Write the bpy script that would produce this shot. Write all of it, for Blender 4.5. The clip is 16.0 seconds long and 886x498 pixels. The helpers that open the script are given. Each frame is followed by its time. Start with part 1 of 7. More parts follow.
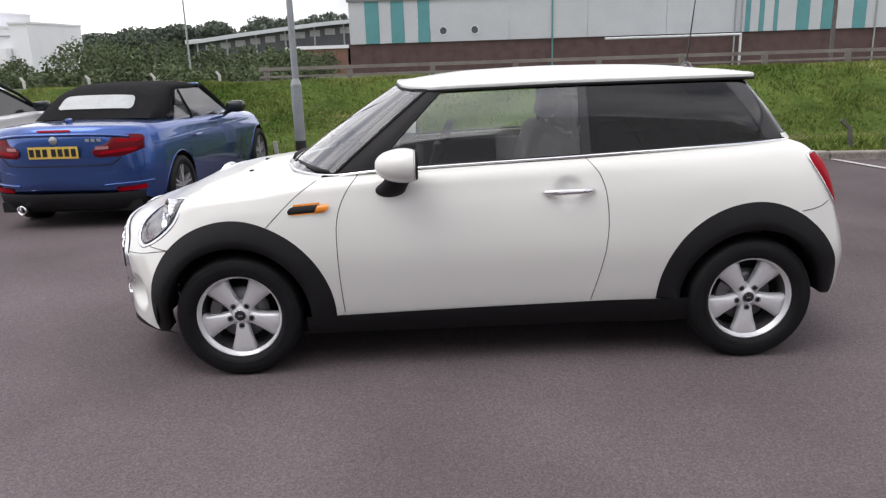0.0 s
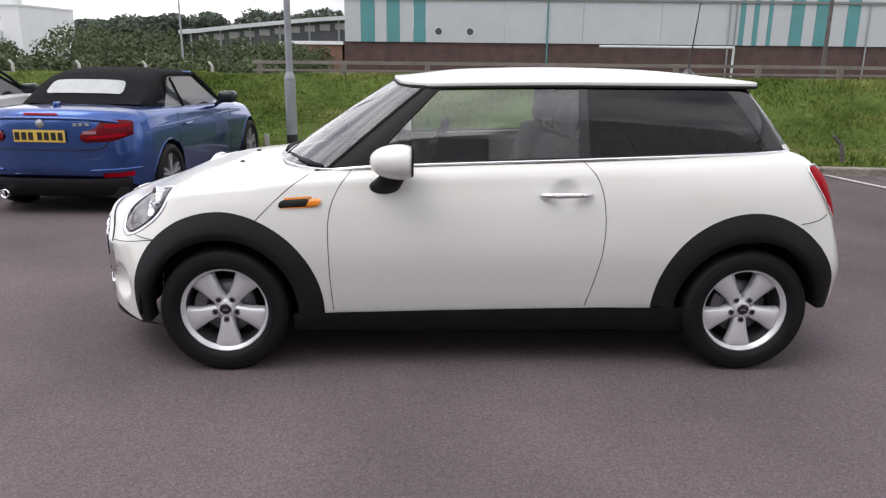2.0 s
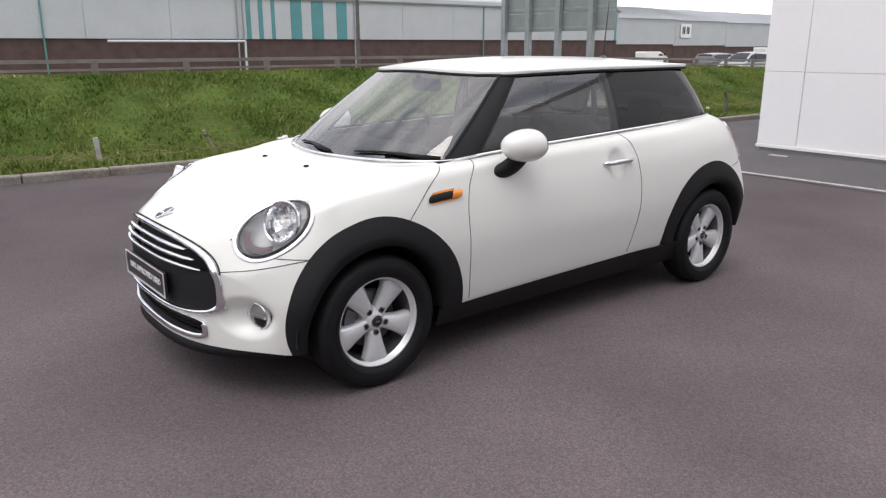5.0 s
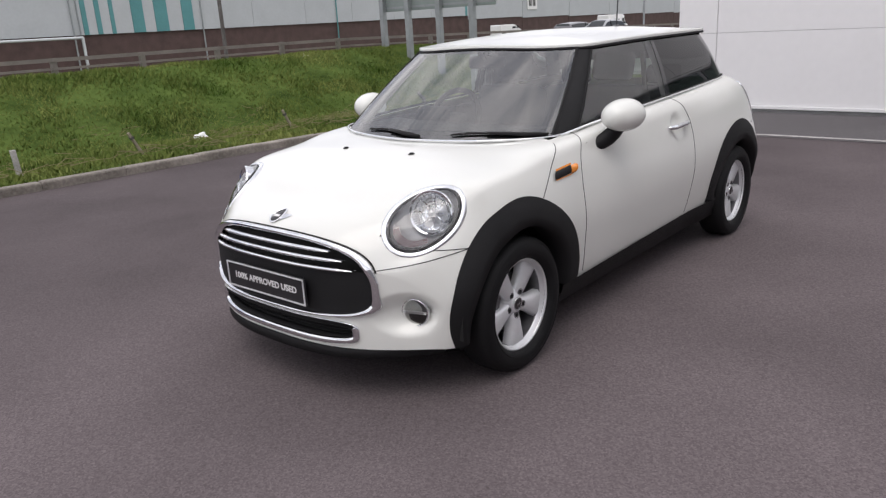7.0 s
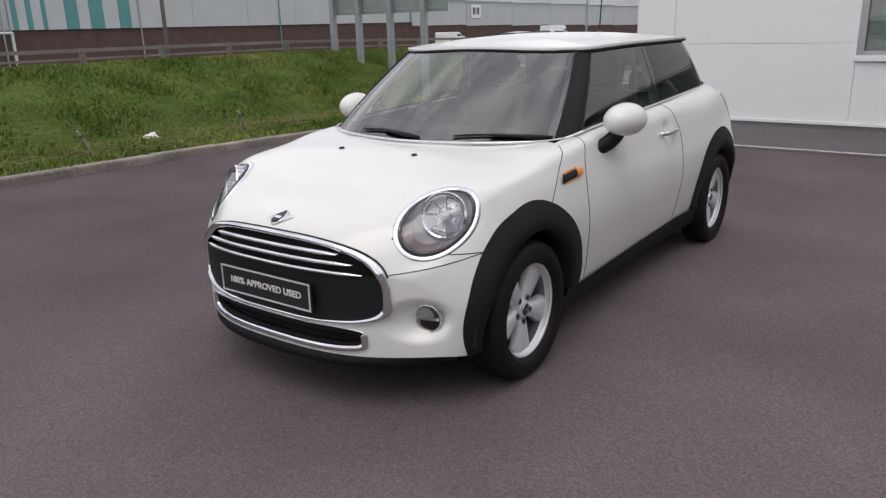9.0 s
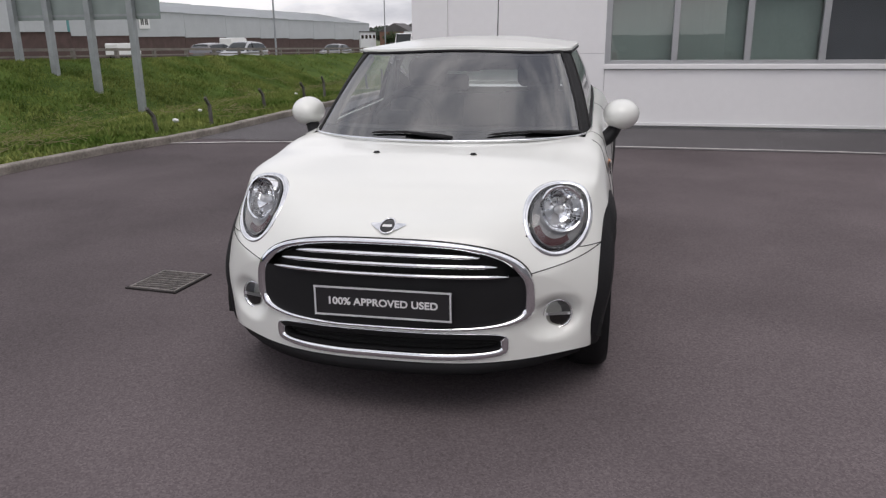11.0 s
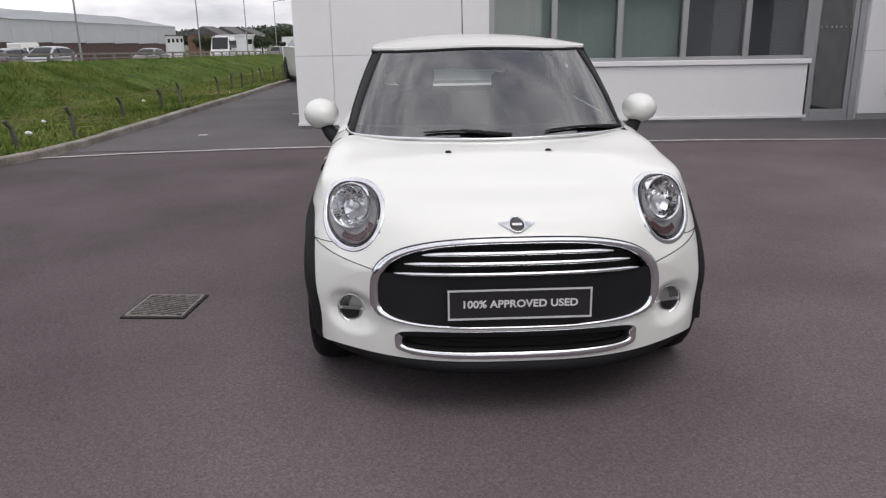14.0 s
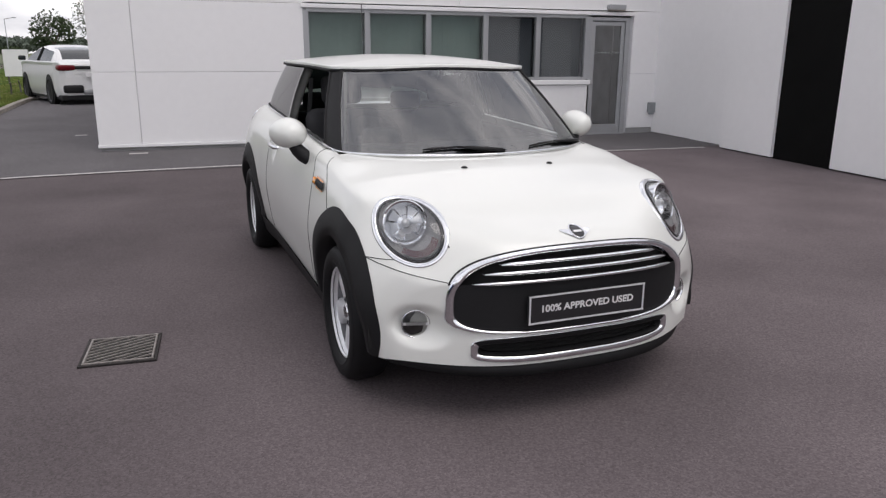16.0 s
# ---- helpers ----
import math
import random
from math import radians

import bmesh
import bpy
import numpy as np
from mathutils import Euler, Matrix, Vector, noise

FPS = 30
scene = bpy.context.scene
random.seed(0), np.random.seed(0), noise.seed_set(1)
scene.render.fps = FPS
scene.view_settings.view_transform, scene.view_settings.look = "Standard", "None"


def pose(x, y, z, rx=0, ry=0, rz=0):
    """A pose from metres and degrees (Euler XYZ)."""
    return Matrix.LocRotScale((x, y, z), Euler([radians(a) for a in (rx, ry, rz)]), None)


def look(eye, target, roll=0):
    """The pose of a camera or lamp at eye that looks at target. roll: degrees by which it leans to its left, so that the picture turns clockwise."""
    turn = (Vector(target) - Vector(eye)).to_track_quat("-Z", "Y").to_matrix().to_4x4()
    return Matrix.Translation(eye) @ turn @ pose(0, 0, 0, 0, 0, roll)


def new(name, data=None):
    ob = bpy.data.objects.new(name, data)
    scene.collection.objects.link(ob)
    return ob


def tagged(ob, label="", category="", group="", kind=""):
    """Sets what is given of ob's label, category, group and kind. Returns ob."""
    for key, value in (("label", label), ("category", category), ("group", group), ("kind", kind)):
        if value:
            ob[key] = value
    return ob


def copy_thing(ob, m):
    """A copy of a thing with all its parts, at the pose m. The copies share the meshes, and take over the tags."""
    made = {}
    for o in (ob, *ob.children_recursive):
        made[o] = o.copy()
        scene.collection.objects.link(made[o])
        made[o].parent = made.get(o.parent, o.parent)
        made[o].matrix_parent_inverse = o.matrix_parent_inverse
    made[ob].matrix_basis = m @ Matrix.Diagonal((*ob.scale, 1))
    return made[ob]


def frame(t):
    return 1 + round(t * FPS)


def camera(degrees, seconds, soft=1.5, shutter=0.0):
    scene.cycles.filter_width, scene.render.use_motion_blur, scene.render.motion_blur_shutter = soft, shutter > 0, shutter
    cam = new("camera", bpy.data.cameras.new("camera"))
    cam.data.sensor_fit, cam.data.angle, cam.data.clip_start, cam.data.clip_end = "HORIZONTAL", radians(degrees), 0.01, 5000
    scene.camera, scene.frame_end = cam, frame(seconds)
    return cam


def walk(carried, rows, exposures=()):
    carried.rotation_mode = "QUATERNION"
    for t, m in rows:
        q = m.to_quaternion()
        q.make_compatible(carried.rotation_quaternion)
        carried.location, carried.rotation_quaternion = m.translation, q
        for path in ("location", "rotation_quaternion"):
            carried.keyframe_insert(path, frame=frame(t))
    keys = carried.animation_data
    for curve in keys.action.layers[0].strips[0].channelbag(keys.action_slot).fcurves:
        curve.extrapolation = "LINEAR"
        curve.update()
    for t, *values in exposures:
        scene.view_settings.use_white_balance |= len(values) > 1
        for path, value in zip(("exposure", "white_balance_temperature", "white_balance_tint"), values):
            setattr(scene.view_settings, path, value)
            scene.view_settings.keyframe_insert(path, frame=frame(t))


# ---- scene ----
cam = camera(61.6, 16.0, soft=1.3)
PATH = [
    (0, (-0.228, -4.205, 1.532), (-0.232, -2.274, 1.01), -1.9),
    (0.5, (-0.213, -4.193, 1.524), (-0.216, -2.259, 1.017), -1.5),
    (1, (-0.236, -4.186, 1.519), (-0.227, -2.251, 1.016), -0.8),
    (1.5, (-0.238, -4.174, 1.523), (-0.209, -2.242, 1.008), -0.3),
    (2, (-0.258, -4.137, 1.51), (-0.226, -2.206, 0.99), 0.6),
    (2.5, (-0.526, -4.067, 1.496), (-0.321, -2.157, 0.941), 1.9),
    (3, (-0.934, -4.049, 1.502), (-0.482, -2.179, 0.954), 2.3),
    (3.5, (-1.435, -3.928, 1.493), (-0.74, -2.141, 0.923), 2.1),
    (4, (-1.943, -3.807, 1.48), (-1.096, -2.084, 0.923), 1.0),
    (4.5, (-2.437, -3.581, 1.483), (-1.381, -1.984, 0.904), 1.8),
    (5, (-2.885, -3.417, 1.483), (-1.714, -1.884, 0.954), -0.1),
    (5.2, (-3.034, -3.32, 1.494), (-1.841, -1.816, 0.933), -0.9),
    (7.5, (-3.751, -2.48, 1.501), (-2.296, -1.233, 0.929), -3.0),
    (8, (-3.775, -2.427, 1.487), (-2.303, -1.199, 0.915), -2.7),
    (8.5, (-3.769, -2.423, 1.484), (-2.3, -1.193, 0.911), -2.7),
    (10.8, (-4.364, -0.99, 1.423), (-2.506, -0.496, 0.872), 1.0),
    (11, (-4.444, -0.816, 1.436), (-2.574, -0.375, 0.878), -0.6),
    (11.5, (-4.537, -0.335, 1.428), (-2.631, -0.115, 0.864), -1.5),
    (12, (-4.581, 0.0, 1.414), (-2.656, 0.128, 0.885), -1.2),
    (12.5, (-4.542, 0.234, 1.423), (-2.622, 0.246, 0.864), -0.8),
    (13, (-4.514, 0.296, 1.425), (-2.598, 0.273, 0.851), -1.1),
    (13.5, (-4.521, 0.293, 1.422), (-2.604, 0.265, 0.852), -1.0),
    (14, (-4.514, 0.291, 1.424), (-2.593, 0.275, 0.867), -0.9),
    (14.5, (-4.471, 0.451, 1.41), (-2.559, 0.253, 0.859), 1.7),
    (15, (-4.447, 0.786, 1.423), (-2.546, 0.42, 0.917), 1.2),
    (15.5, (-4.421, 1.148, 1.42), (-2.564, 0.617, 0.898), 0.5),
    (16, (-4.395, 1.491, 1.436), (-2.582, 0.821, 0.922), 0.4),
]
EXPOSURES = [(0, 0.38, 6650, 15), (5, 0.32, 6650, 15), (7.5, 0.02, 6650, 15), (11, -0.18, 6650, 15), (12.5, -0.09, 6650, 15), (16, -0.07, 6650, 15)]
walk(cam, [(t, look(eye, target, roll)) for t, eye, target, roll in PATH], EXPOSURES)

# ---- sky and sun ----
world = bpy.data.worlds.new("world")
scene.world = world
world.use_nodes = True
wn, wl = world.node_tree.nodes, world.node_tree.links
wn.clear()
sky = wn.new("ShaderNodeTexSky")
sky.sky_type = "NISHITA"
sky.sun_disc = False
sky.sun_elevation = radians(65)
sky.sun_rotation = radians(243)
wcoord = wn.new("ShaderNodeTexCoord")
wstretch = wn.new("ShaderNodeMapping")
wstretch.inputs["Scale"].default_value = (1.0, 1.0, 3.2)
wl.new(wcoord.outputs["Generated"], wstretch.inputs["Vector"])
wnoise = wn.new("ShaderNodeTexNoise")
wnoise.inputs["Scale"].default_value = 2.6
wnoise.inputs["Detail"].default_value = 7
wnoise.inputs["Roughness"].default_value = 0.55
wl.new(wstretch.outputs[0], wnoise.inputs["Vector"])
wramp = wn.new("ShaderNodeValToRGB")
wramp.color_ramp.elements[0].position, wramp.color_ramp.elements[0].color = 0.36, (4.8, 5.1, 5.8, 1)
wramp.color_ramp.elements[1].position, wramp.color_ramp.elements[1].color = 0.62, (12.6, 12.7, 12.8, 1)
wl.new(wnoise.outputs["Fac"], wramp.inputs["Fac"])
wmix = wn.new("ShaderNodeMixRGB")
wmix.inputs["Fac"].default_value = 0.86
wl.new(sky.outputs[0], wmix.inputs["Color1"])
wl.new(wramp.outputs[0], wmix.inputs["Color2"])
wback = wn.new("ShaderNodeBackground")
wback.inputs["Strength"].default_value = 0.121
wl.new(wmix.outputs[0], wback.inputs["Color"])
wout = wn.new("ShaderNodeOutputWorld")
wl.new(wback.outputs[0], wout.inputs["Surface"])

sun = new("sun", bpy.data.lights.new("sun", "SUN"))
sun.data.energy, sun.data.angle, sun.data.color = 0.9, radians(40), (1.0, 0.97, 0.92)
sun.matrix_world = look((-5, -2.5, 12), (0, 0, 0))


# ---- materials ----
def mat(name, base, rough=0.5, metal=0.0, var=0.10, scale=3.0, fine=40.0, bump=0.0, bump_scale=80.0, coat=0.0, tint=None, spec=0.5, dirt=0.0):
    """A principled material whose colour varies at two scales, with fine relief."""
    m = bpy.data.materials.new(name)
    m.use_nodes = True
    n, l = m.node_tree.nodes, m.node_tree.links
    p = n["Principled BSDF"]
    p.inputs["Roughness"].default_value, p.inputs["Metallic"].default_value = rough, metal
    p.inputs["Coat Weight"].default_value, p.inputs["Coat Roughness"].default_value = coat, 0.03
    p.inputs["Specular IOR Level"].default_value = spec
    c = n.new("ShaderNodeTexCoord")
    big, small = n.new("ShaderNodeTexNoise"), n.new("ShaderNodeTexNoise")
    big.inputs["Scale"].default_value, small.inputs["Scale"].default_value = scale, fine
    big.inputs["Detail"].default_value, small.inputs["Detail"].default_value = 4, 3
    l.new(c.outputs["Object"], big.inputs["Vector"])
    l.new(c.outputs["Object"], small.inputs["Vector"])
    mix = n.new("ShaderNodeMath")
    mix.operation = "MULTIPLY_ADD"
    l.new(big.outputs["Fac"], mix.inputs[0])
    mix.inputs[1].default_value = 0.6
    half = n.new("ShaderNodeMath")
    half.operation = "MULTIPLY"
    l.new(small.outputs["Fac"], half.inputs[0])
    half.inputs[1].default_value = 0.4
    l.new(half.outputs[0], mix.inputs[2])
    ramp = n.new("ShaderNodeValToRGB")
    ramp.color_ramp.elements[0].position, ramp.color_ramp.elements[1].position = 0.32, 0.68
    second = tint or base
    ramp.color_ramp.elements[0].color = (*[v * (1 - var) for v in base], 1)
    ramp.color_ramp.elements[1].color = (*[min(1, v * (1 + var)) for v in second], 1)
    l.new(mix.outputs[0], ramp.inputs["Fac"])
    l.new(ramp.outputs[0], p.inputs["Base Color"])
    if bump:
        b, r = n.new("ShaderNodeBump"), n.new("ShaderNodeTexNoise")
        r.inputs["Scale"].default_value, r.inputs["Detail"].default_value = bump_scale, 3
        l.new(c.outputs["Object"], r.inputs["Vector"])
        b.inputs["Strength"].default_value, b.inputs["Distance"].default_value = bump, 0.01
        l.new(r.outputs["Fac"], b.inputs["Height"])
        l.new(b.outputs[0], p.inputs["Normal"])
    return m


def glass_mat(name, tint, gloss=1.0, ior=1.85):
    """Thin tinted glass: clear through, mirroring at a slant."""
    m = bpy.data.materials.new(name)
    m.use_nodes = True
    n, l = m.node_tree.nodes, m.node_tree.links
    n.clear()
    clear, shine, fres, mix, out = (n.new("ShaderNode" + k) for k in ("BsdfTransparent", "BsdfGlossy", "Fresnel", "MixShader", "OutputMaterial"))
    clear.inputs["Color"].default_value = (*tint, 1)
    shine.inputs["Roughness"].default_value = 0.015
    shine.inputs["Color"].default_value = (gloss, gloss, gloss, 1)
    fres.inputs["IOR"].default_value = ior
    l.new(fres.outputs[0], mix.inputs[0])
    l.new(clear.outputs[0], mix.inputs[1])
    l.new(shine.outputs[0], mix.inputs[2])
    l.new(mix.outputs[0], out.inputs["Surface"])
    return m


def asphalt(name, dark, light, patch=0.35, lane=None):
    """Rolled asphalt: pale chippings in dark binder, broad worn patches and fine relief; lane sets a painted shade."""
    m = mat(name, dark, 0.92, spec=0.15)
    n, l = m.node_tree.nodes, m.node_tree.links
    p = n["Principled BSDF"]
    c = n.new("ShaderNodeTexCoord")
    grit, wear, worn = n.new("ShaderNodeTexVoronoi"), n.new("ShaderNodeTexNoise"), n.new("ShaderNodeTexNoise")
    grit.inputs["Scale"].default_value = 150
    wear.inputs["Scale"].default_value, wear.inputs["Detail"].default_value = 0.7, 6
    worn.inputs["Scale"].default_value, worn.inputs["Detail"].default_value = 60, 5
    for t in (grit, wear, worn):
        l.new(c.outputs["Object"], t.inputs["Vector"])
    speck = n.new("ShaderNodeValToRGB")
    speck.color_ramp.elements[0].position, speck.color_ramp.elements[1].position = 0.1, 0.95
    speck.color_ramp.elements[0].color, speck.color_ramp.elements[1].color = (*dark, 1), (*light, 1)
    l.new(grit.outputs["Color"], speck.inputs["Fac"])
    fine = n.new("ShaderNodeMixRGB")
    fine.blend_type, fine.inputs["Fac"].default_value = "OVERLAY", 0.25
    l.new(speck.outputs[0], fine.inputs["Color1"])
    l.new(worn.outputs["Fac"], fine.inputs["Color2"])
    broad = n.new("ShaderNodeValToRGB")
    broad.color_ramp.elements[0].position, broad.color_ramp.elements[1].position = 0.3, 0.72
    broad.color_ramp.elements[0].color, broad.color_ramp.elements[1].color = (1 - patch,) * 3 + (1,), (1, 1, 1, 1)
    l.new(wear.outputs["Fac"], broad.inputs["Fac"])
    mul = n.new("ShaderNodeMixRGB")
    mul.blend_type, mul.inputs["Fac"].default_value = "MULTIPLY", 1.0
    l.new(fine.outputs[0], mul.inputs["Color1"])
    l.new(broad.outputs[0], mul.inputs["Color2"])
    last = mul
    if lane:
        # shade painted into the colour: darker with growing x and y, towards building and bank
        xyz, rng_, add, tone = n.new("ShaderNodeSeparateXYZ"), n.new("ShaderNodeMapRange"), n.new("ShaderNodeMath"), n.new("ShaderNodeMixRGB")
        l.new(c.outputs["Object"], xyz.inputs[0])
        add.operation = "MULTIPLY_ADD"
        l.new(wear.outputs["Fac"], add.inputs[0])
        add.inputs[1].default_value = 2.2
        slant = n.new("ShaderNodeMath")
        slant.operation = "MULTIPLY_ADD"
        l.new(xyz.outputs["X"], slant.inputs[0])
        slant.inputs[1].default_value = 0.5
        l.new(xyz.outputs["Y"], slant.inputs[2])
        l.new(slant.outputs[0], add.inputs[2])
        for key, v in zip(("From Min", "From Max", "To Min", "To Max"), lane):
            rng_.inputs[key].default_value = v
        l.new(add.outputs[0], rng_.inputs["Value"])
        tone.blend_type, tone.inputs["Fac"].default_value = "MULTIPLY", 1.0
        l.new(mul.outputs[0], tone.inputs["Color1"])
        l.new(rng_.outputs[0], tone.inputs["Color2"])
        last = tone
    l.new(last.outputs[0], p.inputs["Base Color"])
    b = n.new("ShaderNodeBump")
    b.inputs["Strength"].default_value, b.inputs["Distance"].default_value = 0.15, 0.004
    l.new(grit.outputs["Distance"], b.inputs["Height"])
    l.new(b.outputs[0], p.inputs["Normal"])
    return m


# the last four numbers set the shade painted across the car park
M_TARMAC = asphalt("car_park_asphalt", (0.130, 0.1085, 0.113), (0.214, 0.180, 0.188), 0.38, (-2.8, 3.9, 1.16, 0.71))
M_APRON = asphalt("apron_asphalt", (0.082, 0.076, 0.080), (0.19, 0.18, 0.186), 0.2)
M_ROAD = asphalt("road_asphalt", (0.07, 0.07, 0.07), (0.17, 0.17, 0.165))
M_KERB = mat("kerb_concrete", (0.20, 0.178, 0.152), 0.9, var=0.35, scale=2.5, fine=30, bump=0.5, tint=(0.265, 0.24, 0.21))
M_LINE = mat("worn_white_line", (0.43, 0.41, 0.40), 0.8, var=0.35, scale=6, fine=60)
M_SOIL = mat("grass_soil", (0.045, 0.084, 0.016), 0.95, var=0.45, scale=0.8, fine=7, bump=1.0, bump_scale=30, tint=(0.070, 0.104, 0.026), spec=0.05)
M_FARGROUND = mat("distant_ground", (0.09, 0.11, 0.05), 0.95, var=0.4, scale=0.06, fine=0.6)
M_STEEL = mat("galvanised_steel", (0.30, 0.32, 0.33), 0.5, 0.35, var=0.15, scale=4, fine=40)
M_POST = mat("weathered_post", (0.10, 0.093, 0.085), 0.85, var=0.35, scale=6, fine=50, bump=0.4)
M_PALEPOST = mat("pale_concrete", (0.48, 0.47, 0.45), 0.85, var=0.2, scale=6)
M_DRYWOOD = mat("bleached_wood", (0.30, 0.26, 0.20), 0.85, var=0.3, scale=8)
M_BARRIER = mat("barrier_steel", (0.20, 0.18, 0.16), 0.7, 0.2, var=0.3, scale=2)
M_CLAD = mat("grey_cladding", (0.45, 0.47, 0.49), 0.55, var=0.06, scale=0.3, fine=3)
M_TEAL = mat("teal_cladding", (0.075, 0.25, 0.262), 0.5, var=0.12, scale=0.4, fine=4)
M_BRICKRED = mat("dark_brick", (0.085, 0.052, 0.048), 0.85, var=0.3, scale=0.8, fine=8)
M_ROOFSHEET = mat("pale_roof_sheet", (0.55, 0.58, 0.60), 0.5, var=0.08, scale=0.2, fine=2)
M_PANEL = mat("white_wall_panel", (0.872, 0.868, 0.872), 0.42, var=0.022, scale=0.6, fine=9)
M_PLINTH = mat("grey_plinth", (0.30, 0.30, 0.30), 0.7, var=0.2, scale=3)
M_ALU = mat("aluminium_frame", (0.42, 0.43, 0.44), 0.42, 0.5, var=0.06)
M_DOORDARK = mat("black_opening", (0.005, 0.005, 0.005), 0.8, var=0.2, spec=0.1)
M_WINGLASS = glass_mat("window_glass", (0.72, 0.80, 0.78))
M_DARKGLASS = glass_mat("dark_window_glass", (0.72, 0.76, 0.78), ior=1.9)
M_DOORGLASS = glass_mat("door_glass", (0.80, 0.84, 0.84), ior=2.5)
M_BLIND = mat("pale_green_blind", (0.50, 0.57, 0.55), 0.8, var=0.08, scale=2, fine=20)
M_PANEBACK = mat("grey_pane_backing", (0.20, 0.215, 0.235), 0.8, var=0.10, scale=3, fine=30)
M_JOINT = mat("panel_joint", (0.52, 0.52, 0.54), 0.8, var=0.1)
M_ROOM = mat("dim_room", (0.66, 0.68, 0.69), 0.9, var=0.2)
M_BLACKMETAL = mat("black_paint", (0.02, 0.02, 0.02), 0.5, var=0.2)
M_WHITESIGN = mat("white_sign", (0.78, 0.78, 0.78), 0.5, var=0.04)
M_SIGNBACK = mat("sign_back_aluminium", (0.25, 0.29, 0.28), 0.5, 0.4, var=0.12, scale=2)
M_BARK = mat("bark", (0.08, 0.06, 0.045), 0.9, var=0.3, scale=8, bump=0.6)


# ---- mesh helpers ----
def mesh_of(name, bm, material=None, smooth=False):
    me = bpy.data.meshes.new(name)
    bm.normal_update()
    bm.to_mesh(me)
    bm.free()
    for m in (material if isinstance(material, (list, tuple)) else [material]):
        if m:
            me.materials.append(m)
    if smooth:
        for f in me.polygons:
            f.use_smooth = True
    return me


def face_out(bm):
    """Turns the faces of an open shell away from the car's middle line."""
    if any(len(e.link_faces) == 1 for e in bm.edges):
        bmesh.ops.recalc_face_normals(bm, faces=bm.faces[:])
        total = 0.0
        for f in bm.faces:
            c = f.calc_center_median()
            total += f.calc_area() * f.normal.dot(c - Vector((max(-1.3, min(1.3, c.x)), 0, 0.7)))
        if total < 0:
            bmesh.ops.reverse_faces(bm, faces=bm.faces[:])


def part(name, bm, material, parent, label="", smooth=False):
    """Links a bmesh as one mesh object under a thing or part."""
    if parent.name.startswith("hatchback_car") or (parent.parent and parent.parent.name.startswith("hatchback_car")):
        face_out(bm)
    ob = new(name, mesh_of(name, bm, material, smooth))
    ob.parent = parent
    if label:
        tagged(ob, label)
    return ob


def solid(name, bm, material, label, category, kind="", group="", smooth=False):
    return tagged(new(name, mesh_of(name, bm, material, smooth)), label, category, group, kind)


def thing(name, label, category, m=None, group="", kind=""):
    ob = tagged(new(name), label, category, group, kind)
    ob.empty_display_size = 0.2
    if m is not None:
        ob.matrix_world = m
    return ob


def box(bm, x0, x1, y0, y1, z0, z1, bevel=0.0, seg=2):
    """Adds a box, with rounded edges where bevel is given."""
    r = bmesh.ops.create_cube(bm, size=1, matrix=Matrix.LocRotScale(((x0 + x1) / 2, (y0 + y1) / 2, (z0 + z1) / 2), None, (abs(x1 - x0), abs(y1 - y0), abs(z1 - z0))))
    if bevel:
        edges = list({e for v in r["verts"] for e in v.link_edges})
        bmesh.ops.bevel(bm, geom=edges, offset=bevel, segments=seg, profile=0.5, affect="EDGES")
    return bm


def boxm(*a, **k):
    return box(bmesh.new(), *a, **k)


def rod(bm, a, b, r0, r1=None, seg=10):
    """Adds a round bar from a to b."""
    a, b = Vector(a), Vector(b)
    turn = (b - a).to_track_quat("Z", "Y").to_matrix().to_4x4()
    bmesh.ops.create_cone(bm, cap_ends=True, segments=seg, radius1=r0, radius2=r0 if r1 is None else r1, depth=(b - a).length, matrix=Matrix.Translation((a + b) / 2) @ turn)
    return bm


def rodm(*a, **k):
    return rod(bmesh.new(), *a, **k)


def patch(fn, us, vs, bm=None, close_u=False):
    """A grid of quads over fn(u, v)."""
    bm = bm or bmesh.new()
    rows = [[bm.verts.new(fn(u, v)) for v in vs] for u in us]
    n = len(us)
    for i in range(n if close_u else n - 1):
        for j in range(len(vs) - 1):
            bm.faces.new((rows[i][j], rows[(i + 1) % n][j], rows[(i + 1) % n][j + 1], rows[i][j + 1]))
    return bm


def tube(bm, pts, r, seg=6, closed=False):
    """A round tube along points; r: one radius or one for each point."""
    pts = [Vector(p) for p in pts]
    n = len(pts)
    rs = r if isinstance(r, (list, tuple)) else [r] * n
    rings, side = [], None
    for i, p in enumerate(pts):
        d = (pts[(i + 1) % n] - pts[i - 1]) if closed or 0 < i < n - 1 else (pts[1] - pts[0] if i == 0 else pts[-1] - pts[-2])
        d.normalize()
        if side is None:
            side = d.orthogonal().normalized()
        side = (side - d * side.dot(d)).normalized()
        up = d.cross(side)
        rings.append([bm.verts.new(p + (side * math.cos(a) + up * math.sin(a)) * rs[i]) for a in (2 * math.pi * k / seg for k in range(seg))])
    for i in range(n if closed else n - 1):
        a, b = rings[i], rings[(i + 1) % n]
        for k in range(seg):
            bm.faces.new((a[k], a[(k + 1) % seg], b[(k + 1) % seg], b[k]))
    if not closed:
        bm.faces.new(rings[0][::-1])
        bm.faces.new(rings[-1])
    return bm


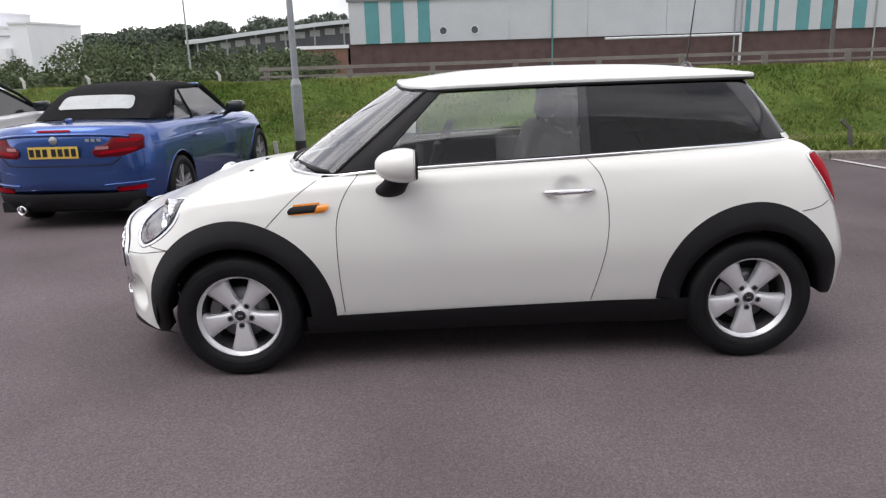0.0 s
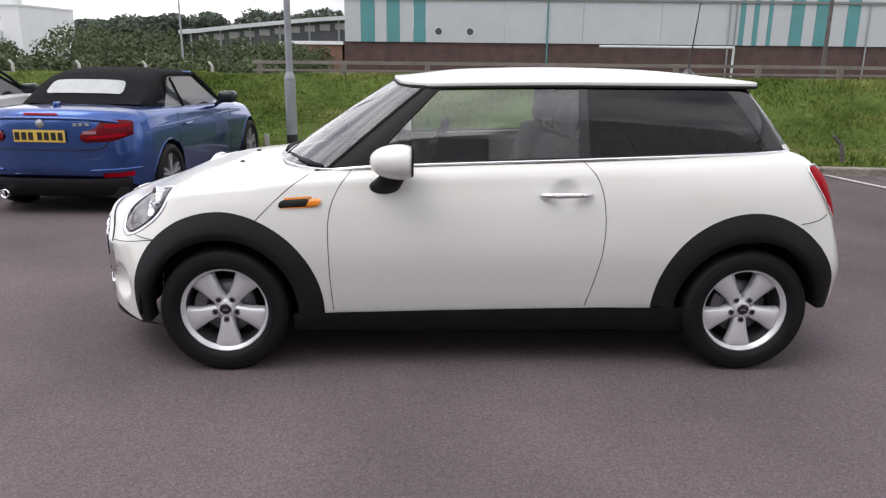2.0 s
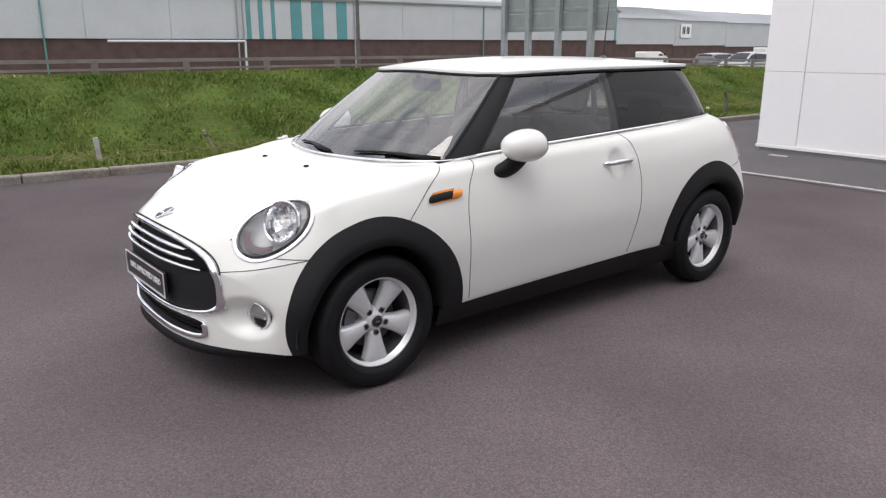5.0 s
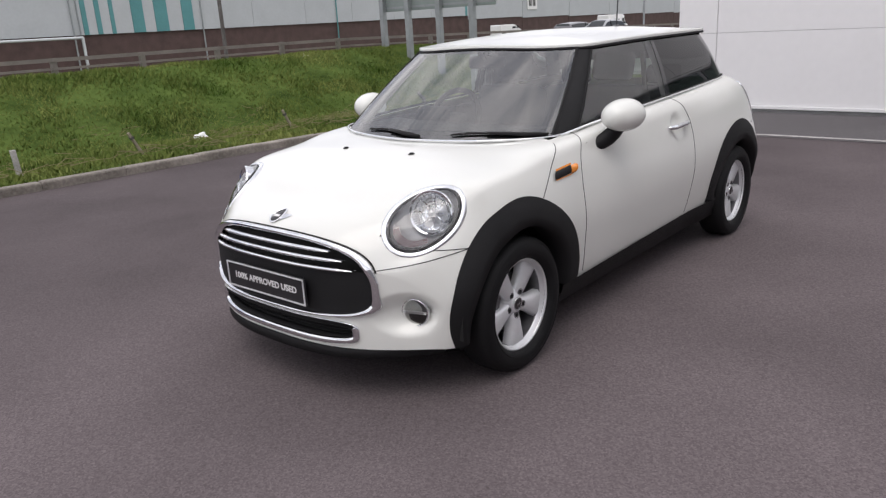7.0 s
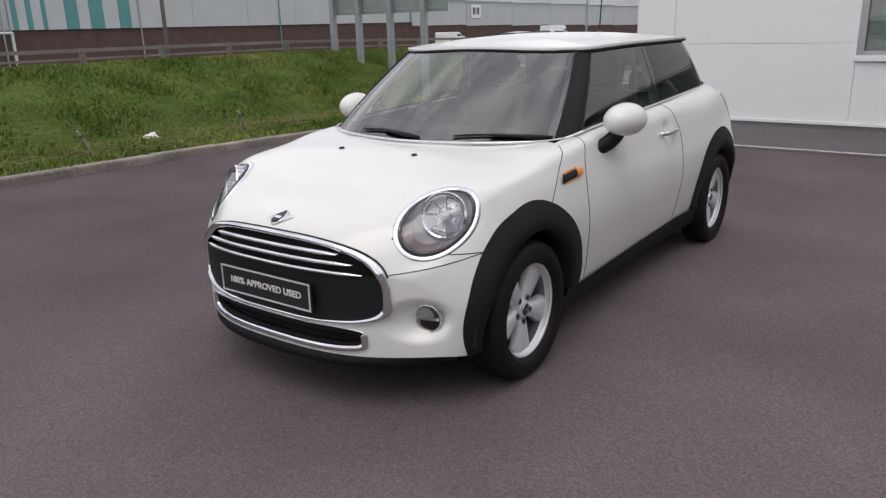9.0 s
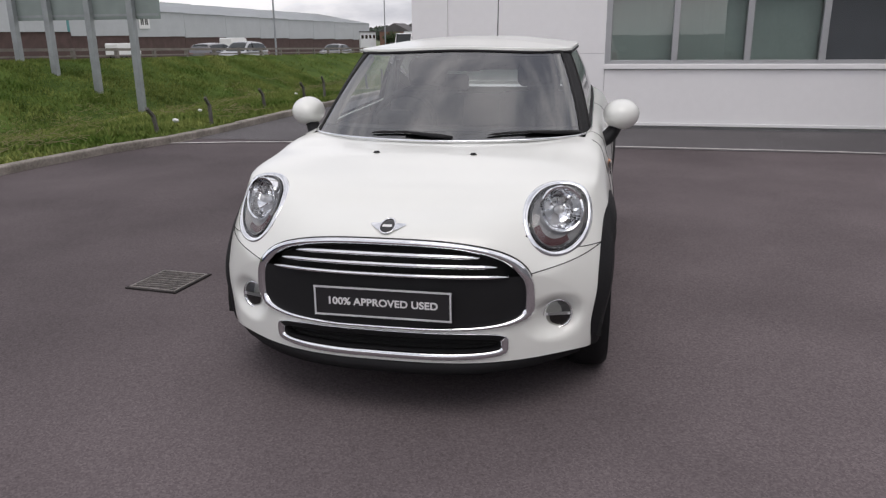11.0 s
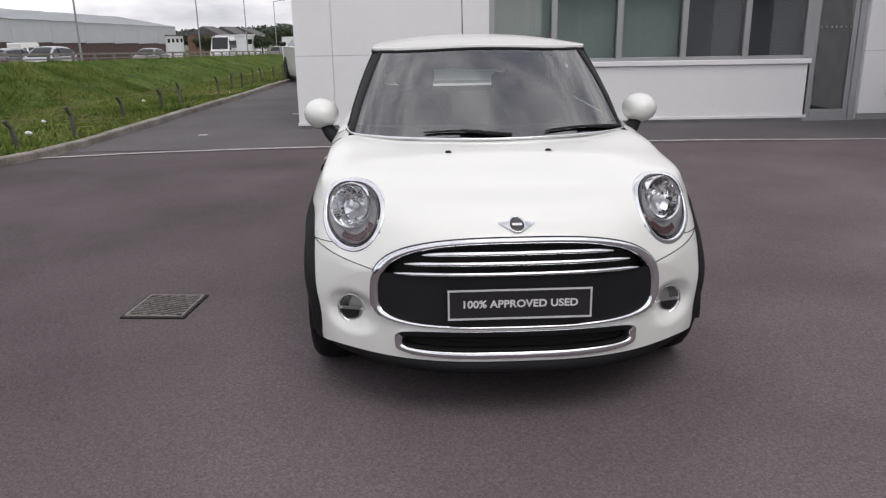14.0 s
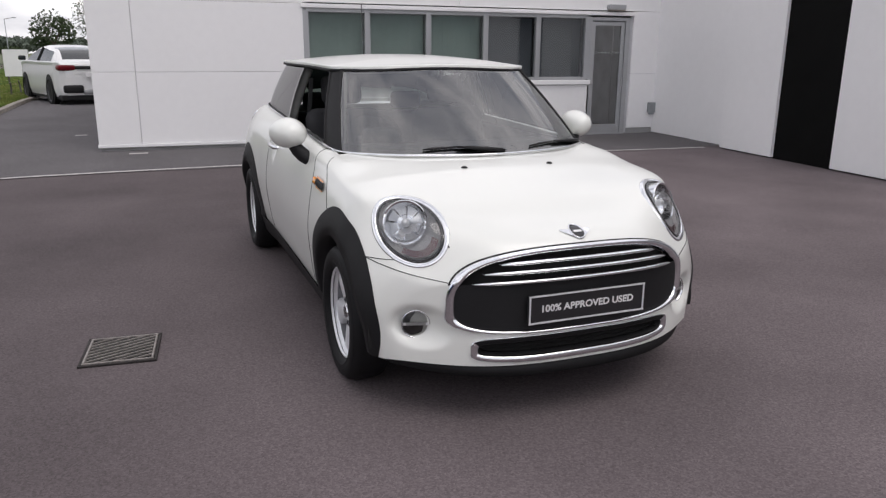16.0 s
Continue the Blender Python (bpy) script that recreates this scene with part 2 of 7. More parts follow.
def lathe(bm, profile, seg=48, axis="Y", centre=(0, 0, 0)):
    """Turns a profile of (radius, along) about an axis."""
    rings = []
    for r, h in profile:
        ring = []
        for k in range(seg):
            a = 2 * math.pi * k / seg
            c, s = r * math.cos(a), r * math.sin(a)
            v = (c, h, s) if axis == "Y" else (c, s, h)
            ring.append(bm.verts.new(Vector(v) + Vector(centre)))
        rings.append(ring)
    for a, b in zip(rings, rings[1:]):
        for k in range(seg):
            bm.faces.new((a[k], a[(k + 1) % seg], b[(k + 1) % seg], b[k]))
    return bm


def lin(a, b, n):
    return [a + (b - a) * i / (n - 1) for i in range(n)]


def ease(x):
    x = max(0.0, min(1.0, x))
    return x * x * (3 - 2 * x)


def curve_of(*keys):
    """A smooth function through (position, value) keys."""
    xs, ys = [k[0] for k in keys], [k[1] for k in keys]
    n = len(xs)
    d = [(ys[i + 1] - ys[i]) / (xs[i + 1] - xs[i]) for i in range(n - 1)]
    m = [d[0]] + [0 if d[i - 1] * d[i] <= 0 else 2 * d[i - 1] * d[i] / (d[i - 1] + d[i]) for i in range(1, n - 1)] + [d[-1]]

    def at(x):
        if x <= xs[0]:
            return ys[0]
        if x >= xs[-1]:
            return ys[-1]
        i = max(k for k in range(n - 1) if xs[k] <= x)
        h = xs[i + 1] - xs[i]
        t = (x - xs[i]) / h
        return (2 * t**3 - 3 * t**2 + 1) * ys[i] + (t**3 - 2 * t**2 + t) * h * m[i] + (3 * t**2 - 2 * t**3) * ys[i + 1] + (t**3 - t**2) * h * m[i + 1]

    return at


# ---- ground ----
kerb_y = curve_of((-60, 9.4), (-6, 8.9), (-4, 7.8), (-3.2, 6.9), (-2.6, 6.25), (-2.2, 6.08), (1.8, 5.78), (3.6, 5.62), (4.55, 5.35), (5.0, 5.22), (9, 5.10), (14, 5.15), (22, 5.4), (60, 5.0))


def road_fall(x):
    return 0.73 - 0.019 * max(0.0, x - 14)


def dip(x, y):
    """The car park falls a little towards its far corner and down the lane, fitted to the camera's view."""
    return -0.105 * ease((y - 1.5) / 2.5) * ease((-1.9 - x) / 1.0) - 0.011 * max(0.0, x - 10)


def bank_z(x, y):
    """Height of the grass: a shallow dip behind the kerb, then the embankment up to the road."""
    s = y - kerb_y(x)
    low = -0.8 - 0.012 * max(0.0, x - 14)
    foot, top = 13.4, 17.3
    flat = 0.07 + (low - 0.07) * ease(s / (foot - kerb_y(x) + 0.6))
    rise = low + (road_fall(x) - low) * max(0.0, min(1.0, (y - foot) / (top - foot)))
    k = ease((y - (foot - 1.2)) / 2.4)
    crest = flat * (1 - k) + max(rise, flat) * k
    crest += dip(x, y) * (1 - ease(s / 2.5))
    return crest - 0.78 * ease((y - 18.3) / 1.2)


def strip(name, x0, x1, nx, lo, hi, ny, zf, material, label, category, kind="structure"):
    bm = patch(lambda u, v: Vector((u, lo(u) + (hi(u) - lo(u)) * v, zf(u, lo(u) + (hi(u) - lo(u)) * v))), lin(x0, x1, nx), lin(0, 1, ny))
    return solid(name, bm, material, label, category, kind, smooth=True)


depths = [0.0] + lin(0.3, 6.0, 20) + [8.0, 12.0, 20.0, 40.0, 100.0, 300.0]
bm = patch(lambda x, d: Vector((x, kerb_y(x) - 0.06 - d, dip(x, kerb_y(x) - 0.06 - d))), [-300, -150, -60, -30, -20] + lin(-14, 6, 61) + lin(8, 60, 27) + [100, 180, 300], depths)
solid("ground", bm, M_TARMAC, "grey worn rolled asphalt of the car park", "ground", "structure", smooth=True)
strip("grass_bank", -70, 130, 201, lambda x: kerb_y(x) + 0.05, lambda x: 19.6, 50, lambda x, y: bank_z(x, y) + 0.05 * noise.noise((x * 0.9, y * 0.9, 0)) * ease((y - kerb_y(x)) / 1.0), M_SOIL, "green rough grass bank rising to the road", "bank")
strip("road", -300, 400, 71, lambda x: 19.5, lambda x: 40.0, 3, lambda x, y: road_fall(x) - 0.70, M_ROAD, "grey asphalt main road above the grass bank", "road")
# lowered past the road so that the barrier hides it from the camera's view
bm = patch(lambda x, y: Vector((x, y, road_fall(min(x, 300)) - 0.75 - 1.1 * ease((y - 40) / 14) - 0.006 * min(y - 40, 60))), lin(-1500, 1500, 61), [40, 43, 46, 50, 54, 60, 80, 100, 140, 300, 700, 1500, 2500])
solid("ground_far", bm, M_FARGROUND, "distant ground dropping away beyond the road", "ground", "structure", smooth=True)
# the older asphalt in front of the showroom, beyond the white line
bm = patch(lambda x, v: Vector((x, (-7.0 if x < 7.4 else 2.3) * (1 - v) + (kerb_y(x) - 0.07) * v, 0.005 + dip(x, 3.0))), [5.27, 7.39, 7.41] + lin(8, 60, 27), [0, 1])
solid("apron", bm, M_APRON, "paler asphalt apron in front of the showroom", "ground", "structure", smooth=True)

def sheet_x(x, y0, y1, z0, z1):
    """A single pane that faces -x."""
    bm = bmesh.new()
    bm.faces.new([bm.verts.new(p) for p in ((x, y0, z0), (x, y0, z1), (x, y1, z1), (x, y1, z0))])
    return bm


# ---- kerb stones ----
kerb = thing("kerb", "weathered concrete kerb stones between asphalt and grass", "kerb", kind="structure")


def kerb_run(x0, x1, step, as_parts):
    joined = bmesh.new()
    x = x0
    while x < x1:
        a, b = Vector((x, kerb_y(x), 0)), Vector((x + step, kerb_y(x + step), 0))
        d = (b - a).normalized()
        n = Vector((-d.y, d.x, 0))
        drop = random.uniform(-0.008, 0.008)
        bm = bmesh.new() if as_parts else joined
        c = (a + b) / 2
        m = Matrix.LocRotScale((c.x, c.y, -0.005 + drop + dip(c.x, c.y - 0.1)), d.to_track_quat("X", "Z"), ((b - a).length - 0.005, 0.15, 0.20))
        r = bmesh.ops.create_cube(bm, size=1, matrix=m)
        top = [e for e in {e for v in r["verts"] for e in v.link_edges} if all((v.co.z > 0.05) for v in e.verts)]
        bmesh.ops.bevel(bm, geom=top, offset=0.022, segments=2, profile=0.5, affect="EDGES")
        if as_parts:
            part("kerb_stone", bm, M_KERB, kerb)
        x += step
    if as_parts:
        joined.free()
    else:
        tagged(part("kerb_rest", joined, M_KERB, kerb), kind="stuff")


kerb_run(-8.0, 24.0, 0.91, True)
kerb_run(24.0, 60.0, 0.91, False)
kerb_run(-60.0, -8.0, 0.91, False)

# the white line across the car park, worn in places
line_x = curve_of((-6.4, 5.17), (-5.5, 5.20), (-3.0, 5.38), (0.0, 5.40), (1.8, 5.32), (3.8, 5.10), (5.1, 4.78), (5.3, 4.72))
bm = patch(lambda y, v: Vector((line_x(y) + (-0.045, 0.045)[v] + 0.004 * math.sin(y * 9), y, 0.010)), lin(-6.4, 5.24, 90), [0, 1])
solid("painted_line", bm, M_LINE, "worn white painted line on the asphalt", "line", "structure")
for px, py, w in ((9.75, 2.88, 0.18), (7.0, 1.9, 0.25), (6.8, 3.8, 0.13)):
    solid("painted_mark", boxm(px - 0.05, px + 0.05, py - w / 2, py + w / 2, 0.003, 0.009), M_LINE, "short faded white paint mark on the asphalt", "mark", "structure")

# ---- drain ----
drain = thing("drain_grate", "rusty iron drain grate with slanted bars in the asphalt", "drain", pose(-0.65, 1.79, 0, 0, 0, -4) @ Matrix.Diagonal((0.84, 0.84, 1, 1)))
# iron of the outer frame, with the black shadow at its edge painted in
M_IRON = mat("shadow_dark_iron", (0.024, 0.020, 0.019), 0.75, 0.3, var=0.4, scale=12, fine=70, bump=0.4)
M_BARS = mat("worn_iron_bars", (0.26, 0.235, 0.22), 0.5, 0.4, var=0.3, scale=20)
M_PIT = mat("drain_pit", (0.006, 0.006, 0.006), 0.9)
# flush near-black block: the pit's shade is in its colour
part("pit", boxm(-0.185, 0.185, -0.175, 0.175, -0.02, 0.006), M_PIT, drain)
bm = bmesh.new()
for s in (-1, 1):
    box(bm, s * 0.207 - 0.010, s * 0.207 + 0.010, -0.208, 0.208, -0.02, 0.010, 0.003)
    box(bm, -0.197, 0.197, s * 0.198 - 0.009, s * 0.198 + 0.009, -0.02, 0.010, 0.003)
part("frame", bm, M_IRON, drain)
bm = bmesh.new()
for s in (-1, 1):
    box(bm, s * 0.190 - 0.006, s * 0.190 + 0.006, -0.188, 0.188, -0.01, 0.014, 0.002)
    box(bm, -0.184, 0.184, s * 0.182 - 0.006, s * 0.182 + 0.006, -0.01, 0.014, 0.002)
part("grate_rim", bm, M_BARS, drain)
for i in range(12):
    c = -0.264 + 0.048 * i
    lo, hi = max(-0.18, c - 0.09), min(0.18, c + 0.09)
    if hi - lo > 0.03:
        k = 0.35 / 0.18
        bm = bmesh.new()
        bmesh.ops.create_cube(bm, size=1, matrix=Matrix.LocRotScale(((lo + hi) / 2, (c - (lo + hi) / 2) * k, 0.006), Euler((0, 0, -math.atan2(k, 1))), ((hi - lo) * math.hypot(1, k), 0.008, 0.014)))
        part("bar", bm, M_BARS, drain)

# ---- short fence posts along the kerb ----
def stake(x, y, h, lean, bend):
    z = bank_z(x, y)
    ob = thing("fence_stake", "short weathered concrete fence stake in the grass" if h > 0.3 else "short white marker stake in the grass", "post", pose(x, y, z - 0.15, lean, bend, 0), "stakes along the kerb")
    bm = bmesh.new()
    box(bm, -0.024, 0.024, -0.024, 0.024, 0, h, 0.006)
    part("shaft", bm, M_POST, ob)
    if h > 0.3:
        bm = bmesh.new()
        bmesh.ops.create_cube(bm, size=1, matrix=Matrix.LocRotScale((-0.045, 0, h + 0.055), Euler((0, radians(-38), 0)), (0.04, 0.04, 0.19)))
        part("bent_top", bm, M_POST, ob)


for i, (x, y, h) in enumerate(((5.3, 5.75, 0.42), (6.45, 5.55, 0.45), (8.9, 5.8, 0.45), (10.6, 5.75, 0.48), (11.7, 5.6, 0.5), (14.9, 5.7, 0.5), (16.2, 5.6, 0.5), (17.6, 5.6, 0.5), (19.2, 5.55, 0.5), (20.8, 5.5, 0.5), (22.6, 5.5, 0.5), (24.5, 5.4, 0.5), (26.6, 5.4, 0.5))):
    stake(x, y if x < 10 else kerb_y(x) + 0.6, h, random.uniform(-6, 6), random.uniform(-14, 10))
for x, y in ((1.0, 6.85), (3.7, 7.2)):
    ob = thing("leaning_stake", "thin pale stake leaning over in the grass", "post", pose(x, y, bank_z(x, y) - 0.12, 3, -28, 0), "leaning stakes in the grass")
    part("shaft", boxm(-0.018, 0.018, -0.018, 0.018, 0, 0.50, 0.004), M_DRYWOOD, ob)
    part("tie", boxm(-0.024, 0.024, -0.024, 0.024, 0.40, 0.44, 0.003), M_POST, ob)
for x, y in ((-0.62, 6.75), (-2.6, 6.6)):
    z = bank_z(x, y)
    ob = thing("marker_stake", "short pale wooden marker stake in the grass", "post", pose(x, y, z - 0.1, 0, -4, 0))
    part("shaft", boxm(-0.03, 0.03, -0.02, 0.02, 0, 0.42, 0.006), M_LINE, ob)

# ---- barrier at the top of the bank ----
fence = thing("road_barrier", "low dark steel road barrier with posts along the bank top", "barrier", kind="structure")
me_post = mesh_of("barrier_post", boxm(-0.075, 0.075, -0.06, 0.06, -0.2, 0.42, 0.01), M_BARRIER)
for i in range(59):
    x = -5.2 + i * 2.4
    ob = new("barrier_post", me_post)
    ob.parent = fence
    ob.location = (x, 17.9, road_fall(x))
for z, h in ((0.37, 0.048), (0.15, 0.03)):
    bm = bmesh.new()
    for i in range(35):
        x0, x1 = -5.4 + i * 4, -1.4 + i * 4
        m = bmesh.ops.create_cube(bm, size=1)
        for v in m["verts"]:
            x = x1 if v.co.x > 0 else x0
            v.co = Vector((x, 17.84 + v.co.y * 0.04, road_fall(x) + z + v.co.z * h * 2))
    part("rail", bm, M_BARRIER, fence)
# pale concrete posts with bent tops where the barrier ends
for i in range(13):
    x = -6.6 - i * 1.9
    ob = thing("fence_post", "pale concrete fence post with a bent top", "post", pose(x, 18.0, road_fall(x) - 0.25, 0, 0, 0), "posts along the bank top")
    part("shaft", boxm(-0.035, 0.035, -0.035, 0.035, 0, 0.50, 0.008), M_PALEPOST, ob)
    bm = bmesh.new()
    bmesh.ops.create_cube(bm, size=1, matrix=Matrix.LocRotScale((-0.04, 0, 0.545), Euler((0, radians(-40), 0)), (0.055, 0.055, 0.16)))
    part("bent_top", bm, M_PALEPOST, ob)

# ---- lamp column beside the kerb ----
lamp_post = thing("lamp_column", "grey steel street lamp column with a black painted foot", "lamp post", pose(-2.24, 6.5, 0.08))
bm = bmesh.new()
rod(bm, (0, 0, 0.24), (0, 0, 1.02), 0.077, 0.077, 20)
part("lower_shaft", bm, M_STEEL, lamp_post)
part("foot", rodm((0, 0, -0.2), (0, 0, 0.24), 0.079, 0.079, 20), M_BLACKMETAL, lamp_post, "black painted foot")
bm = bmesh.new()
rod(bm, (0, 0, 1.02), (0, 0, 1.10), 0.077, 0.05, 20)
rod(bm, (0, 0, 1.10), (0, 0, 6.0), 0.048, 0.036, 20)
part("upper_shaft", bm, M_STEEL, lamp_post)
part("access_door", boxm(-0.03, 0.03, -0.084, -0.07, 0.62, 0.95, 0.004), M_STEEL, lamp_post)
bm = bmesh.new()
rod(bm, (0, 0, 6.0), (0, 0.9, 6.15), 0.03, 0.03)
box(bm, -0.11, 0.11, 0.7, 1.25, 6.08, 6.2, 0.03)
part("lantern", bm, M_STEEL, lamp_post)

# ---- road sign seen from behind ----
sign = thing("road_sign", "large road sign seen from behind on four steel posts", "road sign", pose(16.0, 15.3, 0))
for i, y in enumerate((-1.85, -0.4, 1.05, 2.3)):
    z = bank_z(16.0, 15.3 + y)
    bm = bmesh.new()
    box(bm, -0.09, 0.09, y - 0.10, y + 0.10, z - 0.3, 4.6, 0.015)
    part("post", bm, M_STEEL, sign)
for i, z in enumerate((2.0, 2.62, 3.24, 3.86)):
    part("panel", boxm(0.10, 0.13, -2.75, 2.55, z - 0.07, z + 0.54, 0.01), M_SIGNBACK, sign)
    part("rail", boxm(0.09, 0.10, -2.7, 2.5, z + 0.02, z + 0.09), M_STEEL, sign)

# ---- white showroom building ----
WX = 7.35
wall_main = thing("wall_showroom", "white panelled showroom wall with a window band", "wall", kind="structure")
COR, WIN_L, WIN_R, DOOR_R, END = 2.43, -0.61, -5.50, -6.36, -7.10
Z0, SILL, HEAD, TOP = 0.10, 0.98, 2.03, 5.2


def wall_panel(y1, y0, z0, z1, off=0.0, gap=0.0022):
    part("panel", boxm(WX - off, WX + 0.2, y0 + gap, y1 - gap, z0 + gap, z1 - gap, 0.004, 1), M_PANEL, wall_main)


part("core", boxm(WX + 0.03, WX + 0.22, WIN_L - 0.02, COR - 0.02, 0.02, TOP), M_JOINT, wall_main)
part("core", boxm(WX + 0.03, WX + 0.22, WIN_R - 0.1, WIN_L, 0.02, SILL - 0.06), M_JOINT, wall_main)
part("core", boxm(WX + 0.03, WX + 0.22, END, WIN_L, HEAD + 0.12, TOP), M_JOINT, wall_main)
part("core", boxm(WX + 0.03, WX + 0.22, END, DOOR_R - 0.02, 0.02, HEAD + 0.1), M_JOINT, wall_main)
for z0, z1 in ((Z0, 1.12), (1.12, 2.12), (2.12, 3.6), (3.6, TOP)):
    wall_panel(COR, 1.85, z0, z1, 0.012)
    wall_panel(1.85, WIN_L + 0.04, z0, z1)
wall_panel(WIN_L + 0.04, WIN_R - 0.08, Z0, SILL - 0.10)
for z0, z1 in ((2.14, 3.6), (3.6, TOP)):
    wall_panel(WIN_L + 0.04, -3.1, z0, z1)
    wall_panel(-3.1, END, z0, z1)
wall_panel(DOOR_R - 0.06, END, Z0, 1.07)
wall_panel(DOOR_R - 0.06, END, 1.07, 2.14)
part("sill_trim", boxm(WX - 0.045, WX + 0.1, WIN_R - 0.08, WIN_L + 0.05, SILL - 0.09, SILL - 0.015, 0.008), M_PANEL, wall_main)
part("head_trim", boxm(WX - 0.035, WX + 0.1, DOOR_R - 0.06, WIN_L + 0.08, HEAD + 0.03, HEAD + 0.09, 0.008), M_PANEL, wall_main)
part("plinth", boxm(WX + 0.015, WX + 0.2, -5.6, COR - 0.03, 0.0, 0.055), M_PLINTH, wall_main)
part("drip_trim", boxm(WX - 0.025, WX + 0.1, -5.6, COR + 0.012, 0.055, 0.10, 0.006), M_PANEL, wall_main)
part("plinth", boxm(WX + 0.015, WX + 0.2, END, DOOR_R - 0.06, 0.0, 0.1), M_PLINTH, wall_main)
# the wall that turns the corner beside the lane
solid("wall_lane", boxm(WX + 0.2, 16.5, COR - 0.2, COR - 0.01, -0.2, TOP), M_PANEL, "white panelled side wall of the showroom", "wall", "structure")
solid("showroom_roof", boxm(WX, 16.5, -12, COR - 0.01, TOP, TOP + 0.25), M_PLINTH, "flat grey roof of the showroom", "roof", "structure")

window_1 = thing("window_1", "aluminium window band with pale green blinds", "window", kind="structure")
MULL = (WIN_L, -1.57, -2.58, -3.58, -4.55, WIN_R)
for i, y in enumerate(MULL):
    part("mullion", boxm(WX + 0.0, WX + 0.09, y - 0.045, y + 0.045, SILL, HEAD, 0.006), M_ALU, window_1)
part("window_frame", boxm(WX + 0.005, WX + 0.085, WIN_R, WIN_L, SILL - 0.02, SILL + 0.04, 0.005), M_ALU, window_1)
part("window_frame", boxm(WX + 0.005, WX + 0.085, WIN_R, WIN_L, HEAD - 0.03, HEAD + 0.035, 0.005), M_ALU, window_1)
for i in range(5):
    a, b = MULL[i] - 0.045, MULL[i + 1] + 0.045
    p = part("pane", sheet_x(WX + 0.048, b, a, SILL + 0.04, HEAD - 0.03), M_DARKGLASS if i > 2 else M_WINGLASS, window_1)
    p.visible_shadow = False
    if i > 2:
        # grey sheet added behind these panes to set their tone
        part("pane_backing", boxm(WX + 0.13, WX + 0.134, b + 0.01, a - 0.01, SILL, HEAD), M_PANEBACK, window_1, "plain grey sheet set behind the pane")
    if i <= 2:
        n = 11
        for k in range(n):
            y = a + (b - a) * (k + 0.5) / n
            bm = bmesh.new()
            bmesh.ops.create_cube(bm, size=1, matrix=Matrix.LocRotScale((WX + 0.16, y, (SILL + HEAD) / 2), Euler((0, 0, radians(5 + random.uniform(-3, 3)))), (0.004, abs(b - a) / n * 1.04, HEAD - SILL)))
            part("blind_slat", bm, M_BLIND, window_1)
room = boxm(WX + 0.24, WX + 2.4, -6.9, -0.3, 0.0, 2.6)
bmesh.ops.reverse_faces(room, faces=room.faces[:])
bmesh.ops.delete(room, geom=[f for f in room.faces if f.calc_center_median().x < WX + 0.3], context="FACES")
solid("office_room", room, M_ROOM, "dim office behind the windows", "room", "structure")

door_1 = thing("door_1", "glazed aluminium entrance door", "door", kind="structure")
bm = bmesh.new()
box(bm, WX, WX + 0.1, DOOR_R + 0.0, DOOR_R + 0.09, 0.02, HEAD, 0.006)
box(bm, WX, WX + 0.1, WIN_R - 0.10, WIN_R - 0.04, 0.02, HEAD, 0.006)
box(bm, WX, WX + 0.1, DOOR_R + 0.09, WIN_R - 0.10, HEAD - 0.06, HEAD, 0.006)
part("door_frame", bm, M_ALU, door_1)
bm = bmesh.new()
box(bm, WX + 0.02, WX + 0.07, DOOR_R + 0.095, DOOR_R + 0.17, 0.03, HEAD - 0.07, 0.006)
box(bm, WX + 0.02, WX + 0.07, WIN_R - 0.17, WIN_R - 0.105, 0.03, HEAD - 0.07, 0.006)
box(bm, WX + 0.02, WX + 0.07, DOOR_R + 0.17, WIN_R - 0.17, 0.03, 0.18, 0.006)
box(bm, WX + 0.02, WX + 0.07, DOOR_R + 0.17, WIN_R - 0.17, HEAD - 0.14, HEAD - 0.07, 0.006)
part("door_leaf", bm, M_ALU, door_1)
part("pane", sheet_x(WX + 0.043, DOOR_R + 0.17, WIN_R - 0.17, 0.18, HEAD - 0.14), M_DOORGLASS, door_1).visible_shadow = False
# pale board added to throw daylight back through the door glass
part("fill_board", boxm(WX + 0.75, WX + 0.80, DOOR_R + 0.35, WIN_R - 0.05, 0.02, 2.4), M_PANEL, door_1, "pale board added behind the door glass to brighten it")
part("door_handle", rodm((WX - 0.03, DOOR_R + 0.14, 0.85), (WX - 0.03, DOOR_R + 0.14, 1.15), 0.014), M_ALU, door_1)
for k in range(7):
    part("glass_marking", boxm(WX + 0.034, WX + 0.037, WIN_R - 0.23 - k * 0.075, WIN_R - 0.20 - k * 0.075, 1.42, 1.45), M_STEEL, door_1)
step_trim = boxm(WX - 0.02, WX + 0.1, DOOR_R, WIN_R - 0.04, 0.0, 0.03)
part("threshold", step_trim, M_ALU, door_1)
light = thing("wall_light", "small pale bulkhead light over the door", "wall light", pose(WX - 0.05, -6.02, 2.19))
part("housing", boxm(-0.05, 0.05, -0.17, 0.17, -0.035, 0.05, 0.012), M_ALU, light)
part("diffuser", boxm(-0.055, 0.045, -0.15, 0.15, -0.055, -0.035, 0.008), M_KERB, light)
vent = thing("wall_box", "small grey box on the wall beside the door", "box", pose(WX - 0.04, -6.90, 0.46))
part("body", boxm(-0.04, 0.04, -0.07, 0.07, -0.08, 0.1, 0.012), M_STEEL, vent)
part("spout", boxm(-0.03, 0.03, -0.04, 0.04, -0.12, -0.08, 0.005), M_STEEL, vent)

# the wall that closes the yard, with a dark opening
wall_yard = thing("wall_yard", "white panelled wall with a tall black opening", "wall", kind="structure")


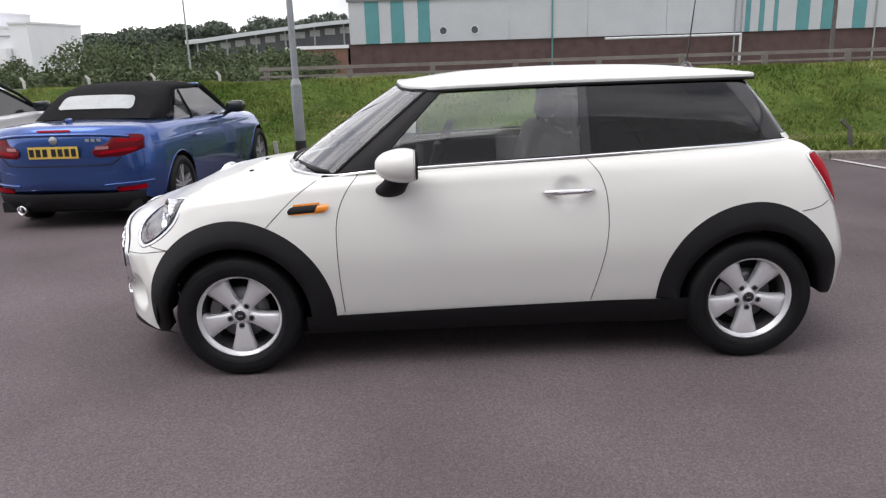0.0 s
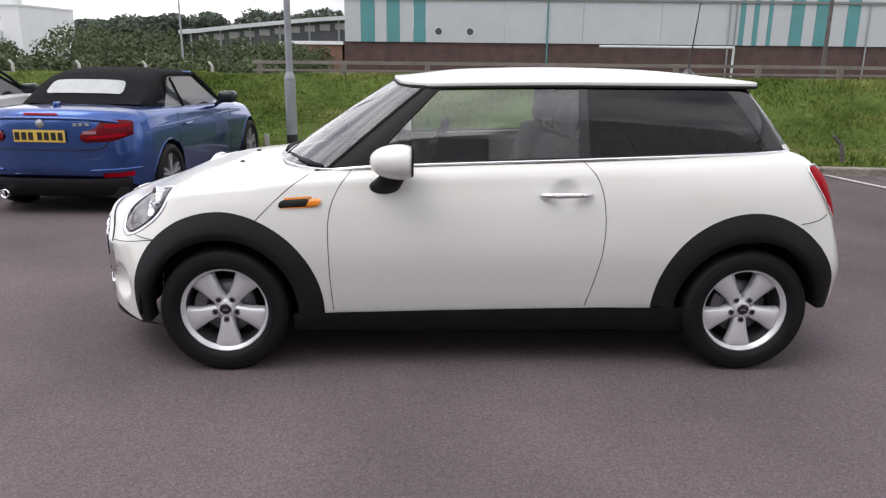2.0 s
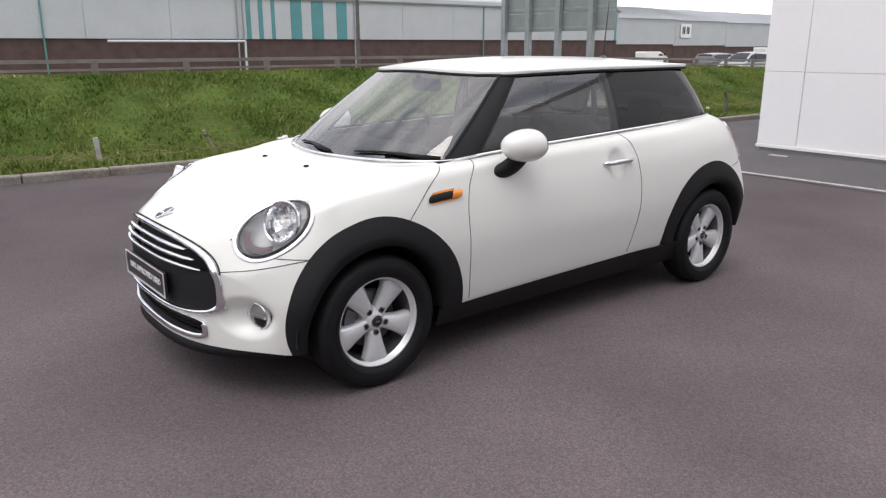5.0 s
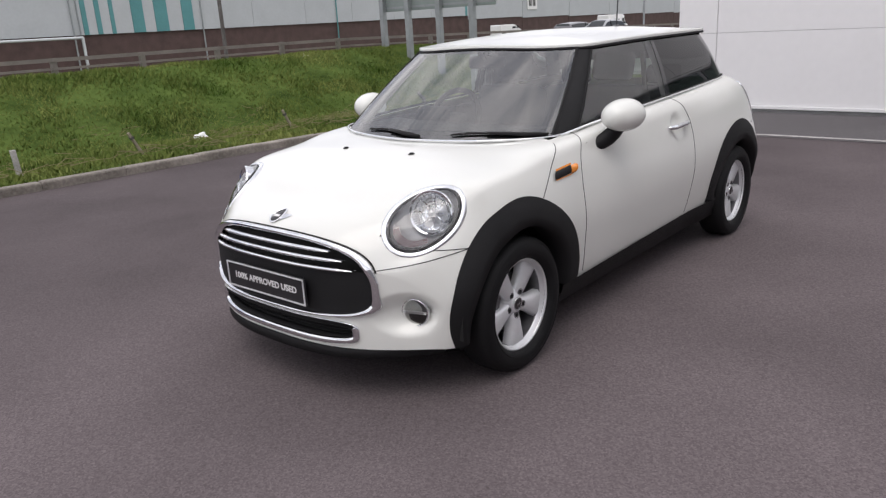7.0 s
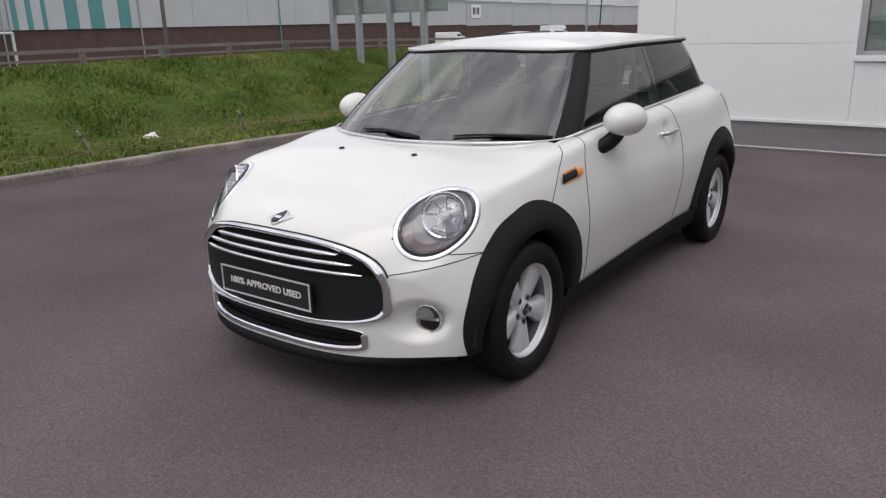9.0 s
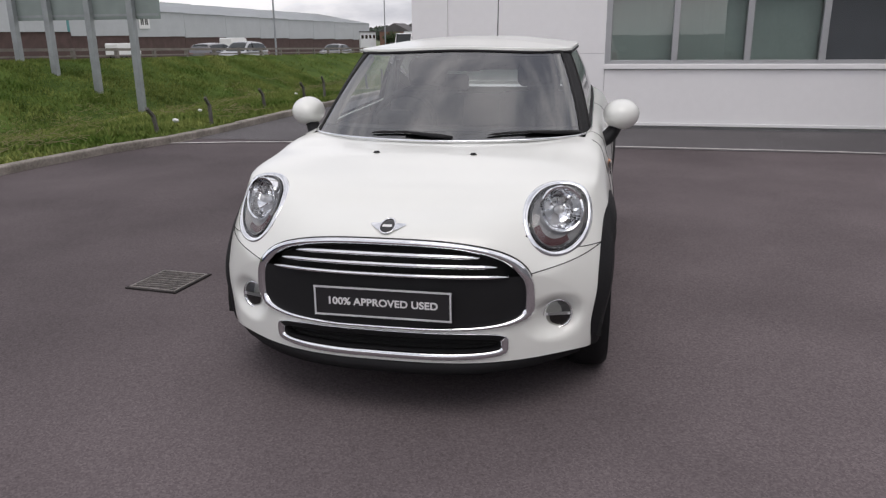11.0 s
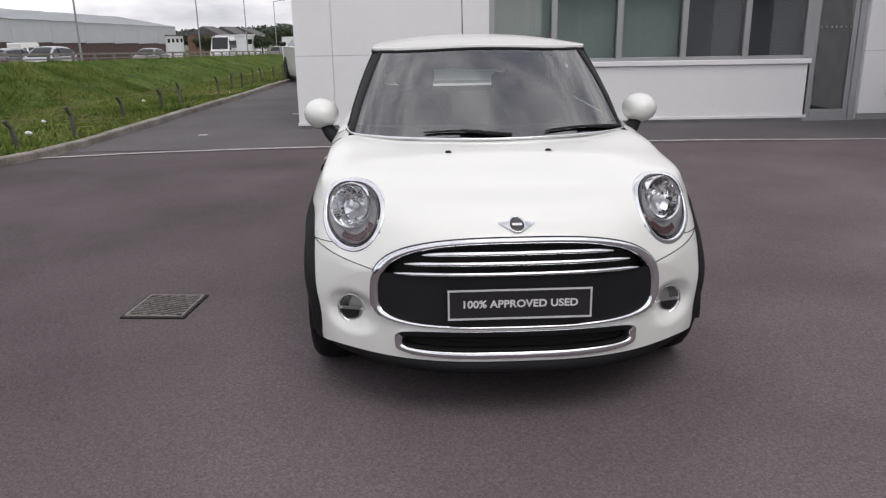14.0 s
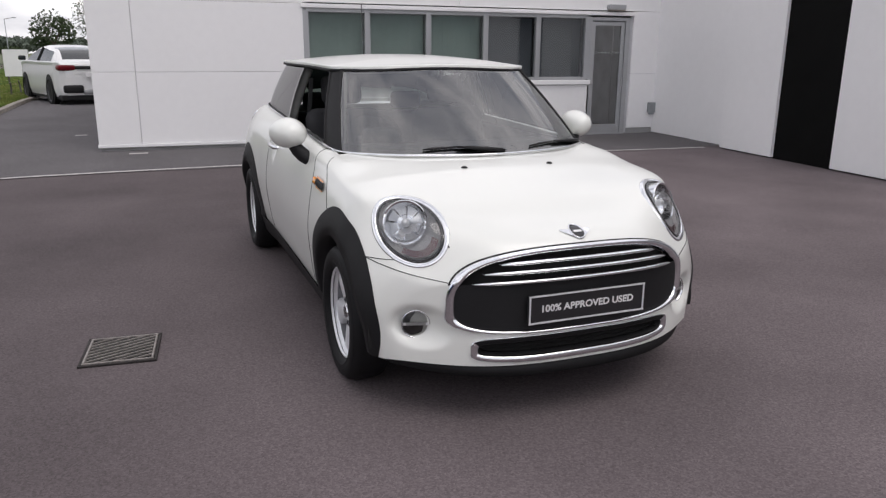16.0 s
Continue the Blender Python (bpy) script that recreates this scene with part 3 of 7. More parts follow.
def yard(x1, x0, z0, z1, off=0.0):
    """A panel of the yard wall, which leans a little out of square."""
    bm = boxm(x0 + 0.005, x1 - 0.005, -6.6 - 0.2, -6.6 + off, z0, z1, 0.004, 1)
    for v in bm.verts:
        v.co.y += (5.0 - v.co.x) * 0.07
    part("panel", bm, M_PANEL, wall_yard)


yard(WX + 0.1, 6.1, 0.02, 5.2, -0.27)
yard(6.1, 5.03, 0.02, 5.2, -0.18)
yard(5.03, 3.86, 0.02, 5.2, 0.03)
yard(2.78, 1.1, 0.02, 5.2, 0.03)
# lintel out of view, added to keep the opening out of the glass reflections
yard(3.86, 2.78, 3.0, 5.2, 0.03)
# solid block: the darkness of the unlit doorway is painted on
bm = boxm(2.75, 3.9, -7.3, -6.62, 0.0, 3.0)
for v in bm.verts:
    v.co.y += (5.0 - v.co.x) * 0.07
part("opening_block", bm, M_DOORDARK, wall_yard, "black block with the doorway's darkness in its colour")
# the grey showroom front behind the camera, unseen; tone and height suit the car's reflections
showroom = thing("wall_south", "plain grey showroom front", "wall", kind="structure")
M_FASCIA = mat("grey_fascia", (0.27, 0.27, 0.28), 0.4, var=0.15, scale=1)
part("front", boxm(-40, 0.9, -8.4, -8.0, 0.0, 5.2), M_FASCIA, showroom)
part("return_wall", boxm(0.9, 1.1, -8.4, -6.6, 0.0, 5.2), M_PANEL, showroom)

# ---- warehouses across the road ----
M_DARKPANE = mat("dark_pane", (0.05, 0.055, 0.06), 0.15, var=0.1)
M_GUTTER = mat("grey_gutter", (0.16, 0.17, 0.175), 0.6, var=0.2, scale=0.5)


def warehouse():
    ob = thing("warehouse", "long grey clad warehouse with teal stripes and brick base", "warehouse", pose(0, 92, -0.9), kind="structure")
    part("brick_base", boxm(-11.2, 111, 0.0, 30, -1.5, 3.2), M_BRICKRED, ob)
    teal = ((-9.1, -7.4), (-5.9, -4.3), (-2.6, -1.1), (37.9, 38.5), (39.6, 40.2), (41.4, 41.9), (44.2, 45.8), (47.3, 49.1), (51.2, 52.8), (110.0, 110.6))
    for a, b in teal:
        part("teal_sheet", boxm(a, b, -0.32 if a < 100 else -0.3, 0.0, 3.2, 9.0), M_TEAL, ob)
    cuts = [-11.1] + [v for ab in teal for v in ab] + [111]
    for a, b in zip(cuts[::2], cuts[1::2]):
        n = max(1, round((b - a) / 9.5))
        for i in range(n):
            u, v = a + (b - a) * i / n, a + (b - a) * (i + 1) / n
            if v - u > 0.05:
                part("cladding_sheet", boxm(u + 0.02, v - 0.02, -0.28, 0.0, 3.2, 9.0), M_CLAD, ob)
    part("eaves", boxm(-11.3, 111.2, -0.5, 0.2, 8.2, 8.5), M_GUTTER, ob)
    part("roof", boxm(-11.1, 111, 0, 30, 9.0, 9.2), M_ROOFSHEET, ob)
    for x in (0.5, 4.4):
        bm = lathe(bmesh.new(), [(0.52, -0.34), (0.52, -0.40), (0.42, -0.40), (0.42, -0.34)], 20, "Y", (x, 0, 4.5))
        part("round_window_frame", bm, M_ROOFSHEET, ob)
        part("round_window", rodm((x, -0.36, 4.5), (x, -0.30, 4.5), 0.43, 0.43, 20), M_DARKPANE, ob)
    for x in (14.0, 36.6, 37.4, 54.0, 78):
        part("downpipe", rodm((x, -0.42, -1), (x, -0.42, 8.2), 0.10), M_TEAL if x in (14.0, 78) else M_STEEL, ob)
    part("handrail_pipe", rodm((20, -3.0, 2.9), (36.4, -3.0, 2.9), 0.15), M_ROOFSHEET, ob)
    part("pipe_drop", rodm((36.4, -3.0, -0.5), (36.4, -3.0, 2.95), 0.15), M_ROOFSHEET, ob)
    return ob


warehouse()


def far_hall():
    ob = thing("factory_hall", "long pale factory hall with a low pitched roof", "hall", pose(111.5, 92.5, -1.0), kind="structure")
    for i in range(9):
        a, b = i * 18.0, i * 18.0 + 17.9
        dz = -0.26 * i
        part("brick_base", boxm(a, b, 0, 40, -5, 2.6 + dz), M_BRICKRED, ob)
        part("cladding_sheet", boxm(a, b, -0.2, 0, 2.6 + dz, 7.4 + dz * 0.6), M_CLAD, ob)
        bm = bmesh.new()
        vs = [bm.verts.new(p) for p in ((a, -0.6, 7.4 + dz * 0.6), (b, -0.6, 7.4 + dz * 0.6), (b, 20, 11.0 + dz * 0.5), (a, 20, 11.0 + dz * 0.5), (b, 40, 7.0), (a, 40, 7.0))]
        bm.faces.new((vs[0], vs[1], vs[2], vs[3]))
        bm.faces.new((vs[3], vs[2], vs[4], vs[5]))
        bmesh.ops.solidify(bm, geom=bm.faces[:], thickness=0.2)
        part("roof", bm, M_ROOFSHEET, ob)
    board = part("sign_board", boxm(19.4, 22.9, -0.45, -0.3, 3.9, 6.6, 0.03), M_WHITESIGN, ob, "white sign board with dark marks")
    for a in (19.9, 21.3):
        part("sign_mark", boxm(a, a + 0.3, -0.5, -0.46, 4.6, 6.0), M_BLACKMETAL, board)
        part("sign_mark", boxm(a + 0.5, a + 0.9, -0.5, -0.46, 4.6, 6.0), M_BLACKMETAL, board)
    return ob


far_hall()


def street_light(x, y, h):
    z = road_fall(min(x, 300)) - (0.7 if y < 40 else 2.0)
    ob = thing("street_lamp", "tall grey street lamp column beside the road", "street lamp", pose(x, y, z), "street lamps along the road")
    part("column", rodm((0, 0, 0), (0, 0, h), 0.10, 0.06, 8), M_STEEL, ob)
    bm = rodm((0, 0, h), (0, -1.4, h + 0.25), 0.05, 0.05, 8)
    part("arm", bm, M_BARRIER, ob)
    part("lantern", boxm(-0.16, 0.16, -2.1, -1.3, h + 0.2, h + 0.36, 0.04), M_STEEL, ob)


for x, y in ((-40, 30), (-21.0, 60), (60.6, 30), (94, 30), (119, 30), (142, 30), (170, 30)):
    street_light(x, y, 10 if y < 40 else 12)
part("column_tall", rodm((0, 0, 0), (0, 0, 9), 0.10, 0.08, 8), M_POST, thing("roadside_pole", "dark brown roadside pole", "pole", pose(17.3, 30, 0.1)))

# ---- the white hatchback ----
from mathutils.bvhtree import BVHTree

M_WHITE = mat("pearl_white_paint", (0.780, 0.792, 0.751), 0.32, var=0.012, scale=2, fine=300, coat=1.0, tint=(0.790, 0.802, 0.763))
M_CLADDING = mat("black_plastic", (0.011, 0.011, 0.012), 0.62, var=0.2, scale=5, fine=200, bump=0.12, bump_scale=500)
M_GLOSSBLACK = mat("gloss_black", (0.012, 0.012, 0.014), 0.12, var=0.1, coat=0.6)
M_CLADDING.node_tree.nodes["Principled BSDF"].inputs["Specular IOR Level"].default_value = 0.28
M_RUBBER = mat("tyre_rubber", (0.010, 0.010, 0.011), 0.62, var=0.25, scale=6, fine=90, bump=0.15, bump_scale=200)
M_RUBBER.node_tree.nodes["Principled BSDF"].inputs["Specular IOR Level"].default_value = 0.22
M_GREYMETAL = mat("grey_bolt_seat", (0.20, 0.20, 0.21), 0.4, 0.6, var=0.2, scale=30)
M_SILVER = mat("silver_alloy", (0.80, 0.81, 0.825), 0.30, 0.35, var=0.05, scale=6, fine=80)
M_CHROME = mat("chrome", (0.82, 0.83, 0.85), 0.07, 1.0, var=0.03)
M_DISC = mat("brake_disc", (0.20, 0.20, 0.21), 0.45, 0.8, var=0.2, scale=10)
# near black: the shade inside wells and openings is put into the colour
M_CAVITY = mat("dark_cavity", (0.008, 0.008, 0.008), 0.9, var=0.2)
M_AMBER = mat("amber_plastic", (0.85, 0.27, 0.015), 0.2, var=0.12, scale=30, coat=0.8)
M_REDLENS = mat("red_lens", (0.32, 0.0015, 0.010), 0.45, var=0.15, scale=20, coat=0.0)
M_REDLENS.node_tree.nodes["Principled BSDF"].inputs["Specular IOR Level"].default_value = 0.1
M_SCREEN = glass_mat("car_windscreen", (0.70, 0.77, 0.75), ior=2.4)
M_SIDEGLASS = glass_mat("car_side_glass", (0.72, 0.81, 0.77), ior=2.1)
M_PRIVACY = glass_mat("car_privacy_glass", (0.035, 0.036, 0.04), ior=1.5)
M_REARTINT = glass_mat("car_rear_glass", (0.36, 0.52, 0.47), ior=1.9)
M_LAMPGLASS = glass_mat("lamp_cover", (0.95, 0.96, 0.97), ior=1.72)
M_CABIN = mat("dark_cabin_trim", (0.026, 0.026, 0.028), 0.75, var=0.25, scale=6, fine=120, bump=0.15)
M_CLOTH = mat("dark_seat_cloth", (0.030, 0.030, 0.033), 0.9, var=0.25, scale=8, fine=200, bump=0.2)
M_HEADLINING = mat("grey_headlining", (0.30, 0.30, 0.29), 0.9, var=0.08)
M_SMOKED = mat("smoked_amber", (0.12, 0.050, 0.056), 0.25, var=0.1, coat=0.8)
M_FOGGLASS = glass_mat("fog_lamp_cover", (0.62, 0.62, 0.62), ior=1.42)
M_FOGDARK = mat("dark_fog_half", (0.085, 0.08, 0.08), 0.3, 0.3, var=0.2, scale=40)
M_FOGDISH = mat("fog_lamp_dish", (0.36, 0.36, 0.37), 0.30, 0.6, var=0.2, scale=40)
M_BOWL = mat("lamp_bowl", (0.40, 0.40, 0.41), 0.34, 0.2, var=0.1)
M_GAP = mat("panel_gap", (0.012, 0.012, 0.012), 0.8)
M_PLATE = mat("black_plate", (0.02, 0.02, 0.022), 0.3, var=0.1)
M_LETTER = mat("white_letter", (0.75, 0.75, 0.75), 0.5, var=0.03)

M_WHITE.node_tree.nodes["Principled BSDF"].inputs["Coat Weight"].default_value = 0.7
M_WHITE.node_tree.nodes["Principled BSDF"].inputs["Coat Roughness"].default_value = 0.10
hatch_car = thing("hatchback_car", "white three-door hatchback with black arches and alloy wheels", "car")
HUB_X, HUB_Z, TRACK, REAR_TRACK = 1.2475, 0.300, 0.746, 0.782

# the body's lines, each along its length from nose to tail
c_top = curve_of((-1.985, 0.636), (-1.968, 0.685), (-1.93, 0.729), (-1.88, 0.753), (-1.75, 0.785), (-1.60, 0.842), (-1.40, 0.892), (-1.25, 0.926), (-1.0, 0.947), (0, 0.97), (1.45, 1.03), (1.56, 0.985), (1.65, 0.93), (1.735, 0.80), (1.782, 0.665), (1.80, 0.605), (1.835, 0.562))
c_edge_y = curve_of((-1.985, 0.518), (-1.96, 0.573), (-1.90, 0.612), (-1.80, 0.653), (-1.6, 0.697), (-1.4, 0.699), (-1.15, 0.706), (-0.95, 0.712), (-0.6, 0.722), (0.46, 0.715), (1.2, 0.704), (1.42, 0.678), (1.6, 0.638), (1.72, 0.580), (1.8, 0.534), (1.835, 0.463))
c_edge_z = curve_of((-1.985, 0.583), (-1.96, 0.608), (-1.93, 0.643), (-1.85, 0.740), (-1.75, 0.825), (-1.66, 0.852), (-1.5, 0.870), (-1.3, 0.886), (-1.15, 0.901), (-0.95, 0.934), (-0.6, 0.958), (-0.35, 0.972), (0.46, 1.0), (1.2, 1.033), (1.42, 1.044), (1.54, 1.024), (1.65, 0.945), (1.735, 0.803), (1.782, 0.666), (1.80, 0.604), (1.835, 0.558))
c_sh_y = curve_of((-1.985, 0.640), (-1.96, 0.700), (-1.90, 0.738), (-1.8, 0.762), (-1.6, 0.777), (-1.4, 0.782), (-1.15, 0.79), (-0.7, 0.80), (0.46, 0.806), (1.2, 0.825), (1.45, 0.808), (1.6, 0.773), (1.72, 0.697), (1.8, 0.655), (1.835, 0.560))
c_sh_z = curve_of((-1.985, 0.54), (-1.96, 0.594), (-1.90, 0.660), (-1.8, 0.733), (-1.7, 0.773), (-1.6, 0.798), (-1.4, 0.820), (-1.15, 0.832), (-0.7, 0.85), (0.46, 0.875), (1.2, 0.907), (1.45, 0.910), (1.6, 0.873), (1.70, 0.768), (1.78, 0.640), (1.835, 0.536))
c_side_y = curve_of((-1.985, 0.730), (-1.96, 0.785), (-1.90, 0.820), (-1.8, 0.838), (-1.6, 0.844), (-1.4, 0.844), (-1.15, 0.844), (0, 0.846), (0.8, 0.856), (1.25, 0.881), (1.45, 0.876), (1.6, 0.860), (1.72, 0.786), (1.8, 0.682), (1.835, 0.552))
c_side_z = curve_of((-1.985, 0.45), (-1.8, 0.545), (-1.4, 0.61), (0, 0.62), (1.4, 0.62), (1.835, 0.49))
c_sill_z = curve_of((-1.985, 0.246), (-1.96, 0.238), (-1.9, 0.235), (-1.6, 0.235), (-1.4, 0.255), (-0.8, 0.280), (0.8, 0.305), (1.45, 0.310), (1.7, 0.30), (1.80, 0.32), (1.835, 0.37))


def body_x(s, y):
    front = 0.365 * ease((-1.22 - s) / 0.62)
    s += 0.026 * ease((-1.5 - s) / 0.45)
    rear = 0.05 * ease((s - 1.25) / 0.5)
    s -= 0.064 * ease((s - 1.40) / 0.40)
    k = abs(y) / 0.8
    return s + front * k**2.85 / (1 + 0.25 * k**8) + rear * k**4.5


def section(s, n=9):
    """Half of a cross-section, from the sill to the centre line, as (y, z)."""
    sy, sz = c_side_y(s), c_side_z(s)
    pts = [(sy - 0.035, c_sill_z(s)), (sy - 0.012, c_sill_z(s) * 0.6 + sz * 0.4), (sy, sz), (c_sh_y(s), c_sh_z(s)), (c_edge_y(s), c_edge_z(s)), (c_edge_y(s) * 0.55, c_top(s) - (c_top(s) - c_edge_z(s)) * 0.22), (0.0, c_top(s))]
    ext = [(2 * pts[0][0] - pts[1][0] - 0.02, 2 * pts[0][1] - pts[1][1])] + pts + [(-pts[5][0], pts[5][1])]
    out = []
    for i in range(1, len(ext) - 2):
        p0, p1, p2, p3 = (Vector(ext[i + k]) for k in (-1, 0, 1, 2))
        for j in range(n):
            t = j / n
            out.append(0.5 * ((2 * p1) + (p2 - p0) * t + (2 * p0 - 5 * p1 + 4 * p2 - p3) * t * t + (3 * p1 - p0 - 3 * p2 + p3) * t**3))
    out.append(Vector(pts[-1]))
    return out


def dents(p):
    """The dish behind the door handle and the hollow round each fog lamp."""
    for sgn in (-1, 1):
        r = math.hypot(p.x - 0.355, p.z - 0.858) / 0.068
        if p.y * sgn > 0.6 and r < 1:
            p.y -= sgn * 0.028 * (1 - r * r) ** 0.8
        r = math.hypot((p.y * sgn - 0.622) / 0.118, (p.z - 0.395) / 0.098)
        if p.x < -1.5 and p.y * sgn > 0.2 and r < 1:
            p.x += 0.060 * ease((1 - r) * 1.5)
            p.y -= sgn * 0.006 * (1 - r)
    return p


stations = lin(-1.985, -1.90, 12) + lin(-1.885, -1.30, 42) + lin(-1.285, 1.45, 165) + lin(1.465, 1.80, 24) + lin(1.806, 1.835, 6)
tub = bmesh.new()
loops = []
for s in stations:
    half = section(s)
    full = [(-y, z) for y, z in half] + [(y, z) for y, z in half[-2::-1]]
    loops.append([tub.verts.new(dents(Vector((body_x(s, y), y, z)))) for y, z in full])
for a, b in zip(loops, loops[1:]):
    for k in range(len(a) - 1):
        tub.faces.new((a[k], b[k], b[k + 1], a[k + 1]))
for loop, s, zc in ((loops[0], -1.985, 0.45), (loops[-1], 1.835, 0.50)):
    a, b = loop[-1].co, loop[0].co
    bottom = [(a.y + (b.y - a.y) * k / 60, a.z + (b.z - a.z) * k / 60) for k in range(1, 60)]
    loop = loop + [tub.verts.new((body_x(s, y), y, z)) for y, z in bottom]
    prev = loop
    for r in lin(0.975, 0.025, 38):
        ring = [tub.verts.new(dents(Vector((body_x(s, v.co.y * r) + (-0.006 if s < 0 else 0.006) * (1 - r), v.co.y * r, zc + (v.co.z - zc) * r)))) for v in loop]
        for k in range(len(ring) - 1):
            q = (prev[k], prev[k + 1], ring[k + 1], ring[k])
            tub.faces.new(q if s < 0 else q[::-1])
        q = (prev[-1], prev[0], ring[0], ring[-1])
        tub.faces.new(q if s < 0 else q[::-1])
        prev = ring
    tub.faces.new(prev if s > 0 else prev[::-1])
tub.normal_update()
tub.faces.ensure_lookup_table()
skin = BVHTree.FromBMesh(tub)


def cast(point, way, off=0.0):
    """The place on the body that a line from a point meets, moved out by off."""
    way = Vector(way).normalized()
    hit, n, _, _ = skin.ray_cast(Vector(point) - way * 3, way)
    if hit is None:
        hit, n, _, _ = skin.find_nearest(Vector(point))
    if n.dot(way) > 0:
        n = -n
    return hit + n * off


def on_front(y, z, off=0.0):
    return cast((-1.9, y, z), (1, 0, 0), off)


def on_side(x, z, sgn, off=0.0):
    return cast((x, sgn * 0.9, z), (0, -sgn, 0), off)


def on_top(x, y, off=0.0):
    return cast((x, y, 1.2), (0, 0, -1), off)


GR_Z, GR_A = 0.490, 0.545


def grille_arc(up):
    """Height and squareness of the grille's outline above or below its widest line."""
    return (0.219, 2.75) if up else (0.110, 4.6)


def grille_at(th, d=0.0):
    """A place (y, z) on the grille's outline, d inside it."""
    b, n = grille_arc(math.sin(th) >= 0)
    y, z = squircle(GR_A - d, b - d, n, th)
    return y, GR_Z + z


def grille_half(z, d=0.0):
    """Half the grille's width at a height."""
    b, n = grille_arc(z >= GR_Z)
    return (GR_A - d) * max(0.0, 1 - abs((z - GR_Z) / (b - d)) ** n) ** (1 / n)


def squircle(a, b, n, th):
    c, s = math.cos(th), math.sin(th)
    return a * math.copysign(abs(c) ** (2 / n), c), b * math.copysign(abs(s) ** (2 / n), s)


HL_C = Vector((-1.632, 0.617, 0.757))
HL_N = Vector((-0.67, 0.44, 0.60)).normalized()
HL_U = Vector((-0.02, 0.82, -0.57))
HL_U = (HL_U - HL_N * HL_U.dot(HL_N)).normalized()
HL_V = HL_N.cross(HL_U) * (1 if HL_N.cross(HL_U).z > 0 else -1)
HL_A, HL_B = 0.135, 0.190


def mirrored(v, s):
    return Vector((v.x, v.y * s, v.z))


lamp_lift = (cast(HL_C, -HL_N) - HL_C).dot(HL_N)


def on_lamp(s, inset, r, th, off=0.0):
    """A place on the slanted oval of a headlight: inset metres from its rim, or a share r of its radius."""
    a, b = (HL_A - inset) * r, (HL_B - inset) * r
    p = HL_C + HL_U * (a * math.cos(th)) + HL_V * (b * math.sin(th))
    d = ((a * math.cos(th)) ** 2 + (b * math.sin(th)) ** 2) / 0.16**2
    plane = mirrored(p + HL_N * (lamp_lift - 0.040 * d), s)
    skin_at = cast(mirrored(p, s), mirrored(-HL_N, s))
    up = max(0.0, (plane - skin_at).dot(mirrored(HL_N, s))) * 0.22
    return skin_at + mirrored(HL_N, s) * (up + off)


drop = []
for f in tub.faces:
    c = f.calc_center_median()
    gone = False
    for wx in (-HUB_X, HUB_X):
        gone |= abs(c.y) > 0.45 and math.hypot(c.x - wx, c.z - HUB_Z) < 0.405 and c.z < 0.78
    gone |= -0.94 < c.x < 1.44 and abs(c.y) < c_edge_y(c.x) - 0.015 and c.z > 0.9 and (c.x > -0.82 or c.x > -1.03 + 0.21 * (abs(c.y) / 0.68) ** 2 + 0.02)
    if c.x < -1.3:
        gone |= abs(c.y) < grille_half(c.z, 0.014)
        q = Vector((c.x, abs(c.y), c.z)) - HL_C
        gone |= (q.dot(HL_U) / (HL_A - 0.014)) ** 2 + (q.dot(HL_V) / (HL_B - 0.014)) ** 2 < 1 and abs(q.dot(HL_N)) < 0.16
        gone |= abs(c.y / 0.440) ** 4.5 + abs((c.z - 0.315) / 0.044) ** 4.5 < 1
    if gone:
        drop.append(f)
bmesh.ops.delete(tub, geom=drop, context="FACES")
part("body", tub, M_WHITE, hatch_car, "pearl white painted body shell", smooth=True)

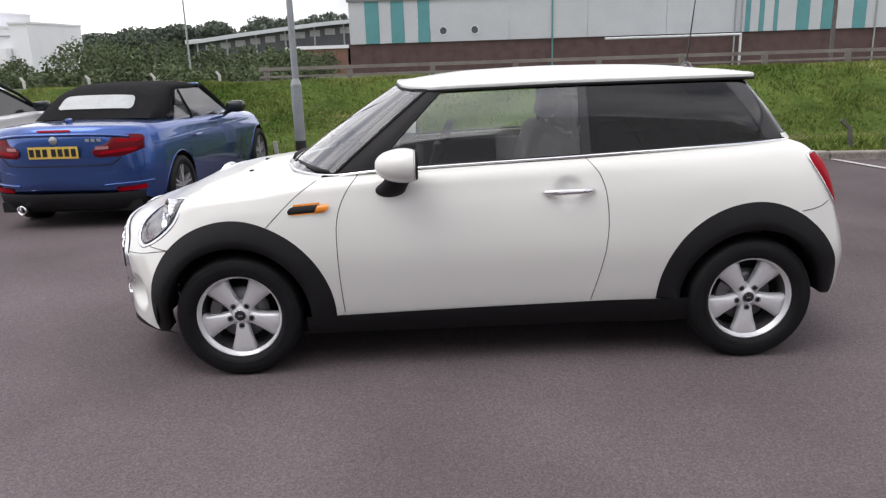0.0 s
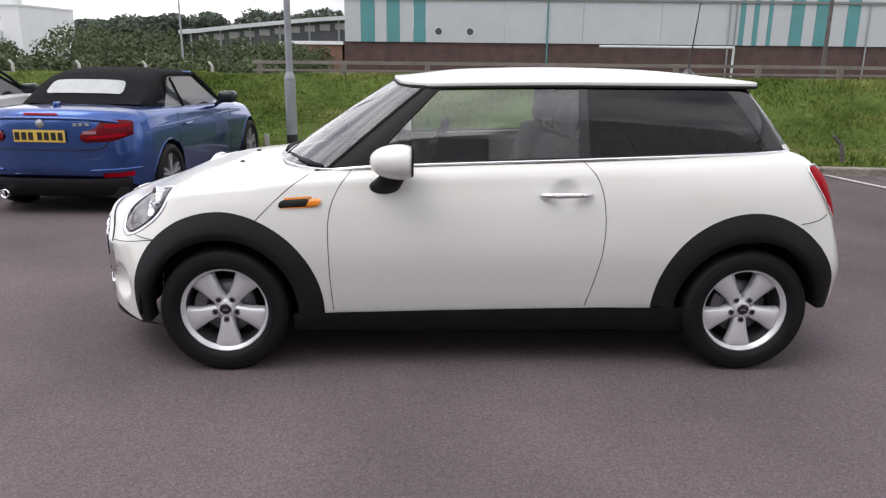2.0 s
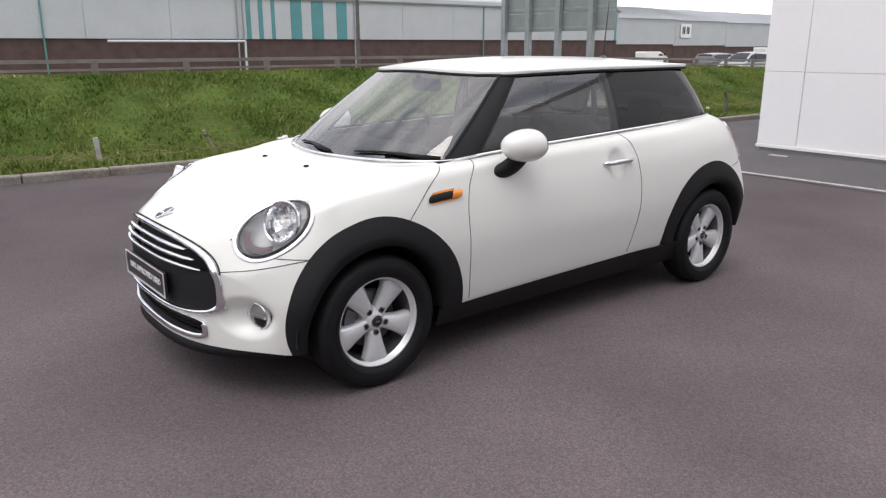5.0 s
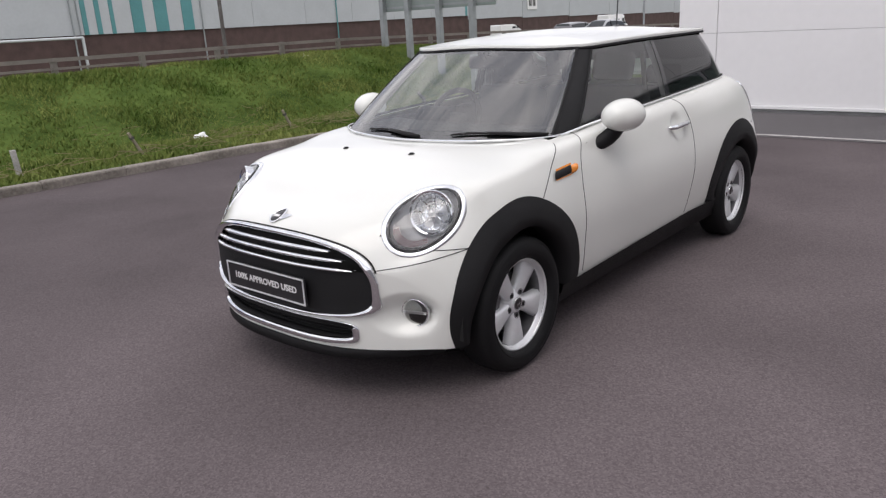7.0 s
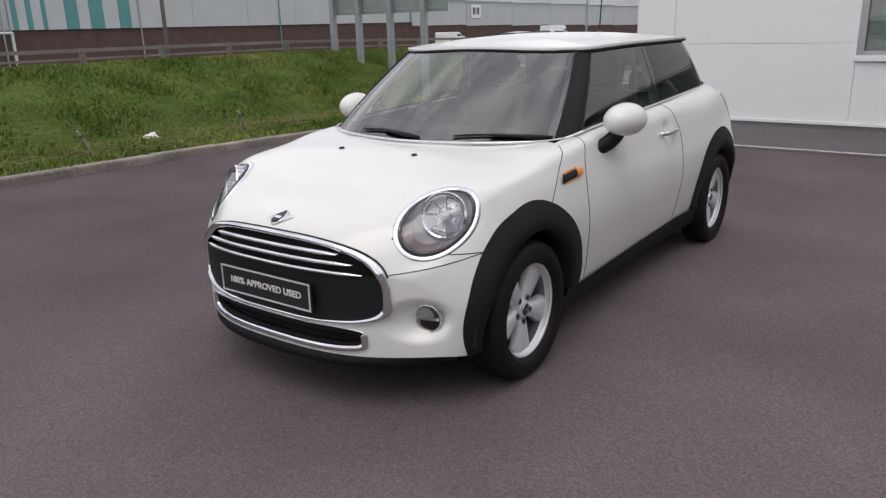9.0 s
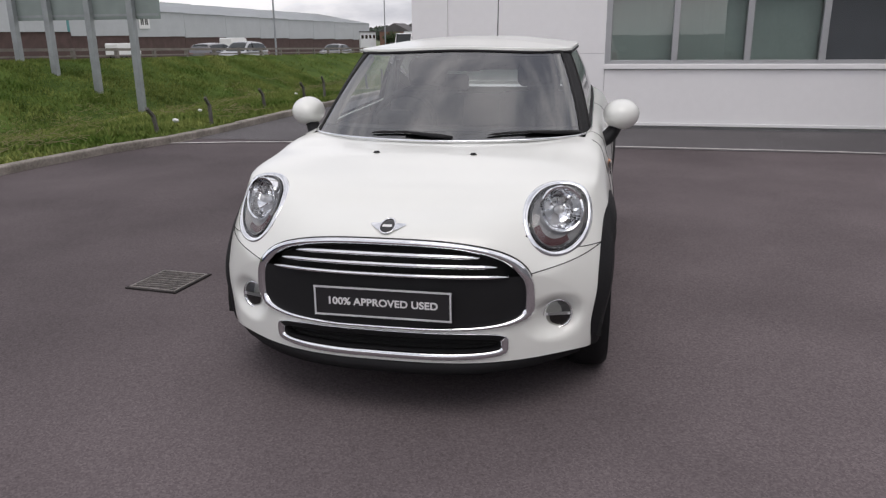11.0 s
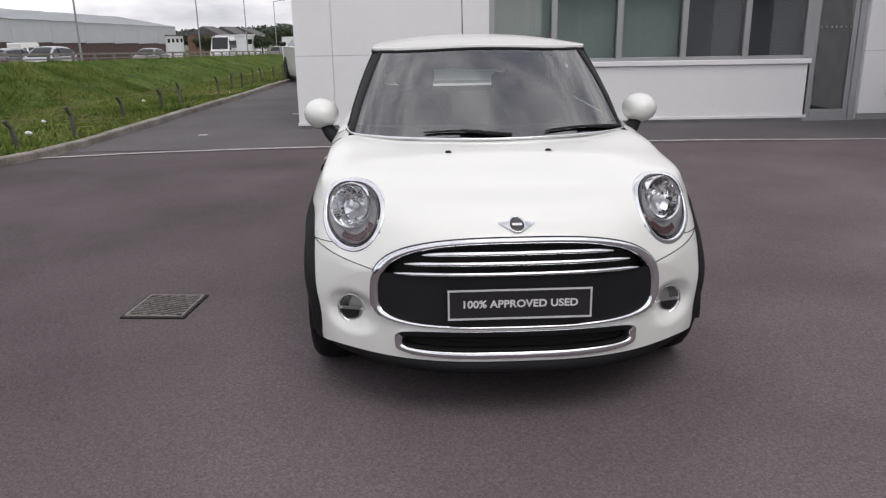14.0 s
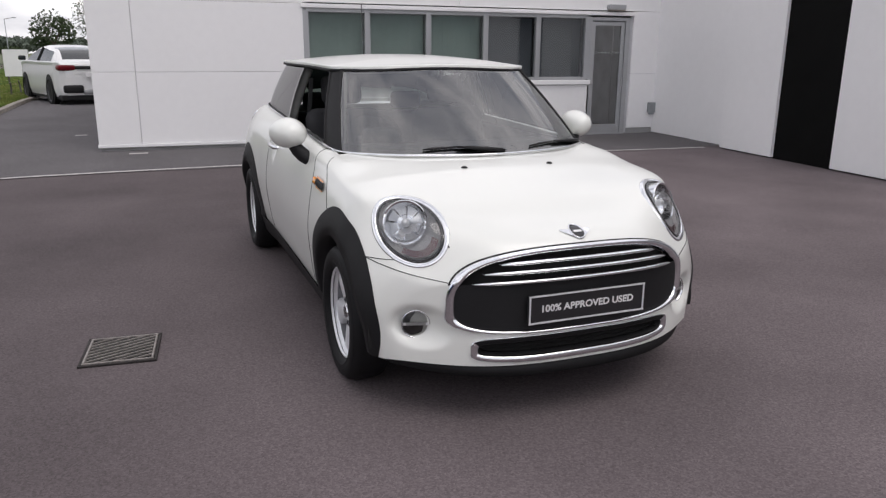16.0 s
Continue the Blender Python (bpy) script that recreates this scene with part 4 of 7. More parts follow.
# wheel arch trims, liners and sills
for sgn in (-1, 1):
    for wx in (-HUB_X, HUB_X):
        front = wx < 0
        a0, a1 = (radians(-2), radians(189)) if front else (radians(2), radians(184))
        outer = curve_of((a0, 0.475), (radians(60), 0.470), (radians(90), 0.478), (radians(130), 0.466), (radians(180), 0.425), (a1, 0.41)) if front else curve_of((a0, 0.42), (radians(20), 0.435), (radians(50), 0.460), (radians(90), 0.485), (radians(130), 0.475), (radians(180), 0.46), (a1, 0.46))

        def trim(th, v, wx=wx, sgn=sgn, outer=outer):
            r = 0.352 + (outer(th) - 0.352) * min(1, max(0, (v - 1) / 3))
            lift = (0.002, 0.006, 0.010, 0.008, 0.0012)[int(round(v))]
            p = on_side(wx + r * math.cos(th), max(0.238 if wx < 0 else 0.315, HUB_Z + r * math.sin(th)), sgn, lift)
            if v < 2.5:
                p.y = sgn * max(abs(p.y), (0.815 - 0.3 * ease((-1.24 - p.x) / 0.40) if wx < 0 else 0.845 - 0.3 * ease((p.x - 1.28) / 0.42)))
            if v == 0:
                return Vector((p.x, sgn * (abs(p.y) - 0.10), p.z))
            return p

        part("arch_trim", patch(trim, lin(a0, a1, 72), [0, 1, 2, 3, 4]), M_CLADDING, hatch_car, "black plastic wheel arch trim", smooth=True)
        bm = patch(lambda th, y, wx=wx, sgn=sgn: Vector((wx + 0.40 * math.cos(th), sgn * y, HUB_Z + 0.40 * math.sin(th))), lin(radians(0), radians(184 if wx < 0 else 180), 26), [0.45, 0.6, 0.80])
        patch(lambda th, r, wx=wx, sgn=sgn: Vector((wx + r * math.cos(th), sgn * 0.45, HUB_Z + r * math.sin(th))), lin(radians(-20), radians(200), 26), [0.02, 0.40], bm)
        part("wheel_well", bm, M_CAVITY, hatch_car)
    bm = patch(lambda x, v, sgn=sgn: Vector((x, sgn * ((0.822, 0.818, 0.790, 0.72)[v] + 0.018 * ease((x - 0.5) / 0.35)), (c_sill_z(x) + 0.012, c_sill_z(x) - 0.005, 0.195, 0.165)[v])), lin(-0.92, 0.985, 30), [0, 1, 2, 3])
    part("sill_trim", bm, M_CLADDING, hatch_car, "black plastic sill trim", smooth=True)
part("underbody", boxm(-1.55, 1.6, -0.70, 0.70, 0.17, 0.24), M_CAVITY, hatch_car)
bm = patch(lambda y, v: Vector((body_x(-1.985, y) + (0.05, 0.004, -0.002, 0.09)[v] + 0.05 * (abs(y) / 0.72) ** 6, y, (0.250, 0.244, 0.198, 0.180)[v] + 0.016 * (abs(y) / 0.74) ** 2)), lin(-0.72, 0.72, 50), [0, 1, 2, 3])
part("front_lip", bm, M_CLADDING, hatch_car, "black plastic front lip", smooth=True)
bm = patch(lambda y, v: Vector((body_x(1.835, y) + (-0.05, 0.004, -0.01, -0.1)[v], y, (0.42, 0.38, 0.33, 0.28)[v])), lin(-0.60, 0.60, 30), [0, 1, 2, 3])
part("rear_lip", bm, M_CLADDING, hatch_car, "black plastic rear bumper insert", smooth=True)


# panel gaps
def gap(pts, sgn=None, r=0.0019, way=None):
    """A shut line laid on the skin through plan points."""
    out = []
    for a, b in zip(pts, pts[1:]):
        for t in lin(0, 1, 9)[:-1]:
            out.append((a[0] + (b[0] - a[0]) * t, a[1] + (b[1] - a[1]) * t))
    out.append(pts[-1])
    p3 = [on_side(x, z, sgn, 0.0002) for x, z in out] if sgn else [on_front(y, z, 0.0002) for y, z in out]
    part("shut_line", tube(bmesh.new(), p3, r, 5), M_GAP, hatch_car)


def smooth_line(pts, n=14):
    """Rounds a line of points."""
    f, g = curve_of(*[(i, p[0]) for i, p in enumerate(pts)]), curve_of(*[(i, p[1]) for i, p in enumerate(pts)])
    return [(f(t), g(t)) for t in lin(0, len(pts) - 1, n)]


for sgn in (-1, 1):
    gap(smooth_line([(-0.636, 0.965), (-0.69, 0.90), (-0.735, 0.80), (-0.748, 0.70), (-0.745, 0.52), (-0.732, 0.305)]), sgn)
    gap(smooth_line([(0.455, 1.0), (0.505, 0.94), (0.535, 0.85), (0.545, 0.72), (0.535, 0.60), (0.50, 0.44), (0.468, 0.325)]), sgn)
    gap(smooth_line([(-1.078, 0.742), (-0.99, 0.828), (-0.915, 0.893), (-0.865, 0.926), (-0.838, 0.941)]), sgn)
    gap([(sgn * y, z) for y, z in smooth_line([(0.535, 0.582), (0.62, 0.594), (0.70, 0.612), (0.765, 0.632), (0.80, 0.643)])])
    gap(smooth_line([(-1.72, 0.652), (-1.66, 0.645), (-1.58, 0.640), (-1.53, 0.637)]), sgn)
    gap(smooth_line([(1.462, 0.733), (1.51, 0.740), (1.56, 0.752), (1.60, 0.772)]), sgn)

# ---- glasshouse ----
bx, by, bz = (curve_of(*k) for k in (
    ((-0.2, -0.985), (0, -1.055), (0.2, -0.985), (0.36, -0.765), (0.46, -0.575), (0.64, 0.46), (0.84, 1.25), (0.90, 1.43), (0.95, 1.53), (1, 1.56), (1.05, 1.53)),
    ((-0.2, -0.375), (0, 0), (0.2, 0.375), (0.36, 0.672), (0.46, 0.706), (0.64, 0.704), (0.84, 0.69), (0.90, 0.655), (0.95, 0.50), (1, 0)),
    ((-0.36, 0.953), (0, 0.948), (0.36, 0.953), (0.46, 0.970), (0.64, 1.008), (0.84, 1.038), (0.90, 1.046), (1, 1.04))))
tx, ty, tz = (curve_of(*k) for k in (
    ((-0.2, -0.412), (0, -0.440), (0.2, -0.412), (0.36, -0.290), (0.46, -0.215), (0.64, 0.455), (0.84, 1.10), (0.90, 1.245), (0.95, 1.285), (1, 1.30), (1.05, 1.285)),
    ((-0.2, -0.31), (0, 0), (0.2, 0.31), (0.36, 0.535), (0.46, 0.575), (0.64, 0.583), (0.84, 0.566), (0.90, 0.55), (0.95, 0.42), (1, 0)),
    ((-0.36, 1.338), (0, 1.352), (0.36, 1.338), (0.46, 1.340), (0.64, 1.350), (0.90, 1.350), (1, 1.355))))


def house(u, v, off=0.0):
    """The surface of pillars and panes: u round from the screen's middle to the tail's, v from belt to roof."""
    sgn, u = (-1 if u < 0 else 1), abs(u)
    b, t = Vector((bx(u), by(u), bz(u))), Vector((tx(u), ty(u), tz(u)))
    out = Vector((-0.55 + 1.1 * ease((u - 0.75) / 0.25) if u < 0.36 or u > 0.86 else -0.1, 1.0 if 0.36 <= u <= 0.93 else (0.25 + u) * min(1.0, u / 0.12, (1 - u) / 0.03), 0.35)).normalized()
    p = b.lerp(t, v) + out * (0.045 * v * (1 - v) + off)
    return Vector((p.x, sgn * p.y, p.z))


def pane(name, material, u0, u1, v0, v1, label="", off=0.0, nu=18, nv=12, parent=hatch_car):
    """A panel of the glasshouse; its ends may be functions of height."""
    f0 = u0 if callable(u0) else (lambda v: u0)
    f1 = u1 if callable(u1) else (lambda v: u1)
    bm = patch(lambda k, v: house(f0(v) + (f1(v) - f0(v)) * k, v, off), lin(0, 1, nu), lin(v0, v1, nv))
    ob = part(name, bm, material, parent, label, smooth=True)
    return ob


screen = pane("windscreen", M_SCREEN, -0.36, 0.36, 0.0, 1.0, "clear raked windscreen", nu=40)
screen.visible_shadow = False
part("screen_seal", tube(bmesh.new(), [house(u, v, 0.001) for u, v in [(-0.36, v) for v in lin(0, 1, 12)] + [(u, 0.995) for u in lin(-0.36, 0.36, 24)] + [(0.36, v) for v in lin(1, 0, 12)]], 0.008, 6), M_CLADDING, screen)
part("screen_band", patch(lambda u, v: house(u, v, -0.003), lin(-0.36, 0.36, 30), lin(0.0, 0.105, 3)), M_GLOSSBLACK, screen, smooth=True)
part("screen_band", patch(lambda u, v: house(u, v, -0.003), lin(-0.36, 0.36, 30), lin(0.955, 1.0, 3)), M_GLOSSBLACK, screen, smooth=True)
for s in (-1, 1):
    part("screen_band", patch(lambda u, v, s=s: house(s * u, v, -0.003), lin(0.345, 0.36, 4), lin(0.0, 1.0, 10)), M_GLOSSBLACK, screen, smooth=True)
swoop = curve_of((0, 0.872), (0.5, 0.868), (1, 0.855))
for s in (-1, 1):
    pane("front_pillar", M_CLADDING, s * 0.36, s * 0.46, 0, 1, "black front pillar", nu=8)
    # the driver's window is wound down and only its upper edge stands above the door
    g = pane("door_glass", M_SIDEGLASS, s * 0.455, s * 0.637, 0, 0.95 if s < 0 else 0.05, "clear door glass" if s < 0 else "door glass wound down into the door")
    g.visible_shadow = False
    pane("middle_pillar", M_GLOSSBLACK, s * 0.634, s * 0.645, 0, 1, "", 0.002, nu=3)
    g = pane("quarter_glass", M_PRIVACY, s * 0.642, lambda v, s=s: s * swoop(v), 0, 0.96, "dark tinted quarter glass", nu=20)
    pane("rear_pillar", M_GLOSSBLACK, lambda v, s=s: s * (swoop(v) - 0.004), s * 0.915, 0, 1, "gloss black rear pillar", -0.001, nu=14)
    pane("roof_rail", M_GLOSSBLACK, s * 0.455, s * 0.905, 0.945, 1.0, "", 0.003, nu=26, nv=3)
    part("belt_trim", tube(bmesh.new(), [house(s * u, 0.0, 0.009) for u in lin(0.385, 0.905, 50)], 0.0065, 6), M_CHROME, hatch_car, "thin chrome belt trim")
    part("belt_seal", tube(bmesh.new(), [house(s * u, 0.02, 0.004) for u in lin(0.46, 0.905, 50)], 0.007, 6), M_CLADDING, hatch_car)
    part("glass_seal", tube(bmesh.new(), [house(s * 0.458, v, 0.002) for v in lin(0, 0.95, 12)], 0.006, 6), M_CLADDING, hatch_car)
g = pane("rear_glass", M_REARTINT, 0.915, 1.0, 0.08, 0.97, "dark rear screen", nu=14)
pane("rear_glass", M_REARTINT, -0.915, -1.0, 0.08, 0.97, "dark rear screen", nu=14)
pane("tailgate_frame", M_WHITE, 0.905, 1.0, 0.0, 0.10, nu=14, off=0.002, nv=3)
pane("tailgate_frame", M_WHITE, -0.905, -1.0, 0.0, 0.10, nu=14, off=0.002, nv=3)

# bonnet trim line and scuttle panel below the screen
part("bonnet_trim", tube(bmesh.new(), [house(u, 0.0, 0.006) + Vector((-0.012, 0, 0.002)) for u in lin(-0.392, 0.392, 60)], 0.006, 10), M_CHROME, hatch_car, "thin chrome line behind the bonnet", smooth=True)
bm = patch(lambda u, v: house(u, 0.0, 0.0) + Vector((-0.02 + 0.20 * v, 0, -0.006 - 0.03 * v)), lin(-0.40, 0.40, 40), [0, 1])
part("scuttle_panel", bm, M_CLADDING, hatch_car, "black plastic scuttle panel")

# ---- roof ----
roof_z = curve_of((-0.50, 1.362), (-0.3, 1.388), (0.0, 1.408), (0.4, 1.418), (0.8, 1.412), (1.1, 1.396), (1.36, 1.368))


def roof(u, r):
    sgn, k = (-1 if u < 0 else 1), abs(u)
    grow = 0.020 - 0.016 * ease((0.5 - k) / 0.2)
    x = tx(k) + (-0.012 if k < 0.3 else -0.012 * (0.46 - min(k, 0.46)) / 0.16 if k < 0.46 else 0.055 * ease((k - 0.8) / 0.12))
    y = ty(k) + (grow if k > 0.1 else grow * k / 0.1) * (1 if k < 0.93 else (1 - k) / 0.07)
    cx = min(max(x, -0.05), 1.0)
    rr = min(r, 1.0)
    px, py = cx + (x - cx) * rr, y * rr
    z = tz(k) + 0.016 + (roof_z(px) - tz(k) - 0.016) * (1 - rr**2.4)
    if r > 1:
        z -= (r - 1)
        py -= 0.25 * (r - 1) if y > 0 else 0
    return Vector((px, sgn * py, z))


us = lin(-1, 1, 121)
rs = [0.0, 0.15, 0.3, 0.45, 0.6, 0.72, 0.82, 0.9, 0.95, 0.98, 0.995, 1.006, 1.022]
bm = bmesh.new()
bm = patch(roof, us, rs, bm)
bmesh.ops.remove_doubles(bm, verts=bm.verts[:], dist=0.0008)
part("roof", bm, M_WHITE, hatch_car, "white domed roof panel", smooth=True)
part("roof_seal", tube(bmesh.new(), [roof(u, 1.024) + Vector((0, 0, 0.002)) for u in lin(-0.97, 0.97, 121)], 0.008, 6), M_CLADDING, hatch_car, smooth=True)
bm = bmesh.new()
bm = patch(lambda u, r: roof(u, r) - Vector((0, 0, 0.03)), us, [0.0, 0.4, 0.7, 0.96], bm)
part("headlining", bm, M_HEADLINING, hatch_car, smooth=True)
aerial = part("aerial", lathe(bmesh.new(), [(0.001, 0.035), (0.012, 0.03), (0.030, 0.01), (0.036, 0.0)], 16, "Z", (1.17, 0, 1.383)), M_GLOSSBLACK, hatch_car, "black whip aerial", smooth=True)
part("whip", rodm((1.17, 0, 1.40), (1.205, 0, 1.765), 0.0048, 0.003, 6), M_GLOSSBLACK, aerial)


# ---- wheels ----
def spoke(bm, ang):
    """One broad alloy spoke with a raised middle and rounded shoulders, in the wheel's plane."""
    prof = [(0.030, 0.028, 0.026), (0.050, 0.031, 0.033), (0.075, 0.034, 0.038), (0.115, 0.042, 0.041), (0.160, 0.056, 0.042), (0.184, 0.064, 0.040), (0.197, 0.064, 0.030)]
    rows = []
    for r, w, h in prof:
        rows.append([(r, k * w, h - d) for k, d in ((-1, 0.045), (-1, 0.016), (-0.68, 0.001), (0, 0.0), (0.68, 0.001), (1, 0.016), (1, 0.045))])
    c, s = math.cos(ang), math.sin(ang)
    vs = [[bm.verts.new((r * c - w * s, -h, r * s + w * c)) for r, w, h in row] for row in rows]
    for a, b in zip(vs, vs[1:]):
        for k in range(6):
            bm.faces.new((a[k], a[k + 1], b[k + 1], b[k]))


def build_wheel():
    """A tyre on a five-spoke alloy; its outer face looks to -y."""
    w = part("wheel", lathe(bmesh.new(), [(0.197, -0.055), (0.200, -0.064), (0.206, -0.064), (0.2075, -0.052), (0.195, -0.045), (0.189, -0.034)], 64), M_SILVER, hatch_car, "five-spoke silver alloy wheel with a black tyre", smooth=True)
    part("barrel", lathe(bmesh.new(), [(0.189, -0.034), (0.181, 0.03), (0.178, 0.085), (0.10, 0.085)], 48), M_DISC, w, smooth=True)
    tyre = lathe(bmesh.new(), [(0.204, -0.050), (0.209, -0.070), (0.224, -0.084), (0.250, -0.089), (0.272, -0.086), (0.286, -0.078), (0.297, -0.066), (0.303, -0.048), (0.305, -0.02), (0.305, 0.02), (0.303, 0.05), (0.295, 0.072), (0.27, 0.086), (0.22, 0.085), (0.205, 0.07)], 72)
    t = part("tyre", tyre, M_RUBBER, w, smooth=True)
    for r in (0.232, 0.279):
        part("sidewall_rib", lathe(bmesh.new(), [(r - 0.002, -0.0855 if r < 0.25 else -0.0825), (r, -0.0885 if r < 0.25 else -0.0855), (r + 0.002, -0.0855 if r < 0.25 else -0.081)], 64), M_RUBBER, t, smooth=True)
    for k in range(5):
        bm = bmesh.new()
        spoke(bm, radians(-90 + 72 * k))
        part("spoke", bm, M_SILVER, w, smooth=True)
    part("hub", lathe(bmesh.new(), [(0.0, -0.041), (0.034, -0.041), (0.039, -0.038), (0.043, -0.030), (0.062, -0.020), (0.064, 0.03)], 40), M_SILVER, w, smooth=True)
    for k in range(5):
        a = radians(-90 + 72 * k)
        part("bolt_hole", lathe(bmesh.new(), [(0.0, -0.0355), (0.0110, -0.0355), (0.0125, -0.0375), (0.0145, -0.0370), (0.0155, -0.030)], 18, "Y", (0.0555 * math.cos(a), 0, 0.0555 * math.sin(a))), M_GREYMETAL, w)
        part("bolt", rodm((0.0555 * math.cos(a), -0.034, 0.0555 * math.sin(a)), (0.0555 * math.cos(a), -0.0368, 0.0555 * math.sin(a)), 0.0095, 0.0095, 8), M_CAVITY, w)
    cap = part("centre_cap", lathe(bmesh.new(), [(0.0, -0.047), (0.023, -0.0465), (0.027, -0.044), (0.029, -0.038)], 32), M_GLOSSBLACK, w, smooth=True)
    part("cap_ring", lathe(bmesh.new(), [(0.0255, -0.0455), (0.028, -0.0475), (0.0300, -0.045), (0.0305, -0.036)], 32), M_CHROME, cap, smooth=True)
    for sx in (-1, 1):
        part("cap_mark", boxm(-0.010 if sx < 0 else 0.002, -0.002 if sx < 0 else 0.010, -0.0485, -0.0465, -0.004, 0.004), M_CHROME, cap)
    part("brake_disc", lathe(bmesh.new(), [(0.06, 0.02), (0.132, 0.02), (0.133, 0.042), (0.06, 0.042)], 48), M_DISC, w, smooth=True)
    bm, rings = bmesh.new(), []
    for k in range(9):
        a = radians(150 + k * 7)
        rings.append([bm.verts.new((r * math.cos(a), y, r * math.sin(a))) for r, y in ((0.098, -0.015), (0.152, -0.015), (0.152, 0.055), (0.098, 0.055))])
    for p, q in zip(rings, rings[1:]):
        for k in range(4):
            bm.faces.new((p[k], p[(k + 1) % 4], q[(k + 1) % 4], q[k]))
    bm.faces.new(rings[0])
    bm.faces.new(rings[-1][::-1])
    bmesh.ops.recalc_face_normals(bm, faces=bm.faces[:])
    part("caliper", bm, M_DISC, w)
    part("backing", lathe(bmesh.new(), [(0.0, 0.075), (0.19, 0.075)], 40), M_CAVITY, w)
    return w


wheel = build_wheel()
wheel.matrix_basis = pose(-HUB_X, -TRACK, HUB_Z)
for x, y, turn in ((HUB_X, -REAR_TRACK, 0), (-HUB_X, TRACK, 180), (HUB_X, REAR_TRACK, 180)):
    copy_thing(wheel, pose(x, y, HUB_Z, 0, 0, turn))

# ---- nose ----
ths = [2 * math.pi * k / 96 for k in range(96)]


def grille_ring(name, prof, material, parent, label=""):
    """The bright band round the grille, broad at the sides and slim above and below."""
    def at(th, k):
        y, z = grille_at(th, prof[k][0] * ((0.58 if math.sin(th) > 0 else 0.42) + (0.42 if math.sin(th) > 0 else 0.58) * math.cos(th) ** 4))
        return on_front(y, z, prof[k][1])
    return part(name, patch(at, [2 * math.pi * k / 144 for k in range(144)], list(range(len(prof))), close_u=True), material, parent, label, smooth=True)


def rim(name, a, b, n, zc, prof, material, parent, label="", heavy=0.0):
    """A raised band round an opening in the nose: profile rows of (inset, lift)."""
    def at(th, k):
        d = prof[k][0] * (1 + heavy * (-0.86 if math.sin(th) > 0.3 else 0.35))
        y, z = squircle(a - d, b - d, n, th)
        return on_front(y, zc + z, prof[k][1])
    return part(name, patch(at, ths, list(range(len(prof))), close_u=True), material, parent, label, smooth=True)


grille = grille_ring("grille_surround", [(0.0, -0.004), (0.0, 0.010), (0.006, 0.016), (0.022, 0.016), (0.030, 0.006), (0.032, -0.02)], M_CHROME, hatch_car, "chrome grille surround")
part("grille_seal", tube(bmesh.new(), [on_front(*grille_at(th, -0.004), 0.001) for th in ths[4:45]], 0.004, 6), M_GAP, grille)


def inset(name, a, b, n, zc, zlo, zhi, lift, material, parent, smooth=True):
    """A panel that fills an opening between two heights."""
    def row(z, k):
        q = max(0.0, 1 - abs((z - zc) / b) ** n) ** (1 / n)
        return Vector((body_x(-1.985, a * q * k) + lift, a * q * k, z))
    bm = patch(lambda k, z: row(z, k), lin(-1, 1, 40), lin(max(zlo, zc - b * 0.999), min(zhi, zc + b * 0.999), 14))
    return part(name, bm, material, parent, smooth=smooth)


def grille_sheet(name, zlo, zhi, d, lift, material):
    """A panel that fills the grille between two heights."""
    bm = patch(lambda k, z: Vector((body_x(-1.985, grille_half(z, d) * k) + lift + 0.9 * max(0.0, z - 0.64) ** 1.2, grille_half(z, d) * k, z)), lin(-1, 1, 44), lin(zlo, zhi, 22))
    return part(name, bm, material, grille, smooth=True)


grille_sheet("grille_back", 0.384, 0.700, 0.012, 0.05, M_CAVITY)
bm = patch(lambda k, z: on_front(grille_half(z, 0.010) * k, z, 0.003), lin(-1, 1, 44), lin(0.3815, 0.578, 16))
part("grille_blank", bm, M_CLADDING, grille, smooth=True)
for z, half in ((0.664, 0.350), (0.630, 0.415), (0.592, 0.455)):
    bm = bmesh.new()
    n = 40
    patch(lambda k, a, z=z, half=half: Vector((body_x(-1.985, half * k) - (0.012 if z < 0.6 else 0.008 if z < 0.64 else -0.004) + 0.012 * math.cos(a) + 0.010 * abs(k) ** 12, half * k, z - 0.010 * abs(k) ** 4 + 0.0085 * math.sin(a) * (1 - 0.85 * abs(k) ** 14))), lin(-1, 1, n), [2 * math.pi * j / 10 for j in range(11)], bm)
    part("grille_slat", bm, M_CHROME, grille, smooth=True)
lower = rim("lower_grille_surround", 0.458, 0.056, 4.5, 0.315, [(0.0, -0.003), (0.0, 0.007), (0.004, 0.011), (0.016, 0.010), (0.020, 0.004), (0.021, -0.02)], M_CHROME, hatch_car, "chrome edged lower intake", 1.0)
rim("intake_lip", 0.452, 0.052, 4.5, 0.315, [(0.0, 0.002), (0.018, 0.003), (0.024, -0.004), (0.026, -0.038)], M_CLADDING, lower)
inset("lower_grille_back", 0.45, 0.052, 4.5, 0.315, 0.2, 0.4, 0.04, M_CAVITY, lower)
for z in (0.303, 0.318, 0.333):
    bm = patch(lambda y, v, z=z: Vector((body_x(-1.985, y) + 0.02 + 0.01 * v, y, z - 0.003 * v)), lin(-0.42, 0.42, 20), [0, 1])
    part("intake_bar", bm, M_CLADDING, lower)
plate = part("plate", boxm(-1.9860, -1.9740, -0.262, 0.262, 0.426, 0.540, 0.004), M_PLATE, hatch_car, "black plate with silver border and white lettering")
for z in (0.429, 0.537):
    part("plate_border", boxm(-1.9900, -1.9865, -0.262, 0.262, z - 0.0032, z + 0.0032), M_SILVER, plate)
for y in (-0.258, 0.258):
    part("plate_border", boxm(-1.9900, -1.9865, y - 0.0032, y + 0.0032, 0.4325, 0.5335), M_SILVER, plate)
